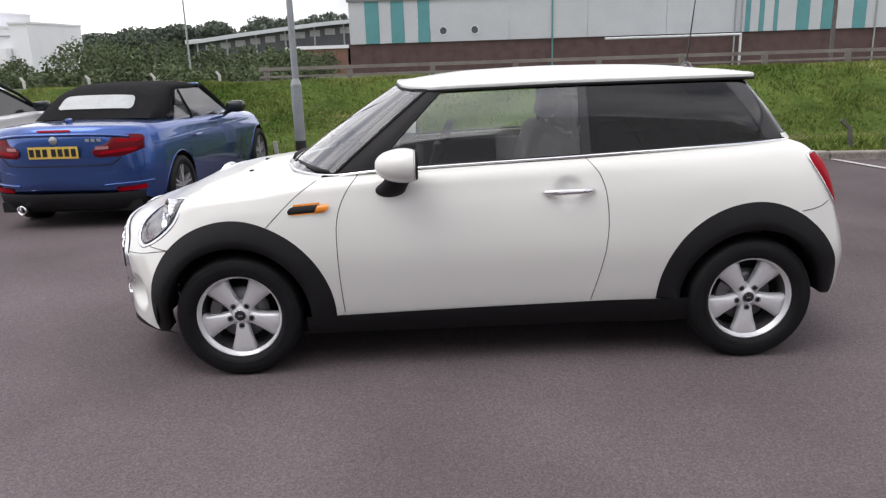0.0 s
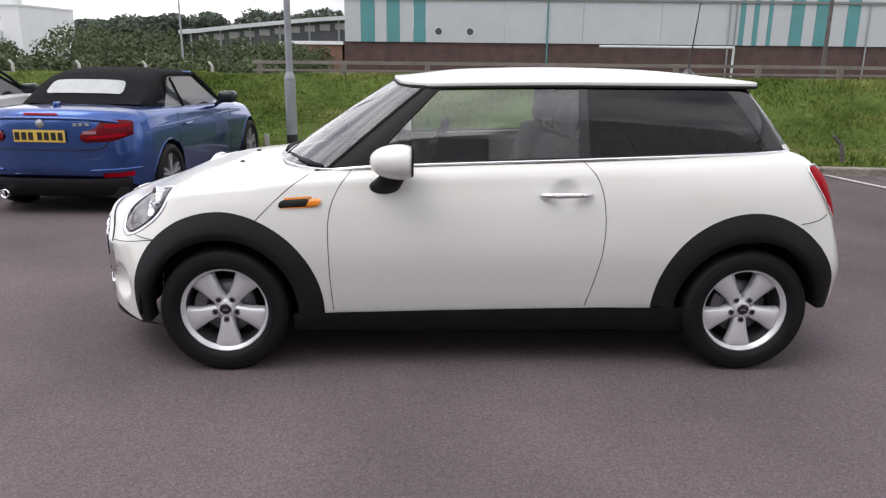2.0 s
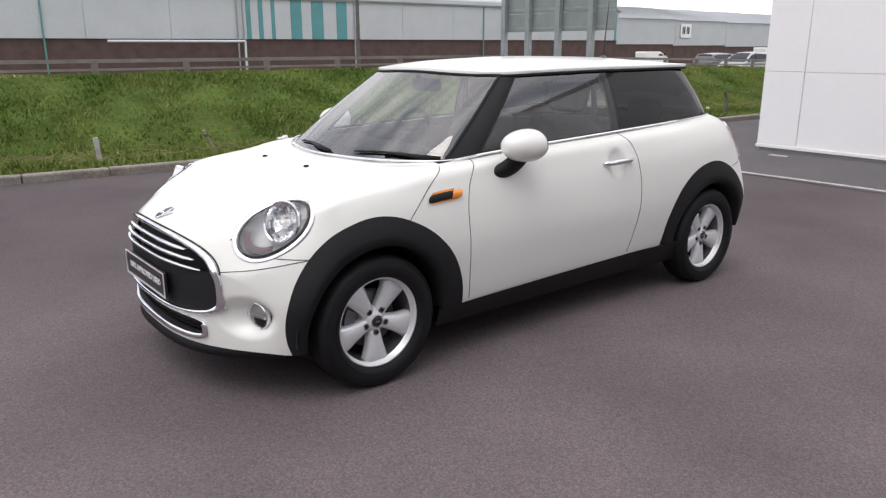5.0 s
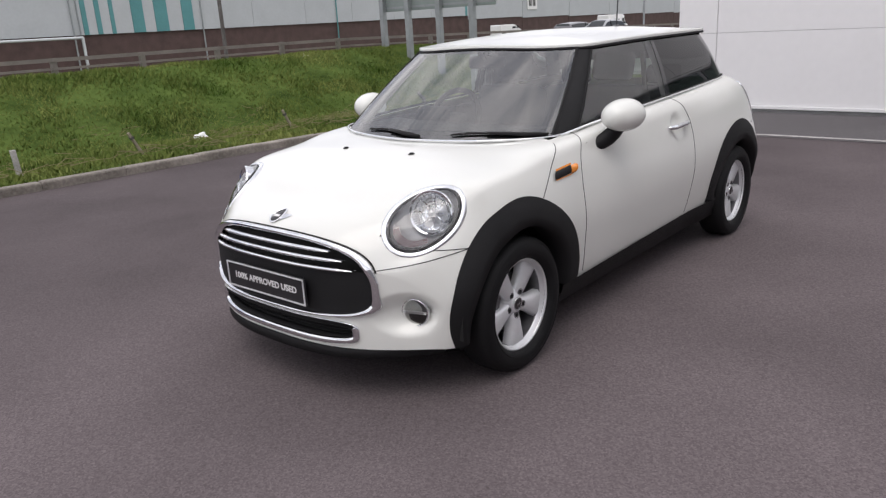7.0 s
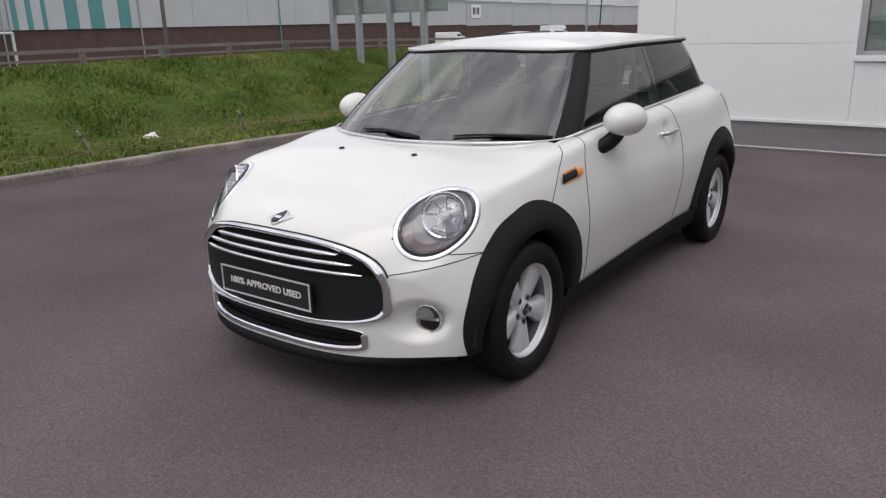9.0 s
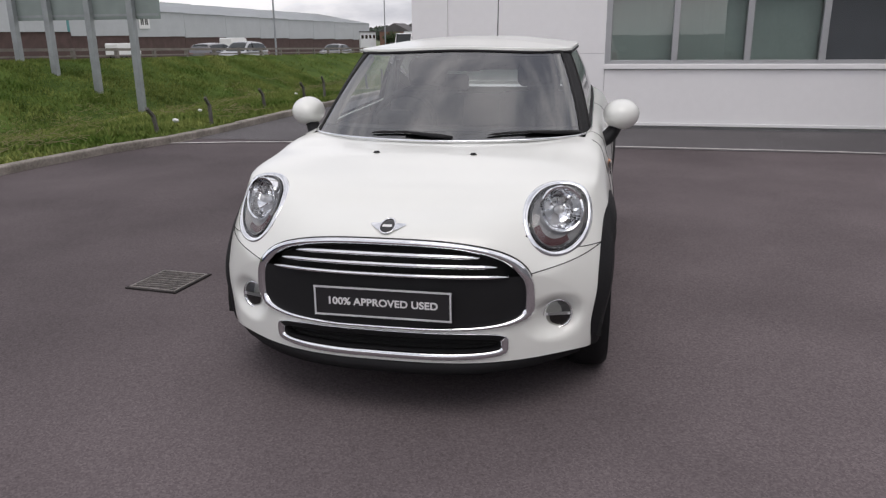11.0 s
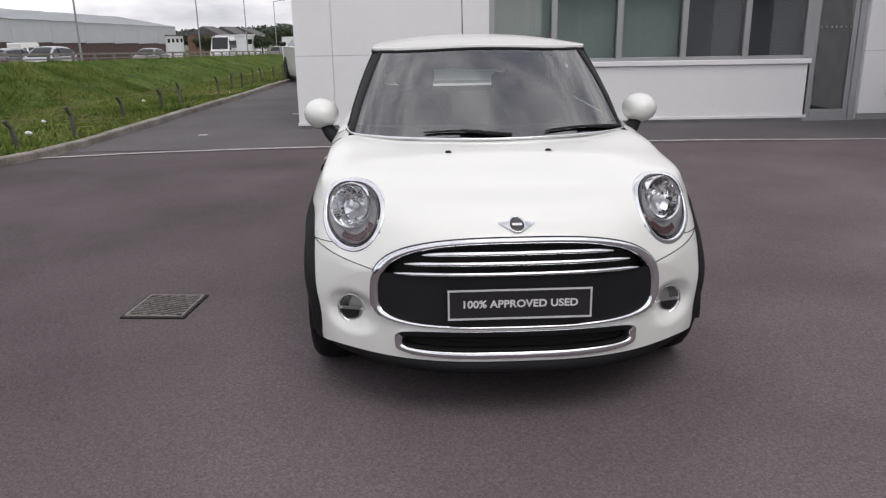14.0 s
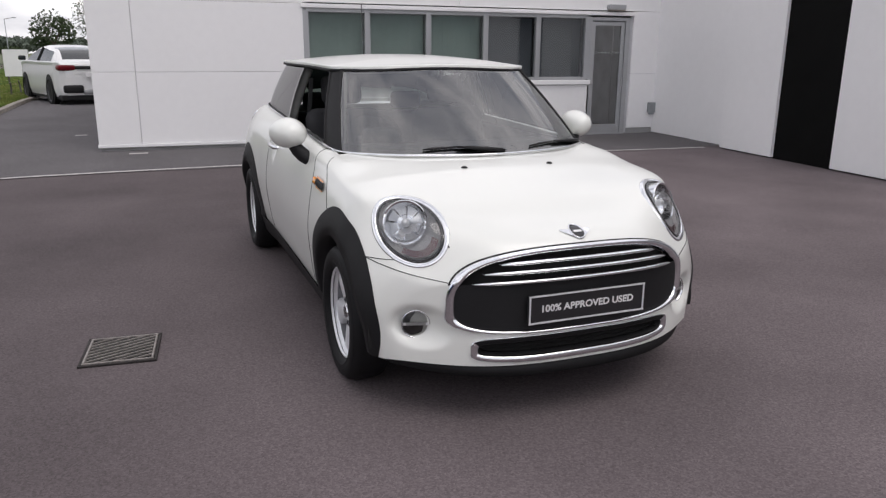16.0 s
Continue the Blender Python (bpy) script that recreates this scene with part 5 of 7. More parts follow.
part("plate_bracket", boxm(-1.9740, -1.9290, -0.22, 0.22, 0.44, 0.53), M_CLADDING, plate)
font = bpy.data.curves.new("plate_text", "FONT")
font.body, font.size, font.align_x, font.align_y, font.extrude = "100% APPROVED USED", 0.048, "CENTER", "CENTER", 0.0006
font.space_character = 1.02
font.offset = 0.0013
txt = new("plate_text_source", font)
bpy.context.view_layer.update()
me = bpy.data.meshes.new_from_object(txt.evaluated_get(bpy.context.evaluated_depsgraph_get()))
bpy.data.objects.remove(txt)
me.name = "plate_text"
me.materials.clear()
me.materials.append(M_LETTER)
width = max(v.co.x for v in me.vertices) - min(v.co.x for v in me.vertices)
for v in me.vertices:
    v.co = Vector((-1.9872 - v.co.z, -v.co.x * 0.415 / width, 0.483 + v.co.y * 0.80))
lettering = new("lettering", me)
lettering.parent = plate
# winged badge above the grille
badge = part("badge", bmesh.new(), M_CHROME, hatch_car, "round bonnet badge with chrome wings")


bm = patch(lambda th, r: on_front(r * math.cos(th), 0.744 + r * 0.60 * math.sin(th), 0.008 - 0.006 * (r / 0.030) ** 4), [2 * math.pi * k / 28 for k in range(28)], [0.001, 0.012, 0.02, 0.026, 0.030], close_u=True)
part("badge_disc", bm, M_PLATE, badge, smooth=True)
bm = tube(bmesh.new(), [on_front(0.029 * math.cos(th), 0.744 + 0.0175 * math.sin(th), 0.006) for th in ths[::3]], 0.0035, 6, True)
part("badge_ring", bm, M_CHROME, badge, smooth=True)
part("badge_mark", patch(lambda y, z: on_front(y, z, 0.0095), lin(-0.018, 0.018, 4), [0.7415, 0.7470]), M_LETTER, badge)
for s in (-1, 1):
    bm = patch(lambda k, v, s=s: on_front(s * (0.029 + 0.038 * k), 0.744 + (0.008 + 0.002 * k) * (1 - v) - (0.010 - 0.016 * k) * v, 0.006 - 0.004 * k), lin(0, 1, 8), [0, 0.5, 1])
    part("badge_wing", bm, M_CHROME, badge, smooth=True)

# ---- lamps ----
for s in (-1, 1):
    hl = part("headlight", patch(lambda th, k, s=s: on_lamp(s, (-0.002, -0.002, 0.002, 0.012, 0.022, 0.023)[k], 1, th, (-0.004, 0.002, 0.004, 0.0045, 0.0, -0.03)[k]), ths, [0, 1, 2, 3, 4, 5], close_u=True), M_CHROME, hatch_car, "oval headlight with a chrome ring", smooth=True)
    lens = part("lens", patch(lambda th, r, s=s: on_lamp(s, 0.025, r, th, 0.001 + 0.012 * (1 - r * r)), ths, [0.001, 0.2, 0.4, 0.6, 0.8, 1.0], close_u=True), M_LAMPGLASS, hl, smooth=True)
    lens.visible_shadow = False
    rimline = tube(bmesh.new(), [on_lamp(s, 0.028, 1, th, 0.0) for th in ths[::2]], 0.005, 6, True)
    part("lamp_seal", rimline, M_GLOSSBLACK, hl, smooth=True)
    bm = patch(lambda th, r, s=s: on_lamp(s, 0.024, r, th, -0.012 - 0.055 * (1 - r**2.5)), ths, [0.001, 0.3, 0.6, 0.8, 1.0], close_u=True)
    part("bowl", bm, M_BOWL, hl, "grey lamp bowl", smooth=True)
    pc = on_lamp(s, 0.0, 0.20, radians(95), -0.017)
    pm = Matrix.Translation(pc) @ mirrored(-Vector((-0.86, 0.42, 0.28)), s).normalized().to_track_quat("Z", "Y").to_matrix().to_4x4()
    bm = lathe(bmesh.new(), [(0.092, 0.030), (0.092, -0.002), (0.088, -0.009), (0.081, -0.006), (0.077, 0.002), (0.070, 0.016), (0.061, 0.027), (0.050, 0.035), (0.037, 0.042), (0.012, 0.047)], 48, "Z")
    for v in bm.verts:
        r = math.hypot(v.co.x, v.co.y)
        if 0.030 < r < 0.076:
            v.co.z += 0.0022 * (1 if math.sin(4 * math.atan2(v.co.y, v.co.x)) > 0 else -1)
    bmesh.ops.transform(bm, matrix=pm, verts=bm.verts[:])
    part("reflector", bm, M_CHROME, hl, "bright round reflector")
    bm = lathe(bmesh.new(), [(0.0, -0.006), (0.012, -0.004), (0.016, 0.006), (0.016, 0.04)], 20, "Z")
    bmesh.ops.transform(bm, matrix=pm, verts=bm.verts[:])
    part("bulb_cap", bm, M_SILVER, hl, smooth=True)
    bm = patch(lambda th, r, s=s: on_lamp(s, 0.032, r, th, -0.010), lin(radians(236), radians(338), 30), [0.70, 0.78, 0.86, 0.91])
    part("indicator", bm, M_SMOKED, hl, "dusky amber indicator strip", smooth=True)
    # fog lamp
    fy, fz = s * 0.622, 0.392
    fm = Matrix.Translation(on_front(fy, fz, 0.010)) @ Vector((0.93, -0.30 * s, 0.0)).normalized().to_track_quat("Z", "Y").to_matrix().to_4x4()
    down = fm.to_3x3().inverted() @ Vector((0, 0, -1))
    sag = math.atan2(down.y, down.x)
    bm = lathe(bmesh.new(), [(0.060, 0.012), (0.060, -0.004), (0.0575, -0.009), (0.0545, -0.008), (0.052, 0.0)], 36, "Z")
    bmesh.ops.transform(bm, matrix=fm, verts=bm.verts[:])
    fog = part("fog_lamp", bm, M_CHROME, hatch_car, "round fog lamp with a chrome ring", smooth=True)
    bm = lathe(bmesh.new(), [(0.0, -0.016), (0.03, -0.012), (0.053, -0.002)], 32, "Z")
    bmesh.ops.transform(bm, matrix=fm, verts=bm.verts[:])
    ln = part("lens", bm, M_FOGGLASS, fog, smooth=True)
    ln.visible_shadow = False
    bm = lathe(bmesh.new(), [(0.0, 0.022), (0.02, 0.019), (0.04, 0.009), (0.052, 0.001)], 32, "Z")
    bmesh.ops.transform(bm, matrix=fm, verts=bm.verts[:])
    part("reflector", bm, M_FOGDISH, fog, smooth=True)
    # darker grey half laid over the lower side of the dish
    bm = patch(lambda th, r: fm @ Vector((r * math.cos(th), r * math.sin(th), 0.0005)), lin(sag - 1.45, sag + 1.45, 18), [0.006, 0.03, 0.051])
    part("lower_half", bm, M_FOGDARK, fog)
    bm = boxm(-0.050, 0.050, -0.005, 0.005, -0.008, 0.0)
    bmesh.ops.transform(bm, matrix=fm @ Matrix.Rotation(sag + math.pi / 2, 4, 'Z'), verts=bm.verts[:])
    part("divider", bm, M_SILVER, fog)
    # side repeater
    ind = part("side_repeater", patch(lambda u, v, s=s: on_side(-0.966 + 0.125 * u + 0.022 * (1 - abs(2 * v - 1) ** 2) * (1 if u > 0.5 else -0.6) * (abs(2 * u - 1) ** 4) + 0.02 * v, 0.797 + 0.036 * v + 0.008 * u, s, 0.004 + 0.007 * (1 - (2 * v - 1) ** 4)), lin(0, 1, 10), lin(0, 1, 8)), M_CLADDING, hatch_car, "black side repeater with an amber frame", smooth=True)
    part("amber_lens", patch(lambda u, v, s=s: on_side(-0.846 + 0.058 * u * (1 - 0.25 * abs(2 * v - 1) ** 3) + 0.02 * v, 0.800 + 0.038 * v + 0.004 * u, s, 0.006 + 0.009 * (1 - (2 * v - 1) ** 4)), lin(0, 1, 6), lin(0, 1, 8)), M_AMBER, ind, smooth=True)
    part("amber_lens", patch(lambda u, v, s=s: on_side(-0.943 + 0.125 * u, 0.8325 + 0.009 * u + 0.008 * v, s, 0.008), lin(0, 1, 10), lin(0, 1, 3)), M_AMBER, ind, smooth=True)
    part("amber_lens", patch(lambda u, v, s=s: on_side(-0.958 + 0.125 * u, 0.794 + 0.006 * u + 0.004 * v, s, 0.007), lin(0, 1, 10), lin(0, 1, 3)), M_AMBER, ind, smooth=True)
    # tail lamp
    def tail_at(th, r, off, s=s):
        y, z = squircle(1, 1, 3.2, th)
        p = Vector((1.586 - 0.37 * 0.128 * r * z, s * 0.716, 0.858 + 0.128 * r * z)) + Vector((0.50, -s * 0.87, 0)) * (0.068 * r * y)
        return cast(p, (-0.80, -s * 0.60, 0), off)

    tl = part("tail_lamp", patch(lambda th, r: tail_at(th, r, 0.012 - 0.008 * r**6), ths, [0.001, 0.3, 0.6, 0.85, 0.95, 1.0], close_u=True), M_REDLENS, hatch_car, "red tail lamp in a chrome ring", smooth=True)
    part("lamp_ring", tube(bmesh.new(), [tail_at(th, 1.04, 0.004) for th in ths[::2]], 0.006, 6, True), M_CHROME, tl, smooth=True)
    # door handle
    ha, hb = on_side(0.215, 0.860, s), on_side(0.497, 0.865, s)

    def grip(x, off):
        return ha.lerp(hb, (x - 0.215) / 0.282) + Vector((0, s * off, 0))

    hd = part("door_handle", tube(bmesh.new(), [grip(0.234, -0.004), grip(0.246, 0.012), *[grip(x, 0.026) for x in lin(0.275, 0.440, 7)], grip(0.468, 0.012), grip(0.480, -0.004)], [0.007, 0.012, 0.014, 0.015, 0.015, 0.0145, 0.014, 0.0135, 0.013, 0.011, 0.006], 10), M_CHROME, hatch_car, "chrome door handle", smooth=True)
    # door mirror
    mir_foot = [(-0.490, 0.770, 0.890, 0.078, 0.040), (-0.476, 0.802, 0.908, 0.068, 0.038), (-0.454, 0.830, 0.938, 0.060, 0.036), (-0.430, 0.850, 0.985, 0.060, 0.040)]
    mir = part("door_mirror", patch(lambda th, k, s=s: Vector((mir_foot[k][0] + mir_foot[k][3] * math.cos(th), s * (mir_foot[k][1] - 0.62 * mir_foot[k][4] * math.sin(th)), mir_foot[k][2] + 0.78 * mir_foot[k][4] * math.sin(th))), ths[::6], [0, 1, 2, 3], close_u=True), M_CLADDING, hatch_car, "white door mirror on a black foot", smooth=True)

    def shell_at(th, ph, s=s):
        c, q = math.cos(ph), math.sin(ph)
        x = -0.138 * c if c > 0 else -0.090 * c
        rr = abs(q) ** 0.86
        return Vector((-0.410 + x, s * (0.866 + 0.093 * rr * math.cos(th) - 0.012 * c), 1.020 + 0.079 * rr * math.sin(th)))

    part("shell", patch(shell_at, [2 * math.pi * k / 32 for k in range(32)], lin(0.001, radians(122), 20), close_u=True), M_WHITE, mir, "white mirror shell", smooth=True)
    part("mirror_rim", patch(lambda th, k, s=s: shell_at(th, radians((118, 128, 131, 128)[k]), s), [2 * math.pi * j / 32 for j in range(32)], [0, 1, 2, 3], close_u=True), M_CLADDING, mir, smooth=True)
    part("mirror_glass", patch(lambda th, r, s=s: Vector((-0.364, s * (0.866 + 0.076 * r * math.cos(th)), 1.020 + 0.064 * r * math.sin(th))), [2 * math.pi * j / 32 for j in range(32)], [0.001, 0.5, 1], close_u=True), M_CHROME, mir)
    # washer nozzle
    nz = on_top(-1.252, s * 0.22, 0.0)
    bm = lathe(bmesh.new(), [(0.0, 0.008), (0.010, 0.007), (0.016, 0.0)], 10, "Z", nz)
    part("washer_nozzle", bm, M_CLADDING, hatch_car, smooth=True)

# wipers, parked along the foot of the screen
for ua, ub in ((0.17, -0.045), (-0.13, -0.345)):
    um = ub + (ua - ub) * 0.58
    wp = part("wiper", tube(bmesh.new(), [house(ua + (ub - ua) * t, 0.035 + 0.045 * math.sin(math.pi * min(1.0, 0.15 + t * 0.75)) - 0.01 * t, 0.010) for t in lin(0, 0.96, 14)], [0.003] + [0.0055] * 12 + [0.004], 6), M_CLADDING, hatch_car, "black windscreen wiper", smooth=True)
    part("wiper_arm", tube(bmesh.new(), [house(ub, 0.030, 0.010), house(ub * 0.6 + um * 0.4, 0.045, 0.018), house(um, 0.072, 0.020)], [0.009, 0.010, 0.005], 8), M_CLADDING, wp, smooth=True)

# ---- cabin ----
def cushion(name, x0, x1, y0, y1, z0, z1, m=None, bevel=0.05, label="", mt=None, parent=None):
    bm = boxm(x0, x1, y0, y1, z0, z1, bevel, 4)
    if m is not None:
        bmesh.ops.transform(bm, matrix=m, verts=bm.verts[:])
    return part(name, bm, mt or M_CLOTH, parent or hatch_car, label, smooth=True)


for y in (-0.36, 0.36):
    seat = cushion("front_seat", -0.28, 0.28, y - 0.24, y + 0.24, 0.38, 0.60, label="dark cloth front seat")
    cushion("backrest", -0.09, 0.09, y - 0.24, y + 0.24, 0.0, 0.60, Matrix.Translation((0.24, 0, 0.50)) @ pose(0, 0, 0, 0, 18, 0), 0.06, parent=seat)
    cushion("headrest", -0.05, 0.05, y - 0.13, y + 0.13, 0.64, 0.82, Matrix.Translation((0.24, 0, 0.49)) @ pose(0, 0, 0, 0, 16, 0), 0.045, parent=seat)
bench = cushion("rear_bench", 0.75, 1.15, -0.6, 0.6, 0.40, 0.62, label="dark cloth rear bench")
cushion("backrest", 1.12, 1.26, -0.6, 0.6, 0.5, 1.0, None, 0.05, parent=bench)
for y in (-0.34, 0.34):
    cushion("headrest", 1.17, 1.25, y - 0.12, y + 0.12, 1.01, 1.14, None, 0.035, parent=bench)
dash = part("dashboard", patch(lambda y, v: Vector(((-0.98, -0.80, -0.50, -0.36, -0.34)[v] + 0.18 * (abs(y) / 0.66) ** 3 * (1 - v / 4), y, (0.90, 0.945, 0.955, 0.92, 0.45)[v])), lin(-0.68, 0.68, 30), [0, 1, 2, 3, 4]), M_CABIN, hatch_car, "dark moulded dashboard", smooth=True)
part("instrument_binnacle", boxm(-0.46, -0.36, 0.26, 0.46, 0.93, 1.03, 0.035, 4), M_CABIN, dash, smooth=True)
wheel_c = Vector((-0.22, 0.36, 0.93))
sw = part("steering_wheel", tube(bmesh.new(), [wheel_c + Vector((0.075 * math.sin(t), 0.182 * math.cos(t), 0.165 * math.sin(t))) for t in ths[::3]], 0.017, 8, True), M_CABIN, hatch_car, "black steering wheel", smooth=True)
part("boss", boxm(-0.26, -0.20, 0.27, 0.45, 0.88, 0.97, 0.025, 3), M_CABIN, sw, smooth=True)
mirror_in = part("rear_view_mirror", boxm(-0.37, -0.33, -0.12, 0.12, 1.235, 1.305, 0.018, 3), M_CABIN, hatch_car, "black rear view mirror", smooth=True)
part("stalk", rodm((-0.36, 0, 1.28), (-0.415, 0, 1.325), 0.012), M_CABIN, mirror_in)
part("cabin_floor", boxm(-0.9, 1.5, -0.70, 0.70, 0.26, 0.34), M_CABIN, hatch_car)
part("parcel_shelf", boxm(1.22, 1.52, -0.62, 0.62, 0.94, 0.97), M_CABIN, hatch_car)
for s in (-1, 1):
    part("door_card", boxm(-0.7, 1.35, s * 0.69 - 0.02, s * 0.69 + 0.02, 0.34, 0.955, 0.012), M_CABIN, hatch_car)
    part("sun_visor", boxm(-0.30, -0.14, s * 0.30 - 0.17, s * 0.30 + 0.17, 1.315, 1.335, 0.008), M_HEADLINING, hatch_car)
    part("seat_belt", tube(bmesh.new(), [(0.42, s * 0.555, 1.27), (0.43, s * 0.58, 1.0), (0.44, s * 0.62, 0.6)], 0.016, 4), M_CABIN, hatch_car)
    part("pillar_trim", tube(bmesh.new(), [house(s * 0.385, v, -0.035) for v in lin(0.02, 0.95, 8)], 0.026, 8), M_HEADLINING, hatch_car, "pale front pillar lining", smooth=True)
    part("pillar_trim", tube(bmesh.new(), [house(s * 0.652, v, -0.04) for v in lin(0.0, 0.97, 8)], 0.03, 8), M_HEADLINING, hatch_car, "pale middle pillar lining", smooth=True)

hatch_car.matrix_world = pose(-0.010, 0.047, 0, 0, 0, 1.5)

# ---- other vehicles ----
M_BLUE = mat("metallic_blue_paint", (0.030, 0.088, 0.30), 0.27, 0.8, var=0.06, scale=2, fine=400, coat=1.0, tint=(0.038, 0.104, 0.34))
M_FABRIC = mat("black_hood_fabric", (0.018, 0.018, 0.019), 0.95, var=0.2, scale=6, fine=300, bump=0.3, bump_scale=700, spec=0.08)
M_YELLOW = mat("yellow_plate", (0.75, 0.53, 0.10), 0.4, var=0.04)
M_CARWHITE = mat("white_car_paint", (0.74, 0.74, 0.74), 0.35, var=0.02, coat=0.8)
M_CARSILVER = mat("silver_car_paint", (0.36, 0.37, 0.38), 0.35, 0.3, var=0.04, coat=0.8)
M_CARGREY = mat("grey_car_paint", (0.11, 0.11, 0.12), 0.35, 0.3, var=0.04, coat=0.8)
M_CARDARK = mat("car_glass_dark", (0.018, 0.023, 0.024), 0.10, var=0.1, spec=0.35)
M_THINGLASS = glass_mat("thin_car_glass", (0.86, 0.93, 0.90), ior=1.48)
M_TAILRED = mat("dark_red_lens", (0.13, 0.003, 0.008), 0.30, var=0.25, scale=18, spec=0.2)
M_REVERSE = mat("pale_red_lens", (0.42, 0.20, 0.21), 0.25, var=0.15, coat=0.3)
# opaque pale grey: the sky's reflection is painted into this pane
M_SKYPANE = mat("sky_pale_pane", (0.42, 0.45, 0.45), 0.15, var=0.12, scale=6, coat=0.6)


def spline(pts, n):
    """A smooth line through points of any size, closed at neither end."""
    v = [Vector(p) for p in pts]
    ext = [2 * v[0] - v[1]] + v + [2 * v[-1] - v[-2]]
    out = []
    for i in range(1, len(ext) - 2):
        p0, p1, p2, p3 = ext[i - 1:i + 3]
        for j in range(n):
            t = j / n
            out.append(0.5 * ((2 * p1) + (p2 - p0) * t + (2 * p0 - 5 * p1 + 4 * p2 - p3) * t * t + (3 * p1 - p0 - 3 * p2 + p3) * t**3))
    out.append(v[-1])
    return out


def lathe_wheel(parent, x, y, r, rim_r, rim_material, spokes=5, width=0.22):
    """A plain road wheel whose outer face looks outwards."""
    s = 1 if y > 0 else -1
    w = part("wheel", lathe(bmesh.new(), [(rim_r, s * 0.095), (rim_r * 0.96, s * 0.07), (rim_r * 0.92, -s * 0.05), (0.02, -s * 0.05)], 32, "Y", (x, y, r)), M_DISC, parent, "dark tyre on an alloy wheel", smooth=True)
    part("tyre", lathe(bmesh.new(), [(rim_r, s * 0.09), (rim_r * 1.06, s * 0.11), (r * 0.93, s * 0.11), (r, s * 0.085), (r, -s * 0.09), (r * 0.9, -s * 0.11)], 40, "Y", (x, y, r)), M_RUBBER, w, smooth=True)
    for k in range(spokes):
        a = 2 * math.pi * k / spokes + 0.3
        for d in (-0.14, 0.14):
            c, q = math.cos(a + d), math.sin(a + d)
            bm = bmesh.new()
            bmesh.ops.create_cube(bm, size=1, matrix=Matrix.Translation((x + c * rim_r * 0.55, y + s * 0.075, r + q * rim_r * 0.55)) @ Matrix.LocRotScale(None, Euler((0, -(a + d), 0)), (rim_r * 0.85, 0.03, rim_r * 0.12)))
            part("spoke", bm, rim_material, w)
    part("hub", rodm((x, y + s * 0.03, r), (x, y + s * 0.095, r), rim_r * 0.2, rim_r * 0.18, 16), rim_material, w)
    return w


def convertible():
    """A blue two-door convertible with its black hood up; x ahead, rear axle at 0."""
    ob = thing("convertible_car", "metallic blue convertible with its black fabric hood closed", "car", pose(-3.82, 3.66, -0.10, 0, 0, 86))
    top = curve_of((-0.94, 0.76), (-0.925, 0.90), (-0.89, 1.0), (-0.82, 1.04), (-0.3, 1.05), (0.3, 1.01), (2.1, 0.97), (2.8, 0.90), (3.2, 0.79), (3.42, 0.68), (3.49, 0.56))
    ey = curve_of((-0.94, 0.60), (-0.90, 0.69), (-0.80, 0.735), (-0.3, 0.76), (1.0, 0.775), (2.2, 0.76), (3.0, 0.70), (3.35, 0.60), (3.49, 0.48))
    ez = curve_of((-0.94, 0.72), (-0.92, 0.85), (-0.88, 0.94), (-0.80, 0.995), (-0.3, 1.0), (1.0, 0.955), (2.2, 0.91), (3.0, 0.82), (3.35, 0.68), (3.49, 0.54))
    sy = curve_of((-0.94, 0.70), (-0.90, 0.79), (-0.80, 0.835), (-0.5, 0.86), (0, 0.872), (1.3, 0.868), (2.7, 0.870), (3.1, 0.83), (3.35, 0.75), (3.49, 0.60))
    sill = curve_of((-0.94, 0.36), (-0.85, 0.30), (-0.4, 0.28), (0.4, 0.22), (2.3, 0.22), (3.2, 0.24), (3.49, 0.30))

    def bow(s, y):
        return s + 0.10 * ease((-0.35 - s) / 0.5) + 0.26 * ease((-0.2 - s) / 0.7) * (abs(y) / 0.85) ** 2.6 - 0.42 * ease((s - 2.7) / 0.75) * (abs(y) / 0.85) ** 2.3

    bm, loops = bmesh.new(), []
    for s in lin(-0.94, -0.80, 12) + lin(-0.77, 3.30, 120) + lin(3.33, 3.49, 10):
        half = spline([(sy(s) - 0.05, sill(s)), (sy(s) - 0.015, sill(s) * 0.5 + 0.30), (sy(s), 0.60), (sy(s) - 0.028, ez(s) - 0.13), (ey(s), ez(s)), (ey(s) * 0.5, top(s) - 0.01), (0, top(s))], 6)
        full = [(-y, z) for y, z in half] + [(y, z) for y, z in half[-2::-1]]
        loops.append([bm.verts.new((bow(s, y), y, z)) for y, z in full])
    for a, b in zip(loops, loops[1:]):
        for k in range(len(a) - 1):
            bm.faces.new((a[k], b[k], b[k + 1], a[k + 1]))
    for loop, zc in ((loops[0], 0.55), (loops[-1], 0.45)):
        prev = loop
        s = loop[0].co.x
        base = -0.94 if loop is loops[0] else 3.49
        for r in (0.9, 0.75, 0.55, 0.35, 0.15):
            ring = [bm.verts.new((bow(base, v.co.y * r), v.co.y * r, zc + (v.co.z - zc) * r)) for v in loop]
            for k in range(len(ring)):
                bm.faces.new((prev[k - 1], prev[k], ring[k], ring[k - 1]))
            prev = ring
        bm.faces.new(prev)
    bmesh.ops.remove_doubles(bm, verts=bm.verts[:], dist=0.0005)
    for _ in range(7):
        bmesh.ops.smooth_vert(bm, verts=[v for v in bm.verts if v.co.x < -0.42 and abs(v.co.y) > 0.45 and v.co.z > 0.34], factor=0.5, use_axis_x=True, use_axis_y=True, use_axis_z=True)
    bmesh.ops.recalc_face_normals(bm, faces=bm.faces[:])
    tree = BVHTree.FromBMesh(bm)
    gone = []
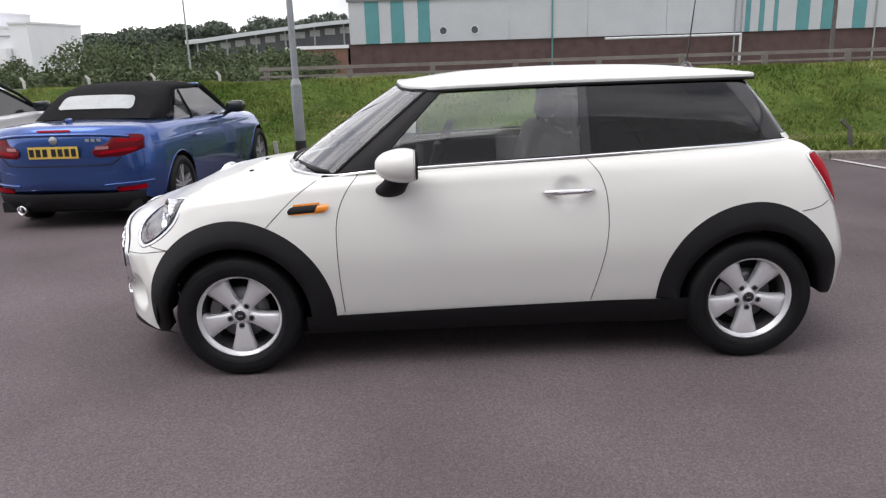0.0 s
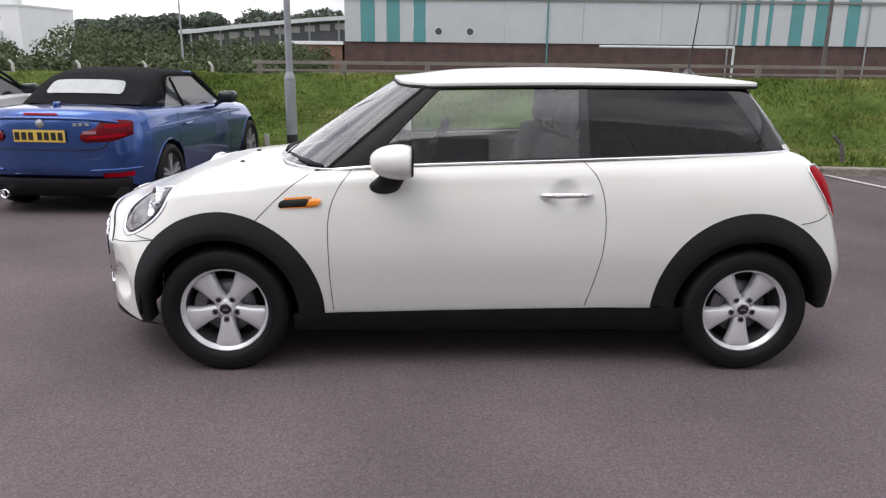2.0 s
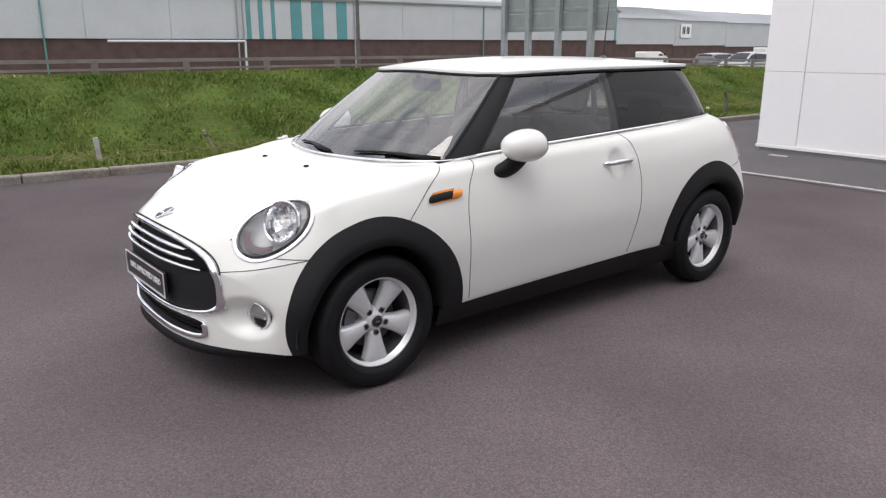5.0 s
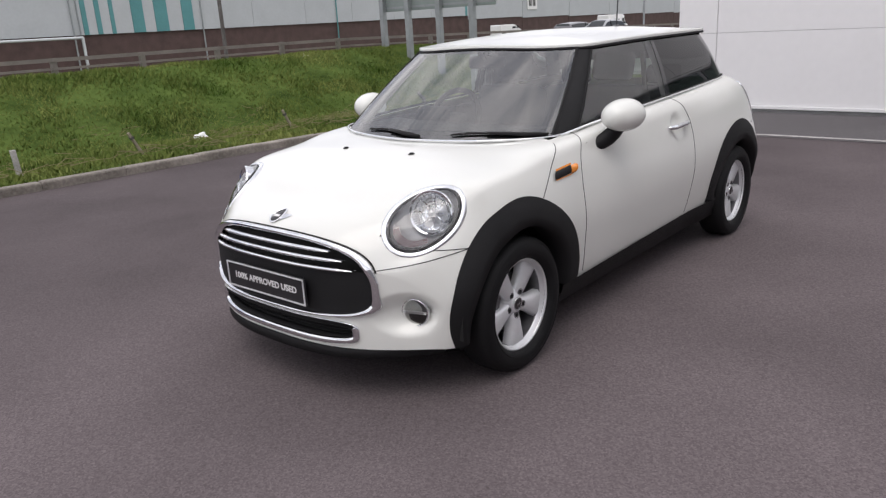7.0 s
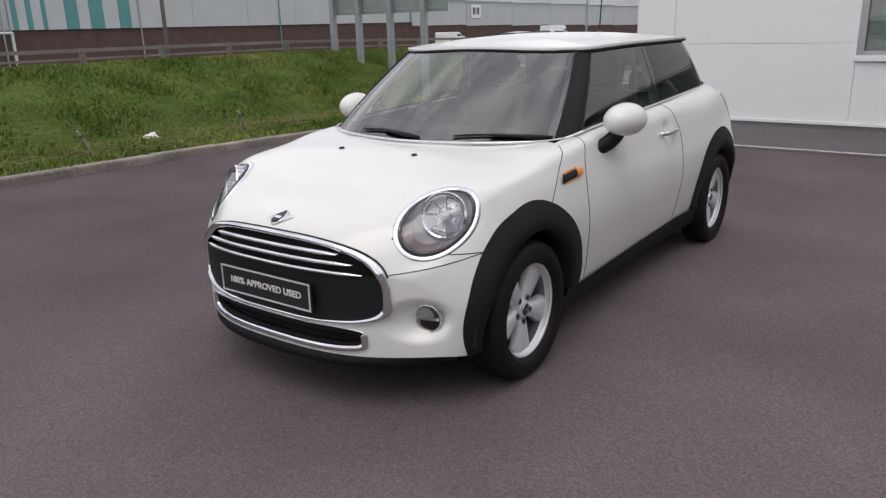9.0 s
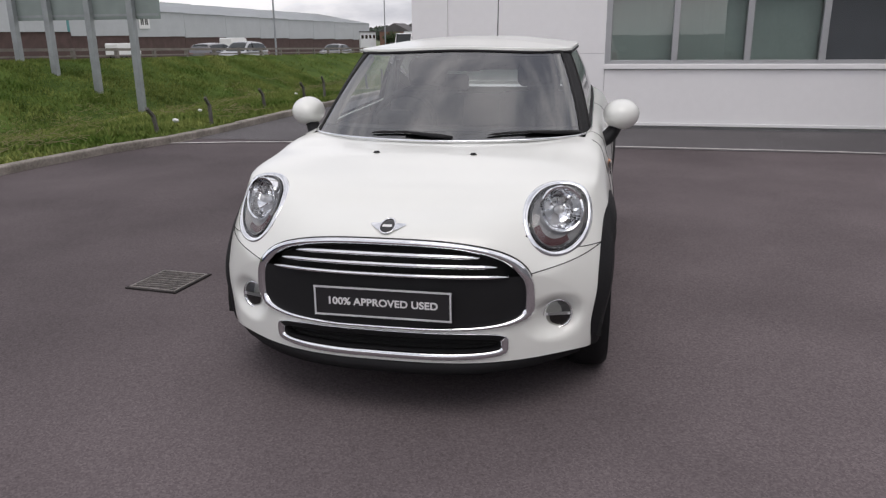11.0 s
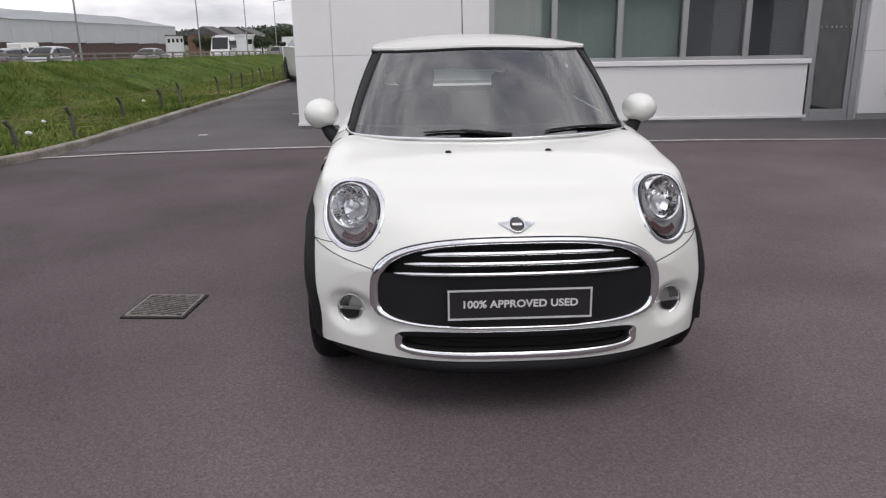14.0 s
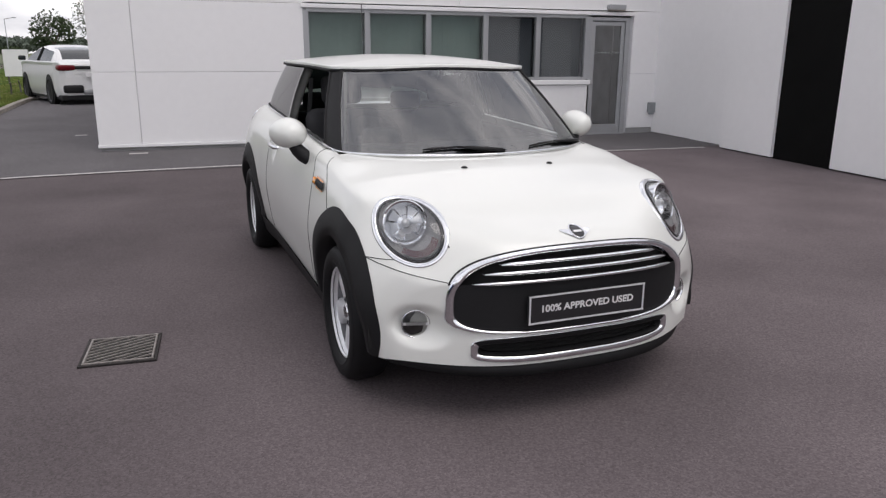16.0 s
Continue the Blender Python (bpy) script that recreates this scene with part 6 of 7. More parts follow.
    for f in bm.faces:
        c = f.calc_center_median()
        for wx in (0, 2.69):
            if abs(c.y) > 0.5 and math.hypot(c.x - wx, c.z - 0.32) < 0.365:
                gone.append(f)
    bmesh.ops.delete(bm, geom=list(set(gone)), context="FACES")
    part("body", bm, M_BLUE, ob, "metallic blue painted body", smooth=True)

    def rear(y, z, off=0.0):
        h, n, _, _ = tree.ray_cast(Vector((-3, y, z)), Vector((1, 0, 0)))
        return (h if h else Vector((-0.9, y, z))) + Vector((-off, 0, 0))

    def flank(x, z, s, off=0.0):
        h, n, _, _ = tree.ray_cast(Vector((x, s * 3, z)), Vector((0, -s, 0)))
        return (h if h else Vector((x, s * 0.86, z))) + Vector((0, s * off, 0))

    # dark cabin
    part("cabin_trim", boxm(0.25, 1.78, -0.70, 0.70, 1.0, 1.045, 0.015), M_CABIN, ob, "dark cabin trim")
    for y in (-0.36, 0.36):
        part("headrest", boxm(0.72, 0.84, y - 0.13, y + 0.13, 1.04, 1.22, 0.04, 3), M_CABIN, ob, smooth=True)
    # black hood
    def hood(k, v):
        x = -0.10 + 1.56 * k
        zc = curve_of((-0.10, 1.04), (0.06, 1.17), (0.24, 1.29), (0.5, 1.36), (0.9, 1.378), (1.25, 1.358), (1.46, 1.32))(x)
        w = curve_of((-0.10, 0.52), (0.1, 0.545), (0.3, 0.56), (0.6, 0.57), (1.25, 0.56), (1.46, 0.54))(x)
        lo = curve_of((-0.10, 1.03), (0.10, 1.01), (0.20, 0.99), (0.44, 1.12), (0.70, 1.275), (1.25, 1.275), (1.46, 1.265))(x)
        a = v * math.pi / 2
        c, q = math.cos(a), math.sin(a)
        yy = (w + (0.09 * (1 - ease((lo - 0.98) / 0.3)))) * math.copysign(abs(q) ** 0.62, q)
        return Vector((x, yy, lo + (zc - lo) * abs(c) ** 0.55))

    part("fabric_hood", patch(hood, lin(0, 1, 40), lin(-1, 1, 40)), M_FABRIC, ob, "black fabric folding hood", smooth=True)
    pane_bm = patch(lambda y, v: Vector(hood(0.072 + 0.112 * v, math.copysign((abs(y) * (1 - 0.10 * abs(2 * v - 1) ** 5) * (1 - 0.10 * v) / 0.73) ** 1.6, y) if y else 0.0) + Vector((-0.012, 0, 0.006))), lin(-0.37, 0.37, 24), lin(0, 1, 14))
    part("rear_window", pane_bm, M_SKYPANE, ob, "rear window with a pale sky reflection in its colour", smooth=True)
    for s in (-1, 1):
        g = part("side_glass", patch(lambda k, v, s=s: Vector((0.14 + 1.66 * k - 0.93 * v * k + 0.55 * v, s * (0.765 - 0.175 * v), 0.935 + (0.350 - 0.02 * k) * v)), lin(0, 1, 12), lin(0, 1, 6)), M_THINGLASS, ob, "door glass", smooth=True)
        part("glass_divider", rodm((0.70, s * 0.768, 0.935), (0.74, s * 0.60, 1.275), 0.012, 0.012, 6), M_FABRIC, ob)
        part("front_pillar", tube(bmesh.new(), [(1.86, s * 0.75, 0.93), (1.64, s * 0.665, 1.135), (1.44, s * 0.575, 1.30)], 0.028, 8), M_FABRIC, ob)
        mi = part("door_mirror", boxm(1.56, 1.73, s * 0.93 - 0.11, s * 0.93 + 0.11, 0.945, 1.085, 0.055, 4), M_CARDARK, ob, "dark door mirror", smooth=True)
        part("mirror_foot", rodm((1.65, s * 0.78, 0.93), (1.65, s * 0.88, 0.97), 0.022, 0.022, 8), M_FABRIC, mi)
        part("door_handle", tube(bmesh.new(), [flank(x, 0.80, s, 0.02) for x in (0.42, 0.5, 0.6)], 0.014, 8), M_BLUE, ob)
        for pts in (((0.32, 0.93), (0.28, 0.6), (0.42, 0.28)), ((1.95, 0.90), (1.92, 0.6), (1.86, 0.26))):
            part("shut_line", tube(bmesh.new(), [flank(x, z, s, 0.0) for x, z in smooth_line(pts, 16)], 0.0035, 5), M_GAP, ob)
        part("side_crease", tube(bmesh.new(), [flank(x, 0.83 + 0.02 * x * -0.3, s, -0.004) for x in lin(-0.6, 2.4, 24)], 0.009, 6), M_BLUE, ob, smooth=True)
        for wx in (0, 2.69):
            part("arch_lip", tube(bmesh.new(), [flank(wx + 0.37 * math.cos(a), max(0.24, 0.32 + 0.37 * math.sin(a)), s, 0.0) for a in lin(radians(-8), radians(188), 24)], 0.006, 6), M_BLUE, ob, smooth=True)
            part("wheel_well", patch(lambda a, y, wx=wx, s=s: Vector((wx + 0.36 * math.cos(a), s * y, 0.32 + 0.36 * math.sin(a))), lin(radians(-20), radians(200), 20), [0.5, 0.84]), M_CAVITY, ob)
        # tail lamps: a wide upper band and a narrower inner foot
        low, high = curve_of((0, 0.760), (0.10, 0.735), (0.55, 0.738), (1, 0.795)), curve_of((0, 0.81), (0.1, 0.84), (0.28, 0.86), (0.40, 0.92), (0.7, 0.938), (0.95, 0.925), (1, 0.90))
        tl = part("tail_lamp", patch(lambda k, v, s=s: rear(s * (0.365 + 0.405 * k), low(k) + (high(k) - low(k)) * v, 0.004 + 0.012 * (1 - abs(2 * v - 1) ** 4)), lin(0, 1, 22), lin(0, 1, 10)), M_TAILRED, ob, "dark red tail lamp wrapped round the corner", smooth=True)
        part("upper_lens", patch(lambda k, v, s=s: rear(s * (0.56 + 0.19 * k), 0.868 + 0.030 * v, 0.018), lin(0, 1, 8), [0, 1]), M_REDLENS, tl)
        part("reverse_lens", patch(lambda k, v, s=s: rear(s * (0.39 + 0.11 * k), 0.812 + 0.028 * v, 0.018), lin(0, 1, 6), [0, 1]), M_REVERSE, tl)
        part("lower_lens", patch(lambda k, v, s=s: rear(s * (0.43 + 0.29 * k), 0.765 + 0.022 * k + 0.026 * v, 0.018), lin(0, 1, 8), [0, 1]), M_REDLENS, tl)
        part("reflector", patch(lambda k, v, s=s: rear(s * (0.52 + 0.24 * k), 0.395 + 0.045 * v + 0.01 * k, 0.012), lin(0, 1, 6), [0, 1]), M_REDLENS, ob)
        for x, y in ((0, s * 0.765), (2.69, s * 0.765)):
            lathe_wheel(ob, x, y, 0.318, 0.225, M_CARSILVER)
        part("bumper_crease", tube(bmesh.new(), [rear(s * y, 0.47 + 0.02 * (y - 0.45), 0.004) for y in lin(0.42, 0.8, 10)], 0.012, 6), M_BLUE, ob, smooth=True)
    part("boot_lid_line", tube(bmesh.new(), [rear(y, 0.665 if abs(y) < 0.52 else 0.665 + (abs(y) - 0.52) * 1.0, 0.0) for y in lin(-0.64, 0.64, 40)], 0.006, 5), M_GAP, ob)
    part("boot_edge", tube(bmesh.new(), [rear(y, 0.955 - 0.05 * (abs(y) / 0.7) ** 3, 0.006) for y in lin(-0.66, 0.66, 30)], 0.016, 6), M_BLUE, ob, smooth=True)
    part("high_brake_light", patch(lambda y, v: rear(y, 0.985 + 0.016 * v, 0.012), lin(-0.16, 0.16, 8), [0, 1]), M_REDLENS, ob)
    rp = part("number_plate", patch(lambda y, v: rear(0, 0.72, 0.018) + Vector((0, y, 0.02 + 0.112 * v)), lin(-0.245, 0.245, 2), [0, 1]), M_YELLOW, ob, "yellow rear number plate")
    for y in (-0.20, -0.135, -0.07, -0.005, 0.08, 0.145, 0.21):
        part("plate_bar", boxm(rear(0, 0.72, 0.018).x - 0.004, rear(0, 0.72, 0.018).x - 0.001, y - 0.022, y + 0.022, 0.76, 0.83), M_PLATE, rp)
    bd = part("badge", lathe(bmesh.new(), [(0.0, -0.012), (0.036, -0.010), (0.041, 0.0)], 20, "Y"), M_CARSILVER, ob, smooth=True)
    bd.matrix_basis = Matrix.Translation(rear(0, 0.905, 0.004)) @ pose(0, 0, 0, 0, 0, -90)
    for y in (-0.42, -0.37, -0.32):
        part("model_mark", boxm(rear(y, 0.90, 0.008).x - 0.002, rear(y, 0.90, 0.0).x, y - 0.018, y + 0.018, 0.885, 0.915), M_CARSILVER, ob)
    part("diffuser", patch(lambda y, v: rear(y, 0.42, (0.004, 0.012, -0.03, -0.25)[v]) + Vector((0, 0, (-0.03, -0.06, -0.19, -0.23)[v])), lin(-0.74, 0.74, 30), [0, 1, 2, 3]), M_CLADDING, ob, "black rear bumper insert", smooth=True)
    ex = part("exhaust_tip", lathe(bmesh.new(), [(0.030, 0.05), (0.042, 0.0), (0.042, -0.05), (0.036, -0.05), (0.034, 0.04)], 20, "Y"), M_CHROME, ob, "chrome exhaust tip", smooth=True)
    ex.matrix_basis = pose(-0.80, 0.42, 0.245, 0, 0, -90)
    part("underbody", boxm(-0.7, 3.2, -0.7, 0.7, 0.2, 0.3), M_CAVITY, ob)
    part("screen_top", boxm(1.43, 1.50, -0.55, 0.55, 1.285, 1.325, 0.015), M_BLUE, ob)
    part("windscreen", patch(lambda y, v: Vector((1.90 - 0.10 * (y / 0.7) ** 2 - 0.43 * v, y * (1 - 0.22 * v), 0.95 + 0.36 * v)), lin(-0.72, 0.72, 16), lin(0, 1, 8)), M_SCREEN, ob, smooth=True)
    part("fin_aerial", boxm(-0.55, -0.46, -0.02, 0.02, 1.04, 1.085, 0.015), M_BLUE, ob)
    return ob


convertible()


def plain_car(name, label, m, paint, length, width, belt, roof_h, cabin, wheel_r, wheels, group="", bonnet=0.78, category="car", glass=None, side_from=None, mirror=None, rims=None):
    """A parked or passing car in simple form: x ahead, middle of the length at 0. cabin: x of the tail's foot and top, and of the screen's top and foot."""
    ob = thing(name, label, category, m, group)
    L, W = length / 2, width / 2
    c0, c1, c2, c3 = cabin
    glass, side_from = glass or M_CARDARK, side_from if side_from is not None else c0 + 0.25
    top = curve_of((-L, belt - 0.35), (-L + 0.03, belt - 0.1), (c0 - 0.03 if c0 - 0.03 > -L + 0.05 else -L + 0.06, belt), (c3, belt), (c3 + 0.25 * (L - c3), bonnet + (belt - bonnet) * 0.7), (L - 0.25, bonnet - 0.06), (L - 0.05, bonnet - 0.2), (L, 0.5))
    wid = curve_of((-L, W * 0.80), (-L + 0.12, W * 0.93), (-L + 0.5, W), (L - 0.7, W), (L - 0.2, W * 0.90), (L, W * 0.70))
    bm, loops = bmesh.new(), []
    for s in lin(-L, -L + 0.12, 5) + lin(-L + 0.16, L - 0.12, 50) + lin(L - 0.09, L, 5):
        half = spline([(wid(s) - 0.06, 0.24), (wid(s), 0.5), (wid(s) - 0.02, top(s) - 0.12), (wid(s) * 0.9, top(s)), (0, top(s) + 0.015)], 4)
        full = [(-y, z) for y, z in half] + [(y, z) for y, z in half[-2::-1]]
        loops.append([bm.verts.new((s - (0.12 if s > 0 else -0.08) * (abs(y) / W) ** 2.5 * (1 if abs(s) > L - 0.4 else 0.0), y, z)) for y, z in full])
    for a, b in zip(loops, loops[1:]):
        for k in range(len(a) - 1):
            bm.faces.new((a[k], b[k], b[k + 1], a[k + 1]))
    bm.faces.new(loops[0])
    bm.faces.new(loops[-1][::-1])
    part("body", bm, paint, ob, smooth=True)
    prof = curve_of((c0, belt - 0.01), (c0 * 0.4 + c1 * 0.6, belt + 0.72 * (roof_h - belt)), (c1, roof_h - 0.07), ((c1 * 0.4 + c2 * 0.6), roof_h), (c2, roof_h - 0.045), (c2 * 0.5 + c3 * 0.5, belt + 0.55 * (roof_h - belt)), (c3, belt - 0.01))
    shells = {}
    rings = []
    for x in lin(c0, c3, 48):
        z = prof(x)
        k = (z - belt) / (roof_h - belt)
        w = W * (0.90 - 0.20 * k)
        half = [(W * 0.90, belt - 0.02), (w, belt + (z - belt) * 0.84), (w - 0.05, belt + (z - belt) * 0.94), (w - 0.13, z), (w * 0.4, z + 0.02 * k), (0, z + 0.024 * k)]
        rings.append((x, [(x, -y, q) for y, q in half] + [(x, y, q) for y, q in half[-2::-1]]))
    for (xa, ra), (xb, rb) in zip(rings, rings[1:]):
        x = (xa + xb) / 2
        for j in range(10):
            side = j in (0, 9)
            if side:
                what = "side_glass" if side_from < x < c3 - 0.12 else "roof"
            elif j in (1, 2, 7, 8):
                what = "roof"
            else:
                what = "roof" if c1 - 0.02 < x < c2 or x < c0 + 0.12 else "rear_screen" if x < c1 else "windscreen"
            if what == "side_glass" and j == 9:
                what = "side_glass.001"
            sb = shells.setdefault(what, bmesh.new())
            sb.faces.new([sb.verts.new(p) for p in (ra[j], rb[j], rb[j + 1], ra[j + 1])])
    for what, sb in shells.items():
        bmesh.ops.remove_doubles(sb, verts=sb.verts[:], dist=0.0005)
        part(what.split(".")[0], sb, paint if what == "roof" else glass, ob, smooth=True)
    for s in (-1, 1):
        for xb, xt in ((0.05, 0.03),):
            part("pillar", rodm((xb, s * W * 0.905, belt), (xt, s * W * 0.70, belt + (roof_h - belt) * 0.93), 0.024, 0.02, 6), M_CLADDING, ob)
        for wx in wheels:
            lathe_wheel(ob, wx, s * (W - 0.082), wheel_r, wheel_r * 0.70, rims or M_CARSILVER)
            part("wheel_well", rodm((wx, s * (W - 0.03), wheel_r + 0.02), (wx, s * (W + 0.004), wheel_r + 0.02), wheel_r + 0.06, wheel_r + 0.06, 24), M_CLADDING, ob)
        part("tail_lamp", boxm(-L + 0.01, -L + 0.36, s * W * 0.70 - 0.20, s * W * 0.70 + 0.26, belt - 0.25, belt - 0.09, 0.06, 3), M_TAILRED, ob, smooth=True)
        part("headlight", boxm(L - 0.34, L - 0.12, s * W * 0.66 - 0.14, s * W * 0.66 + 0.14, bonnet - 0.25, bonnet - 0.12, 0.04), M_CHROME, ob)
        part("door_mirror", boxm(c3 - 0.35, c3 - 0.2, s * (W + 0.08) - 0.1, s * (W + 0.08) + 0.1, belt, belt + 0.14, 0.04, 3), mirror or paint, ob, smooth=True)
    part("lower_trim", boxm(-L + 0.02, L - 0.2, -W + 0.06, W - 0.06, 0.16, 0.30, 0.03), M_CLADDING, ob)
    part("plate_blank", boxm(-L - 0.02, -L + 0.02, -0.26, 0.26, belt - 0.42, belt - 0.30), M_WHITESIGN, ob)
    return ob


# the white car parked beside the convertible
white_car = plain_car("parked_car", "white parked car with dark windows beside the blue convertible", pose(-6.87, 5.73, -0.105, 0, 0, 90), M_CARWHITE, 4.3, 1.78, 0.95, 1.44, (-1.95, -1.3, 0.35, 1.15), 0.32, (-1.3, 1.35), mirror=M_CARDARK)
part("pillar_trim", tube(bmesh.new(), [(1.12, -0.80, 0.955), (0.75, -0.74, 1.20), (0.36, -0.66, 1.385), (-0.4, -0.64, 1.42)], 0.022, 6), M_CLADDING, white_car)
part("aerial", rodm((1.05, 0.30, 0.98), (0.88, 0.30, 1.16), 0.006, 0.004, 6), M_CLADDING, white_car)
# the white sport utility car in the lane
suv = plain_car("sport_utility_car", "white coupe-roofed sport utility car parked in the lane", pose(21.7, 4.12, -0.13, 0, 0, 20), M_CARWHITE, 4.91, 1.98, 1.22, 1.66, (-2.25, -0.75, 0.45, 1.50), 0.39, (-1.45, 1.48), bonnet=1.12, side_from=-1.45, mirror=M_CARDARK, rims=M_CLADDING)
for y in (-0.60, 0.60):
    part("rear_bumper", boxm(-2.51, -2.30, y - 0.26, y + 0.26, 0.36, 0.58, 0.06, 3), M_CLADDING, suv, "black rear bumper insert", smooth=True)
part("diffuser", boxm(-2.50, -2.30, -0.36, 0.36, 0.32, 0.46, 0.04, 3), M_CARSILVER, suv, "silver bumper insert", smooth=True)
part("lamp_bar", boxm(-2.47, -2.35, -0.52, 0.52, 1.01, 1.10, 0.02), M_GAP, suv)
# traffic and parked cars by the road


def on_road(x, y):
    return road_fall(x) - 0.70


for nm, lb, x, y, rz, paint, dims in (
    ("hatchback", "silver hatchback on the main road", 41.0, 23.0, 180, M_CARSILVER, (4.2, 1.75, 0.95, 1.52, (-1.95, -1.4, 0.3, 1.2), 0.31, (-1.25, 1.3))),
    ("estate_car", "grey estate car on the main road", 44.5, 27.0, 0, M_CARGREY, (4.4, 1.78, 0.95, 1.48, (-2.1, -1.8, 0.4, 1.2), 0.32, (-1.3, 1.35))),
    ("saloon_car", "dark saloon car on the main road", 60.0, 24.0, 180, M_CARGREY, (4.6, 1.8, 0.93, 1.45, (-1.7, -1.0, 0.4, 1.2), 0.32, (-1.35, 1.4))),
    ("off_roader", "dark off-road car far along the main road", 112.0, 24.0, 180, M_CARGREY, (4.6, 1.85, 1.1, 1.75, (-2.2, -2.0, 0.4, 1.1), 0.36, (-1.35, 1.4))),
):
    plain_car(nm, lb, pose(x, y, on_road(x, y), 0, 0, rz), paint, *dims, group="cars along the road")


def panel_van(name, label, m, length, height, width=1.95, group="", windows=(), roof_rack=False):
    """A white van: x ahead, middle of the length at 0; extra dark side windows as (x0, x1, z0, z1)."""
    ob = thing(name, label, "van", m, group)
    L, W = length / 2, width / 2
    prof = [(-L, 0.35), (-L, height - 0.12), (-L + 0.1, height), (L - 1.75, height), (L - 1.45, height - 0.06), (L - 0.75, 1.42), (L - 0.12, 1.15), (L, 0.85), (L, 0.35)]
    bm = bmesh.new()
    sides = [[bm.verts.new((x, s * W * (1 - 0.06 * max(0, z - 1.2)), z)) for x, z in prof] for s in (-1, 1)]
    bm.faces.new(sides[0])
    bm.faces.new(sides[1][::-1])
    for k in range(len(prof)):
        q = (k + 1) % len(prof)
        bm.faces.new((sides[0][k], sides[1][k], sides[1][q], sides[0][q]))
    bmesh.ops.recalc_face_normals(bm, faces=bm.faces[:])
    bmesh.ops.bevel(bm, geom=[e for e in bm.edges if abs(e.verts[0].co.y - e.verts[1].co.y) < 0.3], offset=0.05, segments=2, profile=0.5, affect="EDGES")
    part("body", bm, M_CARWHITE, ob)
    part("windscreen", patch(lambda y, v: Vector((L - 0.72 - 0.68 * v + 0.03, y, 1.46 + (height - 1.56) * v)), lin(-W * 0.84, W * 0.84, 4), [0, 1]), M_CARDARK, ob)
    for s in (-1, 1):
        bm = bmesh.new()
        bm.faces.new([bm.verts.new((x, s * (W * (1 - 0.06 * (z - 1.2)) + 0.008), z)) for x, z in ((L - 0.95, 1.36), (L - 1.38, height - 0.28), (L - 2.0, height - 0.28), (L - 2.0, 1.30))])
        part("cab_window", bm, M_CARDARK, ob)
        for x0, x1, z0, z1 in windows:
            part("side_window", boxm(x0, x1, s * (W - 0.03) - 0.03, s * (W - 0.03) + 0.03, z0, z1, 0.01), M_CARDARK, ob)
        for wx in (-L + 0.95, L - 0.95):
            lathe_wheel(ob, wx, s * (W - 0.12), 0.34, 0.21, M_CARSILVER)
        part("headlight", boxm(L - 0.25, L - 0.02, s * W * 0.75 - 0.13, s * W * 0.75 + 0.13, 0.85, 1.05, 0.04), M_CHROME, ob)
        part("door_mirror", boxm(L - 1.0, L - 0.85, s * (W + 0.12) - 0.08, s * (W + 0.12) + 0.08, 1.35, 1.65, 0.03), M_CLADDING, ob)
    part("lower_trim", boxm(-L + 0.05, L - 0.05, -W - 0.01, W + 0.01, 0.28, 0.5), M_CLADDING, ob)
    if roof_rack:
        for x in lin(-L + 0.4, L - 1.9, 5):
            part("roof_bar", boxm(x - 0.03, x + 0.03, -0.8, 0.8, height + 0.06, height + 0.10), M_STEEL, ob)
        for y in (-0.8, 0.8):
            part("roof_rail", boxm(-L + 0.3, L - 1.8, y - 0.03, y + 0.03, height, height + 0.06), M_STEEL, ob)
    return ob


for x, y in ((77.5, 58.0),):
    panel_van("small_van", "small white panel van on the main road", pose(x, y, on_road(x, y), 0, 0, 0), 4.4, 1.85, 1.8, "vans on the road")
M_GRAPHIC = mat("dark_poster", (0.06, 0.05, 0.06), 0.5, var=0.3, scale=5)
panel_van("minibus", "white minibus far along the main road", pose(90.0, 26.0, on_road(90, 26), 0, 0, 184), 5.4, 2.9, 2.2, "vans on the road", ((-2.9, -0.6, 1.5, 2.4), (-0.4, 1.0, 1.5, 2.4)))
motor = panel_van("motorhome", "white motorhome with dark windows on the main road", pose(109.0, 60.0, on_road(109.0, 60), 0, 0, 0), 6.2, 2.85, 2.2, "vans on the road", ((-2.7, -1.9, 1.5, 2.1), (-1.2, 0.3, 1.5, 2.15)))
part("overcab", boxm(0.9, 2.1, -1.05, 1.05, 2.0, 2.75, 0.25, 4), M_CARWHITE, motor, smooth=True)

# ---- distance ----
M_LEAF = mat("leaf_green", (0.050, 0.074, 0.030), 0.8, var=0.35, scale=0.5, fine=3, tint=(0.075, 0.100, 0.042))
M_LEAFDARK = mat("dark_leaf_green", (0.022, 0.040, 0.014), 0.8, var=0.35, scale=0.4, fine=3, tint=(0.042, 0.066, 0.022))
# paler than near leaves: distance haze is mixed into the colour
M_HAZEHILL = mat("hazy_wooded_hill", (0.095, 0.118, 0.092), 0.95, var=0.3, scale=0.02, fine=0.2)
M_FARWHITE = mat("far_white_wall", (0.74, 0.75, 0.77), 0.6, var=0.05, scale=0.2)
M_HOUSE = mat("house_brick", (0.20, 0.11, 0.08), 0.85, var=0.2, scale=0.5)
M_DARKWALL = mat("dark_grey_cladding", (0.075, 0.08, 0.085), 0.7, var=0.2, scale=0.3, fine=2)
M_SLATE = mat("slate_roof", (0.09, 0.085, 0.085), 0.8, var=0.2, scale=0.4)


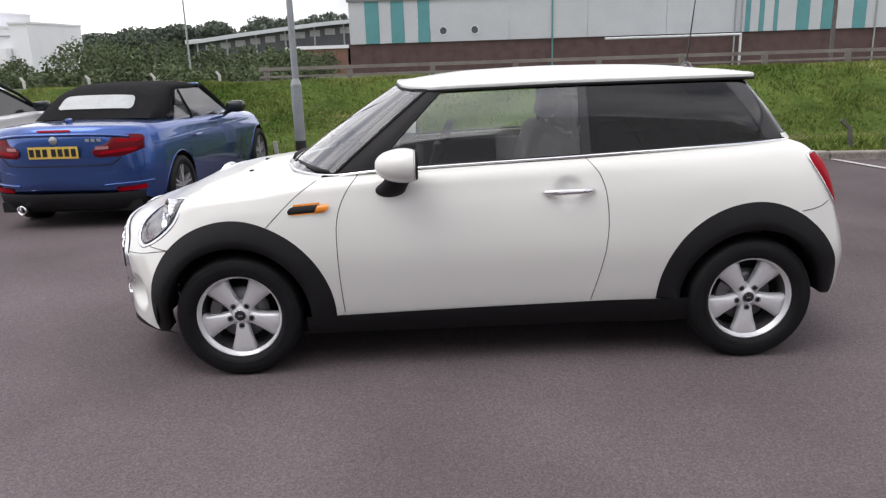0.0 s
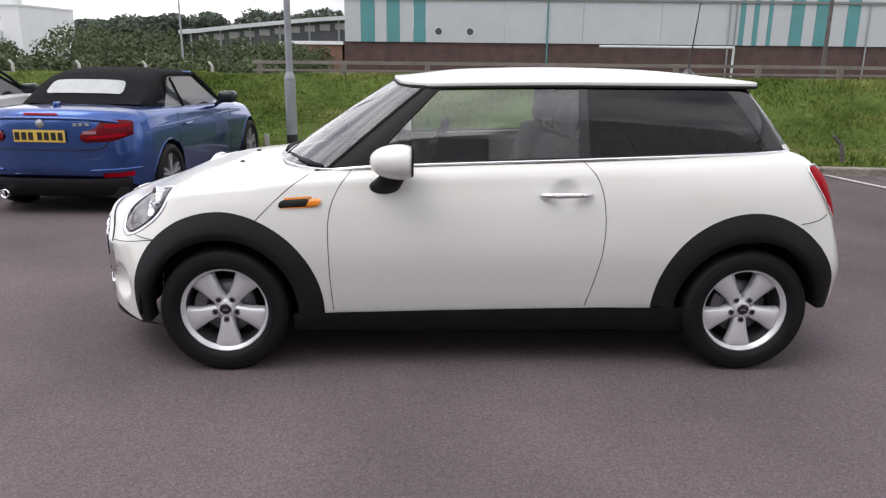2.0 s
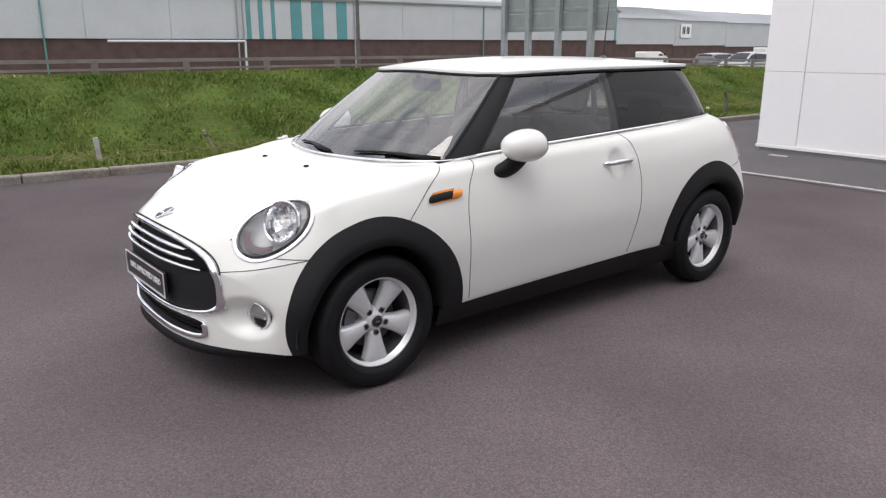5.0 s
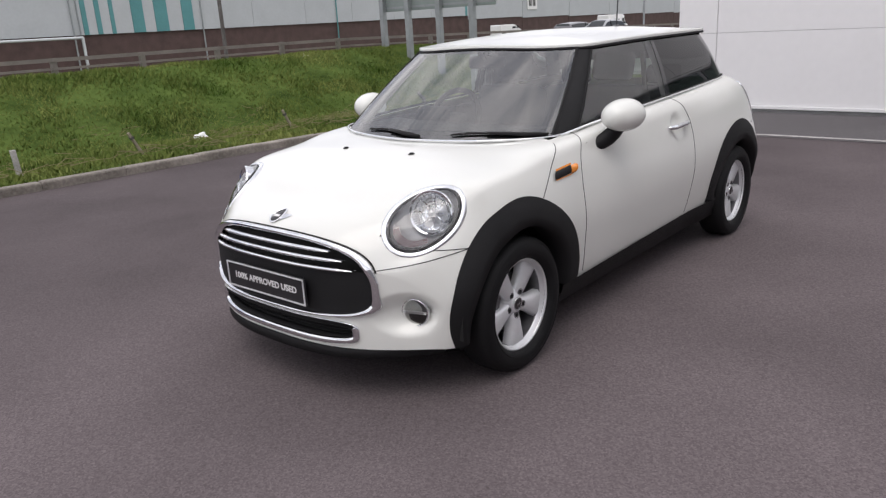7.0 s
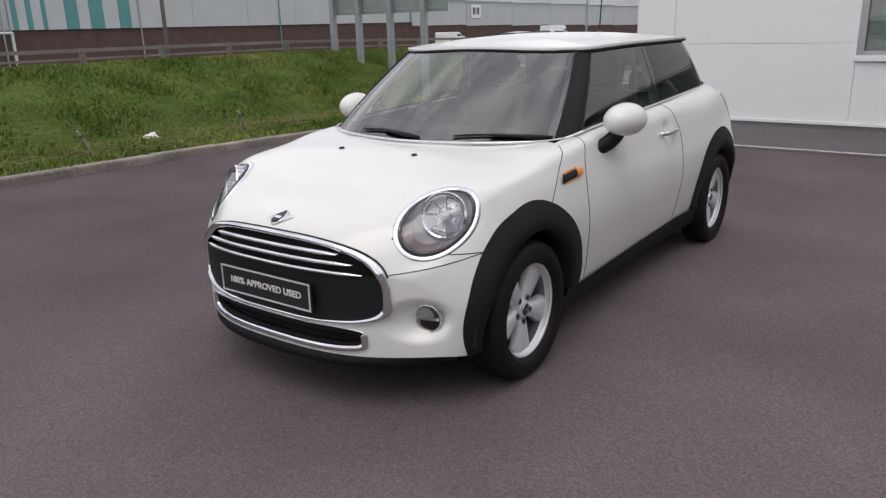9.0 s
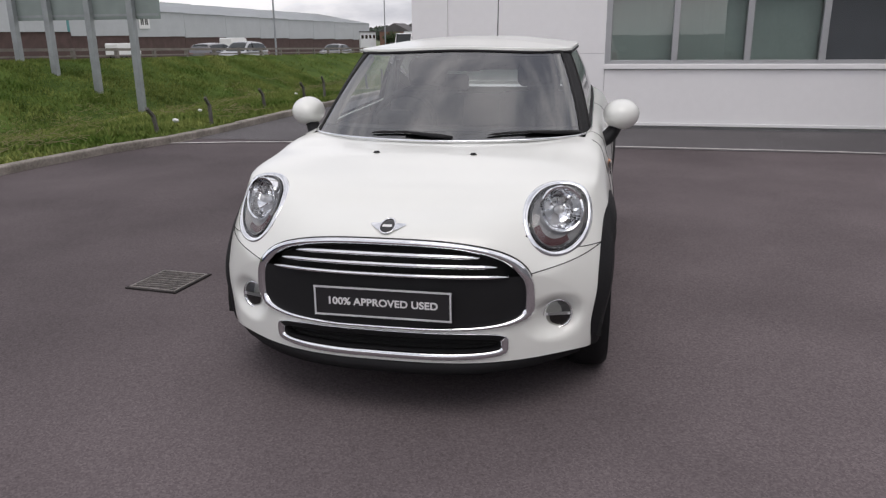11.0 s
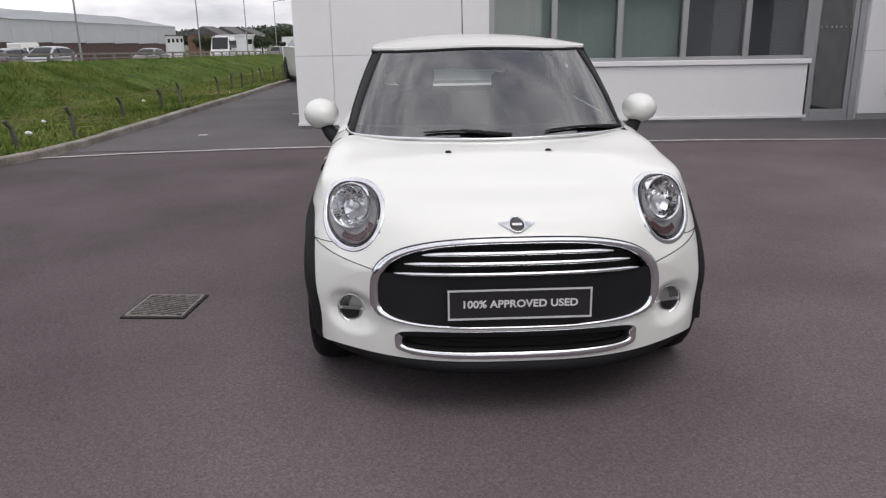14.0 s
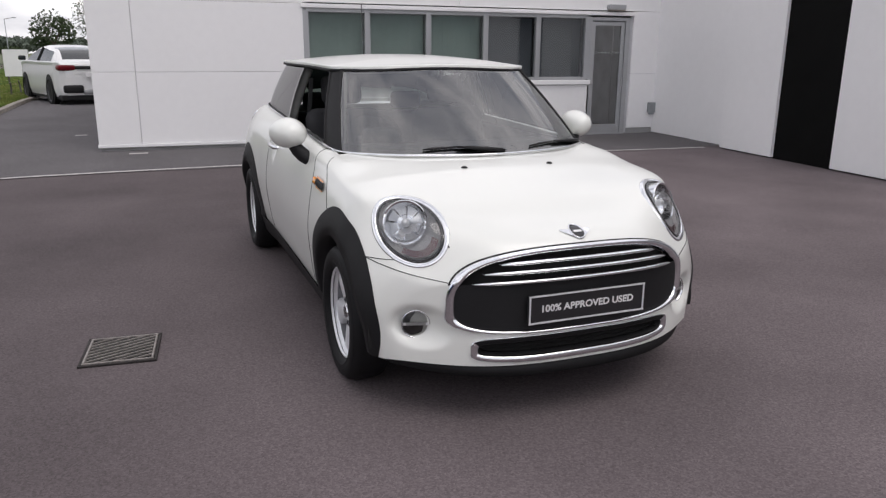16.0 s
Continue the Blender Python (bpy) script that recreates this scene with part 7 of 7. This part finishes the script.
def leaves(blobs, per, size, rng):
    """Many small leaf clumps spread through uneven blobs (x, y, z, radius across, radius up)."""
    vs, fs = [], []
    for x, y, z, r, h in blobs:
        n = int(per * r * r)
        d = rng.normal(size=(n, 3))
        d /= np.linalg.norm(d, axis=1, keepdims=True)
        k = rng.uniform(0.45, 1.0, (n, 1)) ** 0.5 * (1 + 0.22 * np.sin(d[:, :1] * 5 + x) * np.cos(d[:, 2:] * 4 + y))
        c = np.array([x, y, z]) + d * k * np.array([r, r, h])
        a, b = rng.normal(size=(n, 3)), rng.normal(size=(n, 3))
        s = size * rng.uniform(0.6, 1.4, (n, 1))
        a, b = a / np.linalg.norm(a, axis=1, keepdims=True) * s, b / np.linalg.norm(b, axis=1, keepdims=True) * s
        base = len(vs)
        for i in range(n):
            vs += [c[i] - a[i], c[i] + b[i], c[i] + a[i] * 0.9, c[i] - b[i]]
            fs.append((base + 4 * i, base + 4 * i + 1, base + 4 * i + 2, base + 4 * i + 3))
    me = bpy.data.meshes.new("leaves")
    me.from_pydata([tuple(v) for v in vs], [], fs)
    return me


rng = np.random.default_rng(7)


def tree_at(name, label, x, y, z, h, spread, material, tall=1.0, group="far trees"):
    ob = thing(name, label, "tree", pose(x, y, z), group)
    bm = bmesh.new()
    rod(bm, (0, 0, 0), (0.1, 0, h * 0.45), spread * 0.07, spread * 0.045, 8)
    for k in range(5):
        a = k * 1.3
        rod(bm, (0.05, 0, h * (0.28 + 0.05 * k)), (math.cos(a) * spread * 0.55, math.sin(a) * spread * 0.55, h * (0.5 + 0.07 * k)), spread * 0.03, spread * 0.012, 6)
    part("trunk", bm, M_BARK, ob)
    blobs = [(0, 0, h * 0.62, spread * 0.75, h * 0.36 * tall)]
    for k in range(7):
        a = rng.uniform(0, 6.28)
        blobs.append((math.cos(a) * spread * 0.55, math.sin(a) * spread * 0.55, h * rng.uniform(0.4, 0.8), spread * rng.uniform(0.28, 0.45), h * rng.uniform(0.10, 0.2)))
    me = leaves(blobs, 420 / spread, spread * 0.05, rng)
    me.materials.append(material)
    c = new("crown", me)
    c.parent = ob


tree_at("tree", "dark green broad tree beyond the lane", 108, 14.4, -1.0, 7.2, 3.2, M_LEAFDARK)
tree_at("tree", "tall narrow dark tree beyond the lane", 112, 10.4, -1.0, 14, 2.3, M_LEAFDARK, 1.5)
for x, y, h, w in ((232, 46, 7.4, 5), (246, 50, 6.6, 5), (220, 50, 5.4, 4), (205, 62, 5.6, 4), (262, 44, 5.6, 4.5)):
    tree_at("tree", "dark green tree far along the road", x, y, -3.5, h, w, M_LEAFDARK)

# scrub and young trees beyond the road
blobs = []
scrub_top = curve_of((-1.3, 3.2), (-0.8, 2.6), (-0.60, 2.5), (-0.51, 2.4), (-0.475, 4.0), (-0.36, 4.3), (-0.31, 3.0), (-0.16, 2.4))
for i in range(230):
    x, y = rng.uniform(-95, -12), rng.uniform(62, 84)
    h = scrub_top((x + 0.2) / (y + 4.2)) * (y + 4) / 77 * rng.uniform(0.45, 1.0)
    blobs.append((x, y, 0.45 * h - 0.6, rng.uniform(0.8, 1.7), 0.5 * h + 0.6))
for i in range(80):
    h = rng.uniform(0.7, 1.5)
    blobs.append((rng.uniform(-44, -9), rng.uniform(41, 48), 0.4 * h - 0.5, rng.uniform(0.7, 1.2), 0.5 * h + 0.25))
me = leaves(blobs, 200, 0.125, rng)
me.materials.append(M_LEAF)
tagged(new("scrub", me), "green scrub and young trees beyond the road", "shrubs", kind="stuff")
# wooded hills on the skyline
blobs = []
for i in range(260):
    x = rng.uniform(-330, 330)
    blobs.append((x, 420 + rng.uniform(-20, 20), 3 + 4.5 * math.sin(x * 0.012 + 0.5) + rng.uniform(0, 3), rng.uniform(6, 11), rng.uniform(3, 5.5)))
ridge = curve_of((-330, 8), (-240, 9), (-200, 13), (-150, 14.5), (-120, 17), (-95, 19), (-60, 19), (0, 12))
for i in range(330):
    x = rng.uniform(-330, -20)
    blobs.append((x, 400 + rng.uniform(-25, 25), rng.uniform(0.05, 1.0) * ridge(x) - 2, rng.uniform(5, 9), rng.uniform(2.5, 4.5)))
for i in range(150):
    y = rng.uniform(-60, 330)
    blobs.append((470 + rng.uniform(-20, 20), y, -1 + 3 * math.sin(y * 0.02) + rng.uniform(0, 3), rng.uniform(6, 11), rng.uniform(2, 4)))
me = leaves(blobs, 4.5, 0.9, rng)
me.materials.append(M_HAZEHILL)
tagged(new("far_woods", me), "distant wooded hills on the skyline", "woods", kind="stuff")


def block(name, label, x0, x1, y0, y1, z1, wall, roof, pitched=0.0, wins=0, z0=-3.0):
    ob = thing(name, label, "building", pose((x0 + x1) / 2, y0, z0), kind="structure")
    hx = (x1 - x0) / 2
    part("wall", boxm(-hx, hx, 0, y1 - y0, 0, z1 - z0), wall, ob)
    if pitched:
        bm = bmesh.new()
        a = [bm.verts.new(p) for p in ((-hx - 0.3, -0.4, z1 - z0), (hx + 0.3, -0.4, z1 - z0), (hx + 0.3, (y1 - y0) / 2, z1 - z0 + pitched), (-hx - 0.3, (y1 - y0) / 2, z1 - z0 + pitched), (hx + 0.3, y1 - y0 + 0.4, z1 - z0), (-hx - 0.3, y1 - y0 + 0.4, z1 - z0))]
        bm.faces.new((a[0], a[1], a[2], a[3]))
        bm.faces.new((a[3], a[2], a[4], a[5]))
        bm.faces.new((a[0], a[3], a[5]))
        bm.faces.new((a[1], a[4], a[2]))
        part("roof", bm, roof, ob)
    else:
        part("roof", boxm(-hx - 0.2, hx + 0.2, -0.3, y1 - y0, z1 - z0, z1 - z0 + 0.4), roof, ob)
    for k in range(wins):
        x = -hx + 2 * hx * (k + 0.5) / wins
        part("window", boxm(x - hx / wins * 0.5, x + hx / wins * 0.5, -0.08, 0.02, z1 - z0 - 2.2, z1 - z0 - 0.9), M_CARDARK, ob)
    return ob


block("white_hall", "tall plain white hall beyond the trees", -118, -93.6, 150, 175, 11.6, M_FARWHITE, M_FARWHITE)
hall2 = block("white_hall", "lower white hall with dark plant on its wall", -93.4, -84.8, 151, 172, 8.2, M_FARWHITE, M_FARWHITE)
part("plant_unit", boxm(-3.6, 0.6, -0.6, -0.05, 8.0, 9.2, 0.1), M_GRAPHIC, hall2)
part("plant_duct", boxm(-3.2, 3.6, -0.5, -0.05, 9.5, 9.75, 0.05), M_STEEL, hall2)
part("lean_to", boxm(-4.3, 4.3, -4.0, -0.02, 0, 7.2, 0.05), M_FARWHITE, hall2)
block("white_hall", "narrow white hall beside the trees", -84.6, -81.0, 149, 172, 8.8, M_FARWHITE, M_FARWHITE)
hangar = thing("hangar", "long dark hangar with a pale curved roof", "building", pose(-48.6, 150, -3), kind="structure")
eave = curve_of((0, 7.7), (9, 8.7), (18, 9.6), (27, 10.4), (42, 11.2))
bm = patch(lambda x, v: Vector((x, 0, eave(x) * v)), lin(0, 42, 24), [0, 1])
bm.normal_update()
bmesh.ops.solidify(bm, geom=bm.faces[:], thickness=0.4)
part("wall", bm, M_DARKWALL, hangar)
bm = patch(lambda x, v: Vector((x, -1.6 + 28 * v, eave(x) - 0.1 + 1.2 * v)), lin(-1.5, 43, 24), [0, 1])
bm.normal_update()
bmesh.ops.solidify(bm, geom=bm.faces[:], thickness=0.75)
part("roof", bm, M_ROOFSHEET, hangar, "pale curved metal roof")
for x in lin(3, 39, 13):
    part("window", boxm(x - 1.0, x + 1.0, -0.12, -0.02, eave(x) - 2.6, eave(x) - 1.4), M_PLINTH, hangar)
for x in lin(0.5, 41.5, 8):
    part("post", boxm(x - 0.15, x + 0.15, -0.45, -0.10, 0, eave(x) - 0.4), M_STEEL, hangar)
block("brick_store", "low red brick store beside the warehouse", -19, -11.5, 92, 110, 1.9, M_HOUSE, M_FARWHITE)
for x0, x1, y0, y1, z1, w, r, p, n in ((262, 280, 92, 104, 2.0, M_FARWHITE, M_SLATE, 0, 4), (208, 219, 52, 60, 1.6, M_FARWHITE, M_FARWHITE, 0, 1), (285, 300, 80, 92, 2.2, M_HOUSE, M_SLATE, 3.2, 4), (303, 322, 78, 90, 2.2, M_HOUSE, M_SLATE, 3.2, 5), (326, 346, 76, 88, 2.0, M_FARWHITE, M_SLATE, 3.0, 5), (256, 262, 48, 53, 0.7, M_FARWHITE, M_FARWHITE, 0, 1)):
    block("far_house" if p else "far_unit", "brick house with a slate roof far away" if p and w is M_HOUSE else "white low building far along the road", x0, x1, y0, y1, z1, w, r, p, n, -7.0)
hoarding = thing("white_hoarding", "plain white hoarding board on two posts beside the lane", "board", pose(42.1, 8.8, bank_z(42.1, 8.8), 0, 0, 8))
part("board", boxm(-0.04, 0.04, -0.60, 0.60, 0.35, 1.75), M_WHITESIGN, hoarding)
for y in (-0.45, 0.45):
    part("post", boxm(0.04, 0.12, y - 0.04, y + 0.04, -0.2, 1.6), M_POST, hoarding)

# ---- grass on the bank ----
M_BLADE = bpy.data.materials.new("grass_blade")
M_BLADE.use_nodes = True
gn, gl = M_BLADE.node_tree.nodes, M_BLADE.node_tree.links
gp = gn["Principled BSDF"]
gp.inputs["Roughness"].default_value = 0.75
gp.inputs["Specular IOR Level"].default_value = 0.08
gi, gr, gc, gx, gm = gn.new("ShaderNodeNewGeometry"), gn.new("ShaderNodeValToRGB"), gn.new("ShaderNodeTexCoord"), gn.new("ShaderNodeTexNoise"), gn.new("ShaderNodeMath")
gx.inputs["Scale"].default_value, gx.inputs["Detail"].default_value = 0.55, 4
gl.new(gc.outputs["Object"], gx.inputs["Vector"])
gm.operation = "MULTIPLY_ADD"
gl.new(gi.outputs["Random Per Island"], gm.inputs[0])
gm.inputs[1].default_value = 0.22
gw = gn.new("ShaderNodeMapRange")
for key, v in zip(("From Min", "From Max", "To Min", "To Max"), (0.30, 0.70, 0.22, 0.80)):
    gw.inputs[key].default_value = v
gl.new(gx.outputs["Fac"], gw.inputs["Value"])
gl.new(gw.outputs[0], gm.inputs[2])
gl.new(gm.outputs[0], gr.inputs["Fac"])
for pos, col in ((0.30, (0.052, 0.104, 0.015, 1)), (0.55, (0.112, 0.212, 0.028, 1)), (0.78, (0.172, 0.268, 0.046, 1)), (1.0, (0.26, 0.285, 0.09, 1))):
    e = gr.color_ramp.elements[0] if pos == 0.30 else gr.color_ramp.elements[1] if pos == 1.0 else gr.color_ramp.elements.new(pos)
    e.position, e.color = pos, col
gl.new(gr.outputs[0], gp.inputs["Base Color"])


def grass(x0, x1, n, h0, h1, near=False):
    """Single blades rooted on the bank."""
    xs = rng.uniform(x0, x1, n)
    vs = np.zeros((n * 3, 3))
    t = rng.uniform(0, 1, n) ** (1.6 if near else 1.0)
    for i in range(n):
        x = xs[i]
        k = kerb_y(x) + 0.10
        y = k + t[i] * (18.9 - k) if not near else k + t[i] * 1.6
        z = bank_z(x, y) - 0.02
        tuft = 0.55 + 0.9 * max(0.0, noise.noise((x * 0.8, y * 0.8, 3.0)) + 0.25)
        h = rng.uniform(h0, h1) * tuft
        a = rng.uniform(0, 6.28)
        w = rng.uniform(0.009, 0.020) * (1 if near else 1.5)
        lean = rng.normal(0, 0.45, 2) * h
        vs[3 * i] = (x - math.cos(a) * w, y - math.sin(a) * w, z)
        vs[3 * i + 1] = (x + math.cos(a) * w, y + math.sin(a) * w, z)
        vs[3 * i + 2] = (x + lean[0], y + lean[1], z + h)
    me = bpy.data.meshes.new("grass")
    me.from_pydata([tuple(v) for v in vs], [], [(3 * i, 3 * i + 1, 3 * i + 2) for i in range(n)])
    me.materials.append(M_BLADE)
    return tagged(new("grass", me), "rough uneven green grass on the bank", "grass", kind="stuff")


grass(-12, 32, 270000, 0.05, 0.15)
grass(-9, 27, 44000, 0.03, 0.09, True)
grass(32, 80, 60000, 0.05, 0.14)
# dry straw stems lying over the bank in loose drifts
vs, fs = [], []
for i in range(9000):
    x = rng.uniform(-10, 34)
    y = kerb_y(x) + 0.3 + rng.uniform(0, 9)
    if noise.noise((x * 0.45, y * 0.7, 9.0)) < 0.16:
        continue
    a, n, w = rng.uniform(0, 6.28), rng.uniform(0.12, 0.40), rng.uniform(0.003, 0.006)
    z = bank_z(x, y) + rng.uniform(0.03, 0.10)
    e = Vector((math.cos(a) * n, math.sin(a) * n * 0.5, rng.uniform(0.0, 0.09)))
    k = len(vs)
    vs += [(x, y, z - w), (x, y, z + w), (x + e.x, y + e.y, z + e.z + w), (x + e.x, y + e.y, z + e.z - w)]
    fs.append((k, k + 1, k + 2, k + 3))
me = bpy.data.meshes.new("straw")
me.from_pydata(vs, [], fs)
me.materials.append(mat("dry_straw", (0.26, 0.23, 0.12), 0.9, var=0.3, scale=1.5))
tagged(new("dry_grass_stems", me), "dry straw-coloured stems over the green bank", "grass", kind="stuff")
# litter and bare stems caught in the grass
for x, y, s in ((6.6, 6.3, 0.06), (2.7, 8.4, 0.12), (9.2, 7.4, 0.05), (13.0, 7.0, 0.05)):
    bm = bmesh.new()
    bmesh.ops.create_icosphere(bm, subdivisions=2, radius=s)
    for v in bm.verts:
        v.co = Vector((v.co.x, v.co.y * 0.8, v.co.z * 0.6)) * (1 + 0.5 * noise.noise(v.co * 14))
    ob = solid("paper_litter", bm, M_WHITESIGN, "crumpled pale paper litter lying in the grass", "litter")
    ob.location = (x, y, bank_z(x, y) + 0.07)
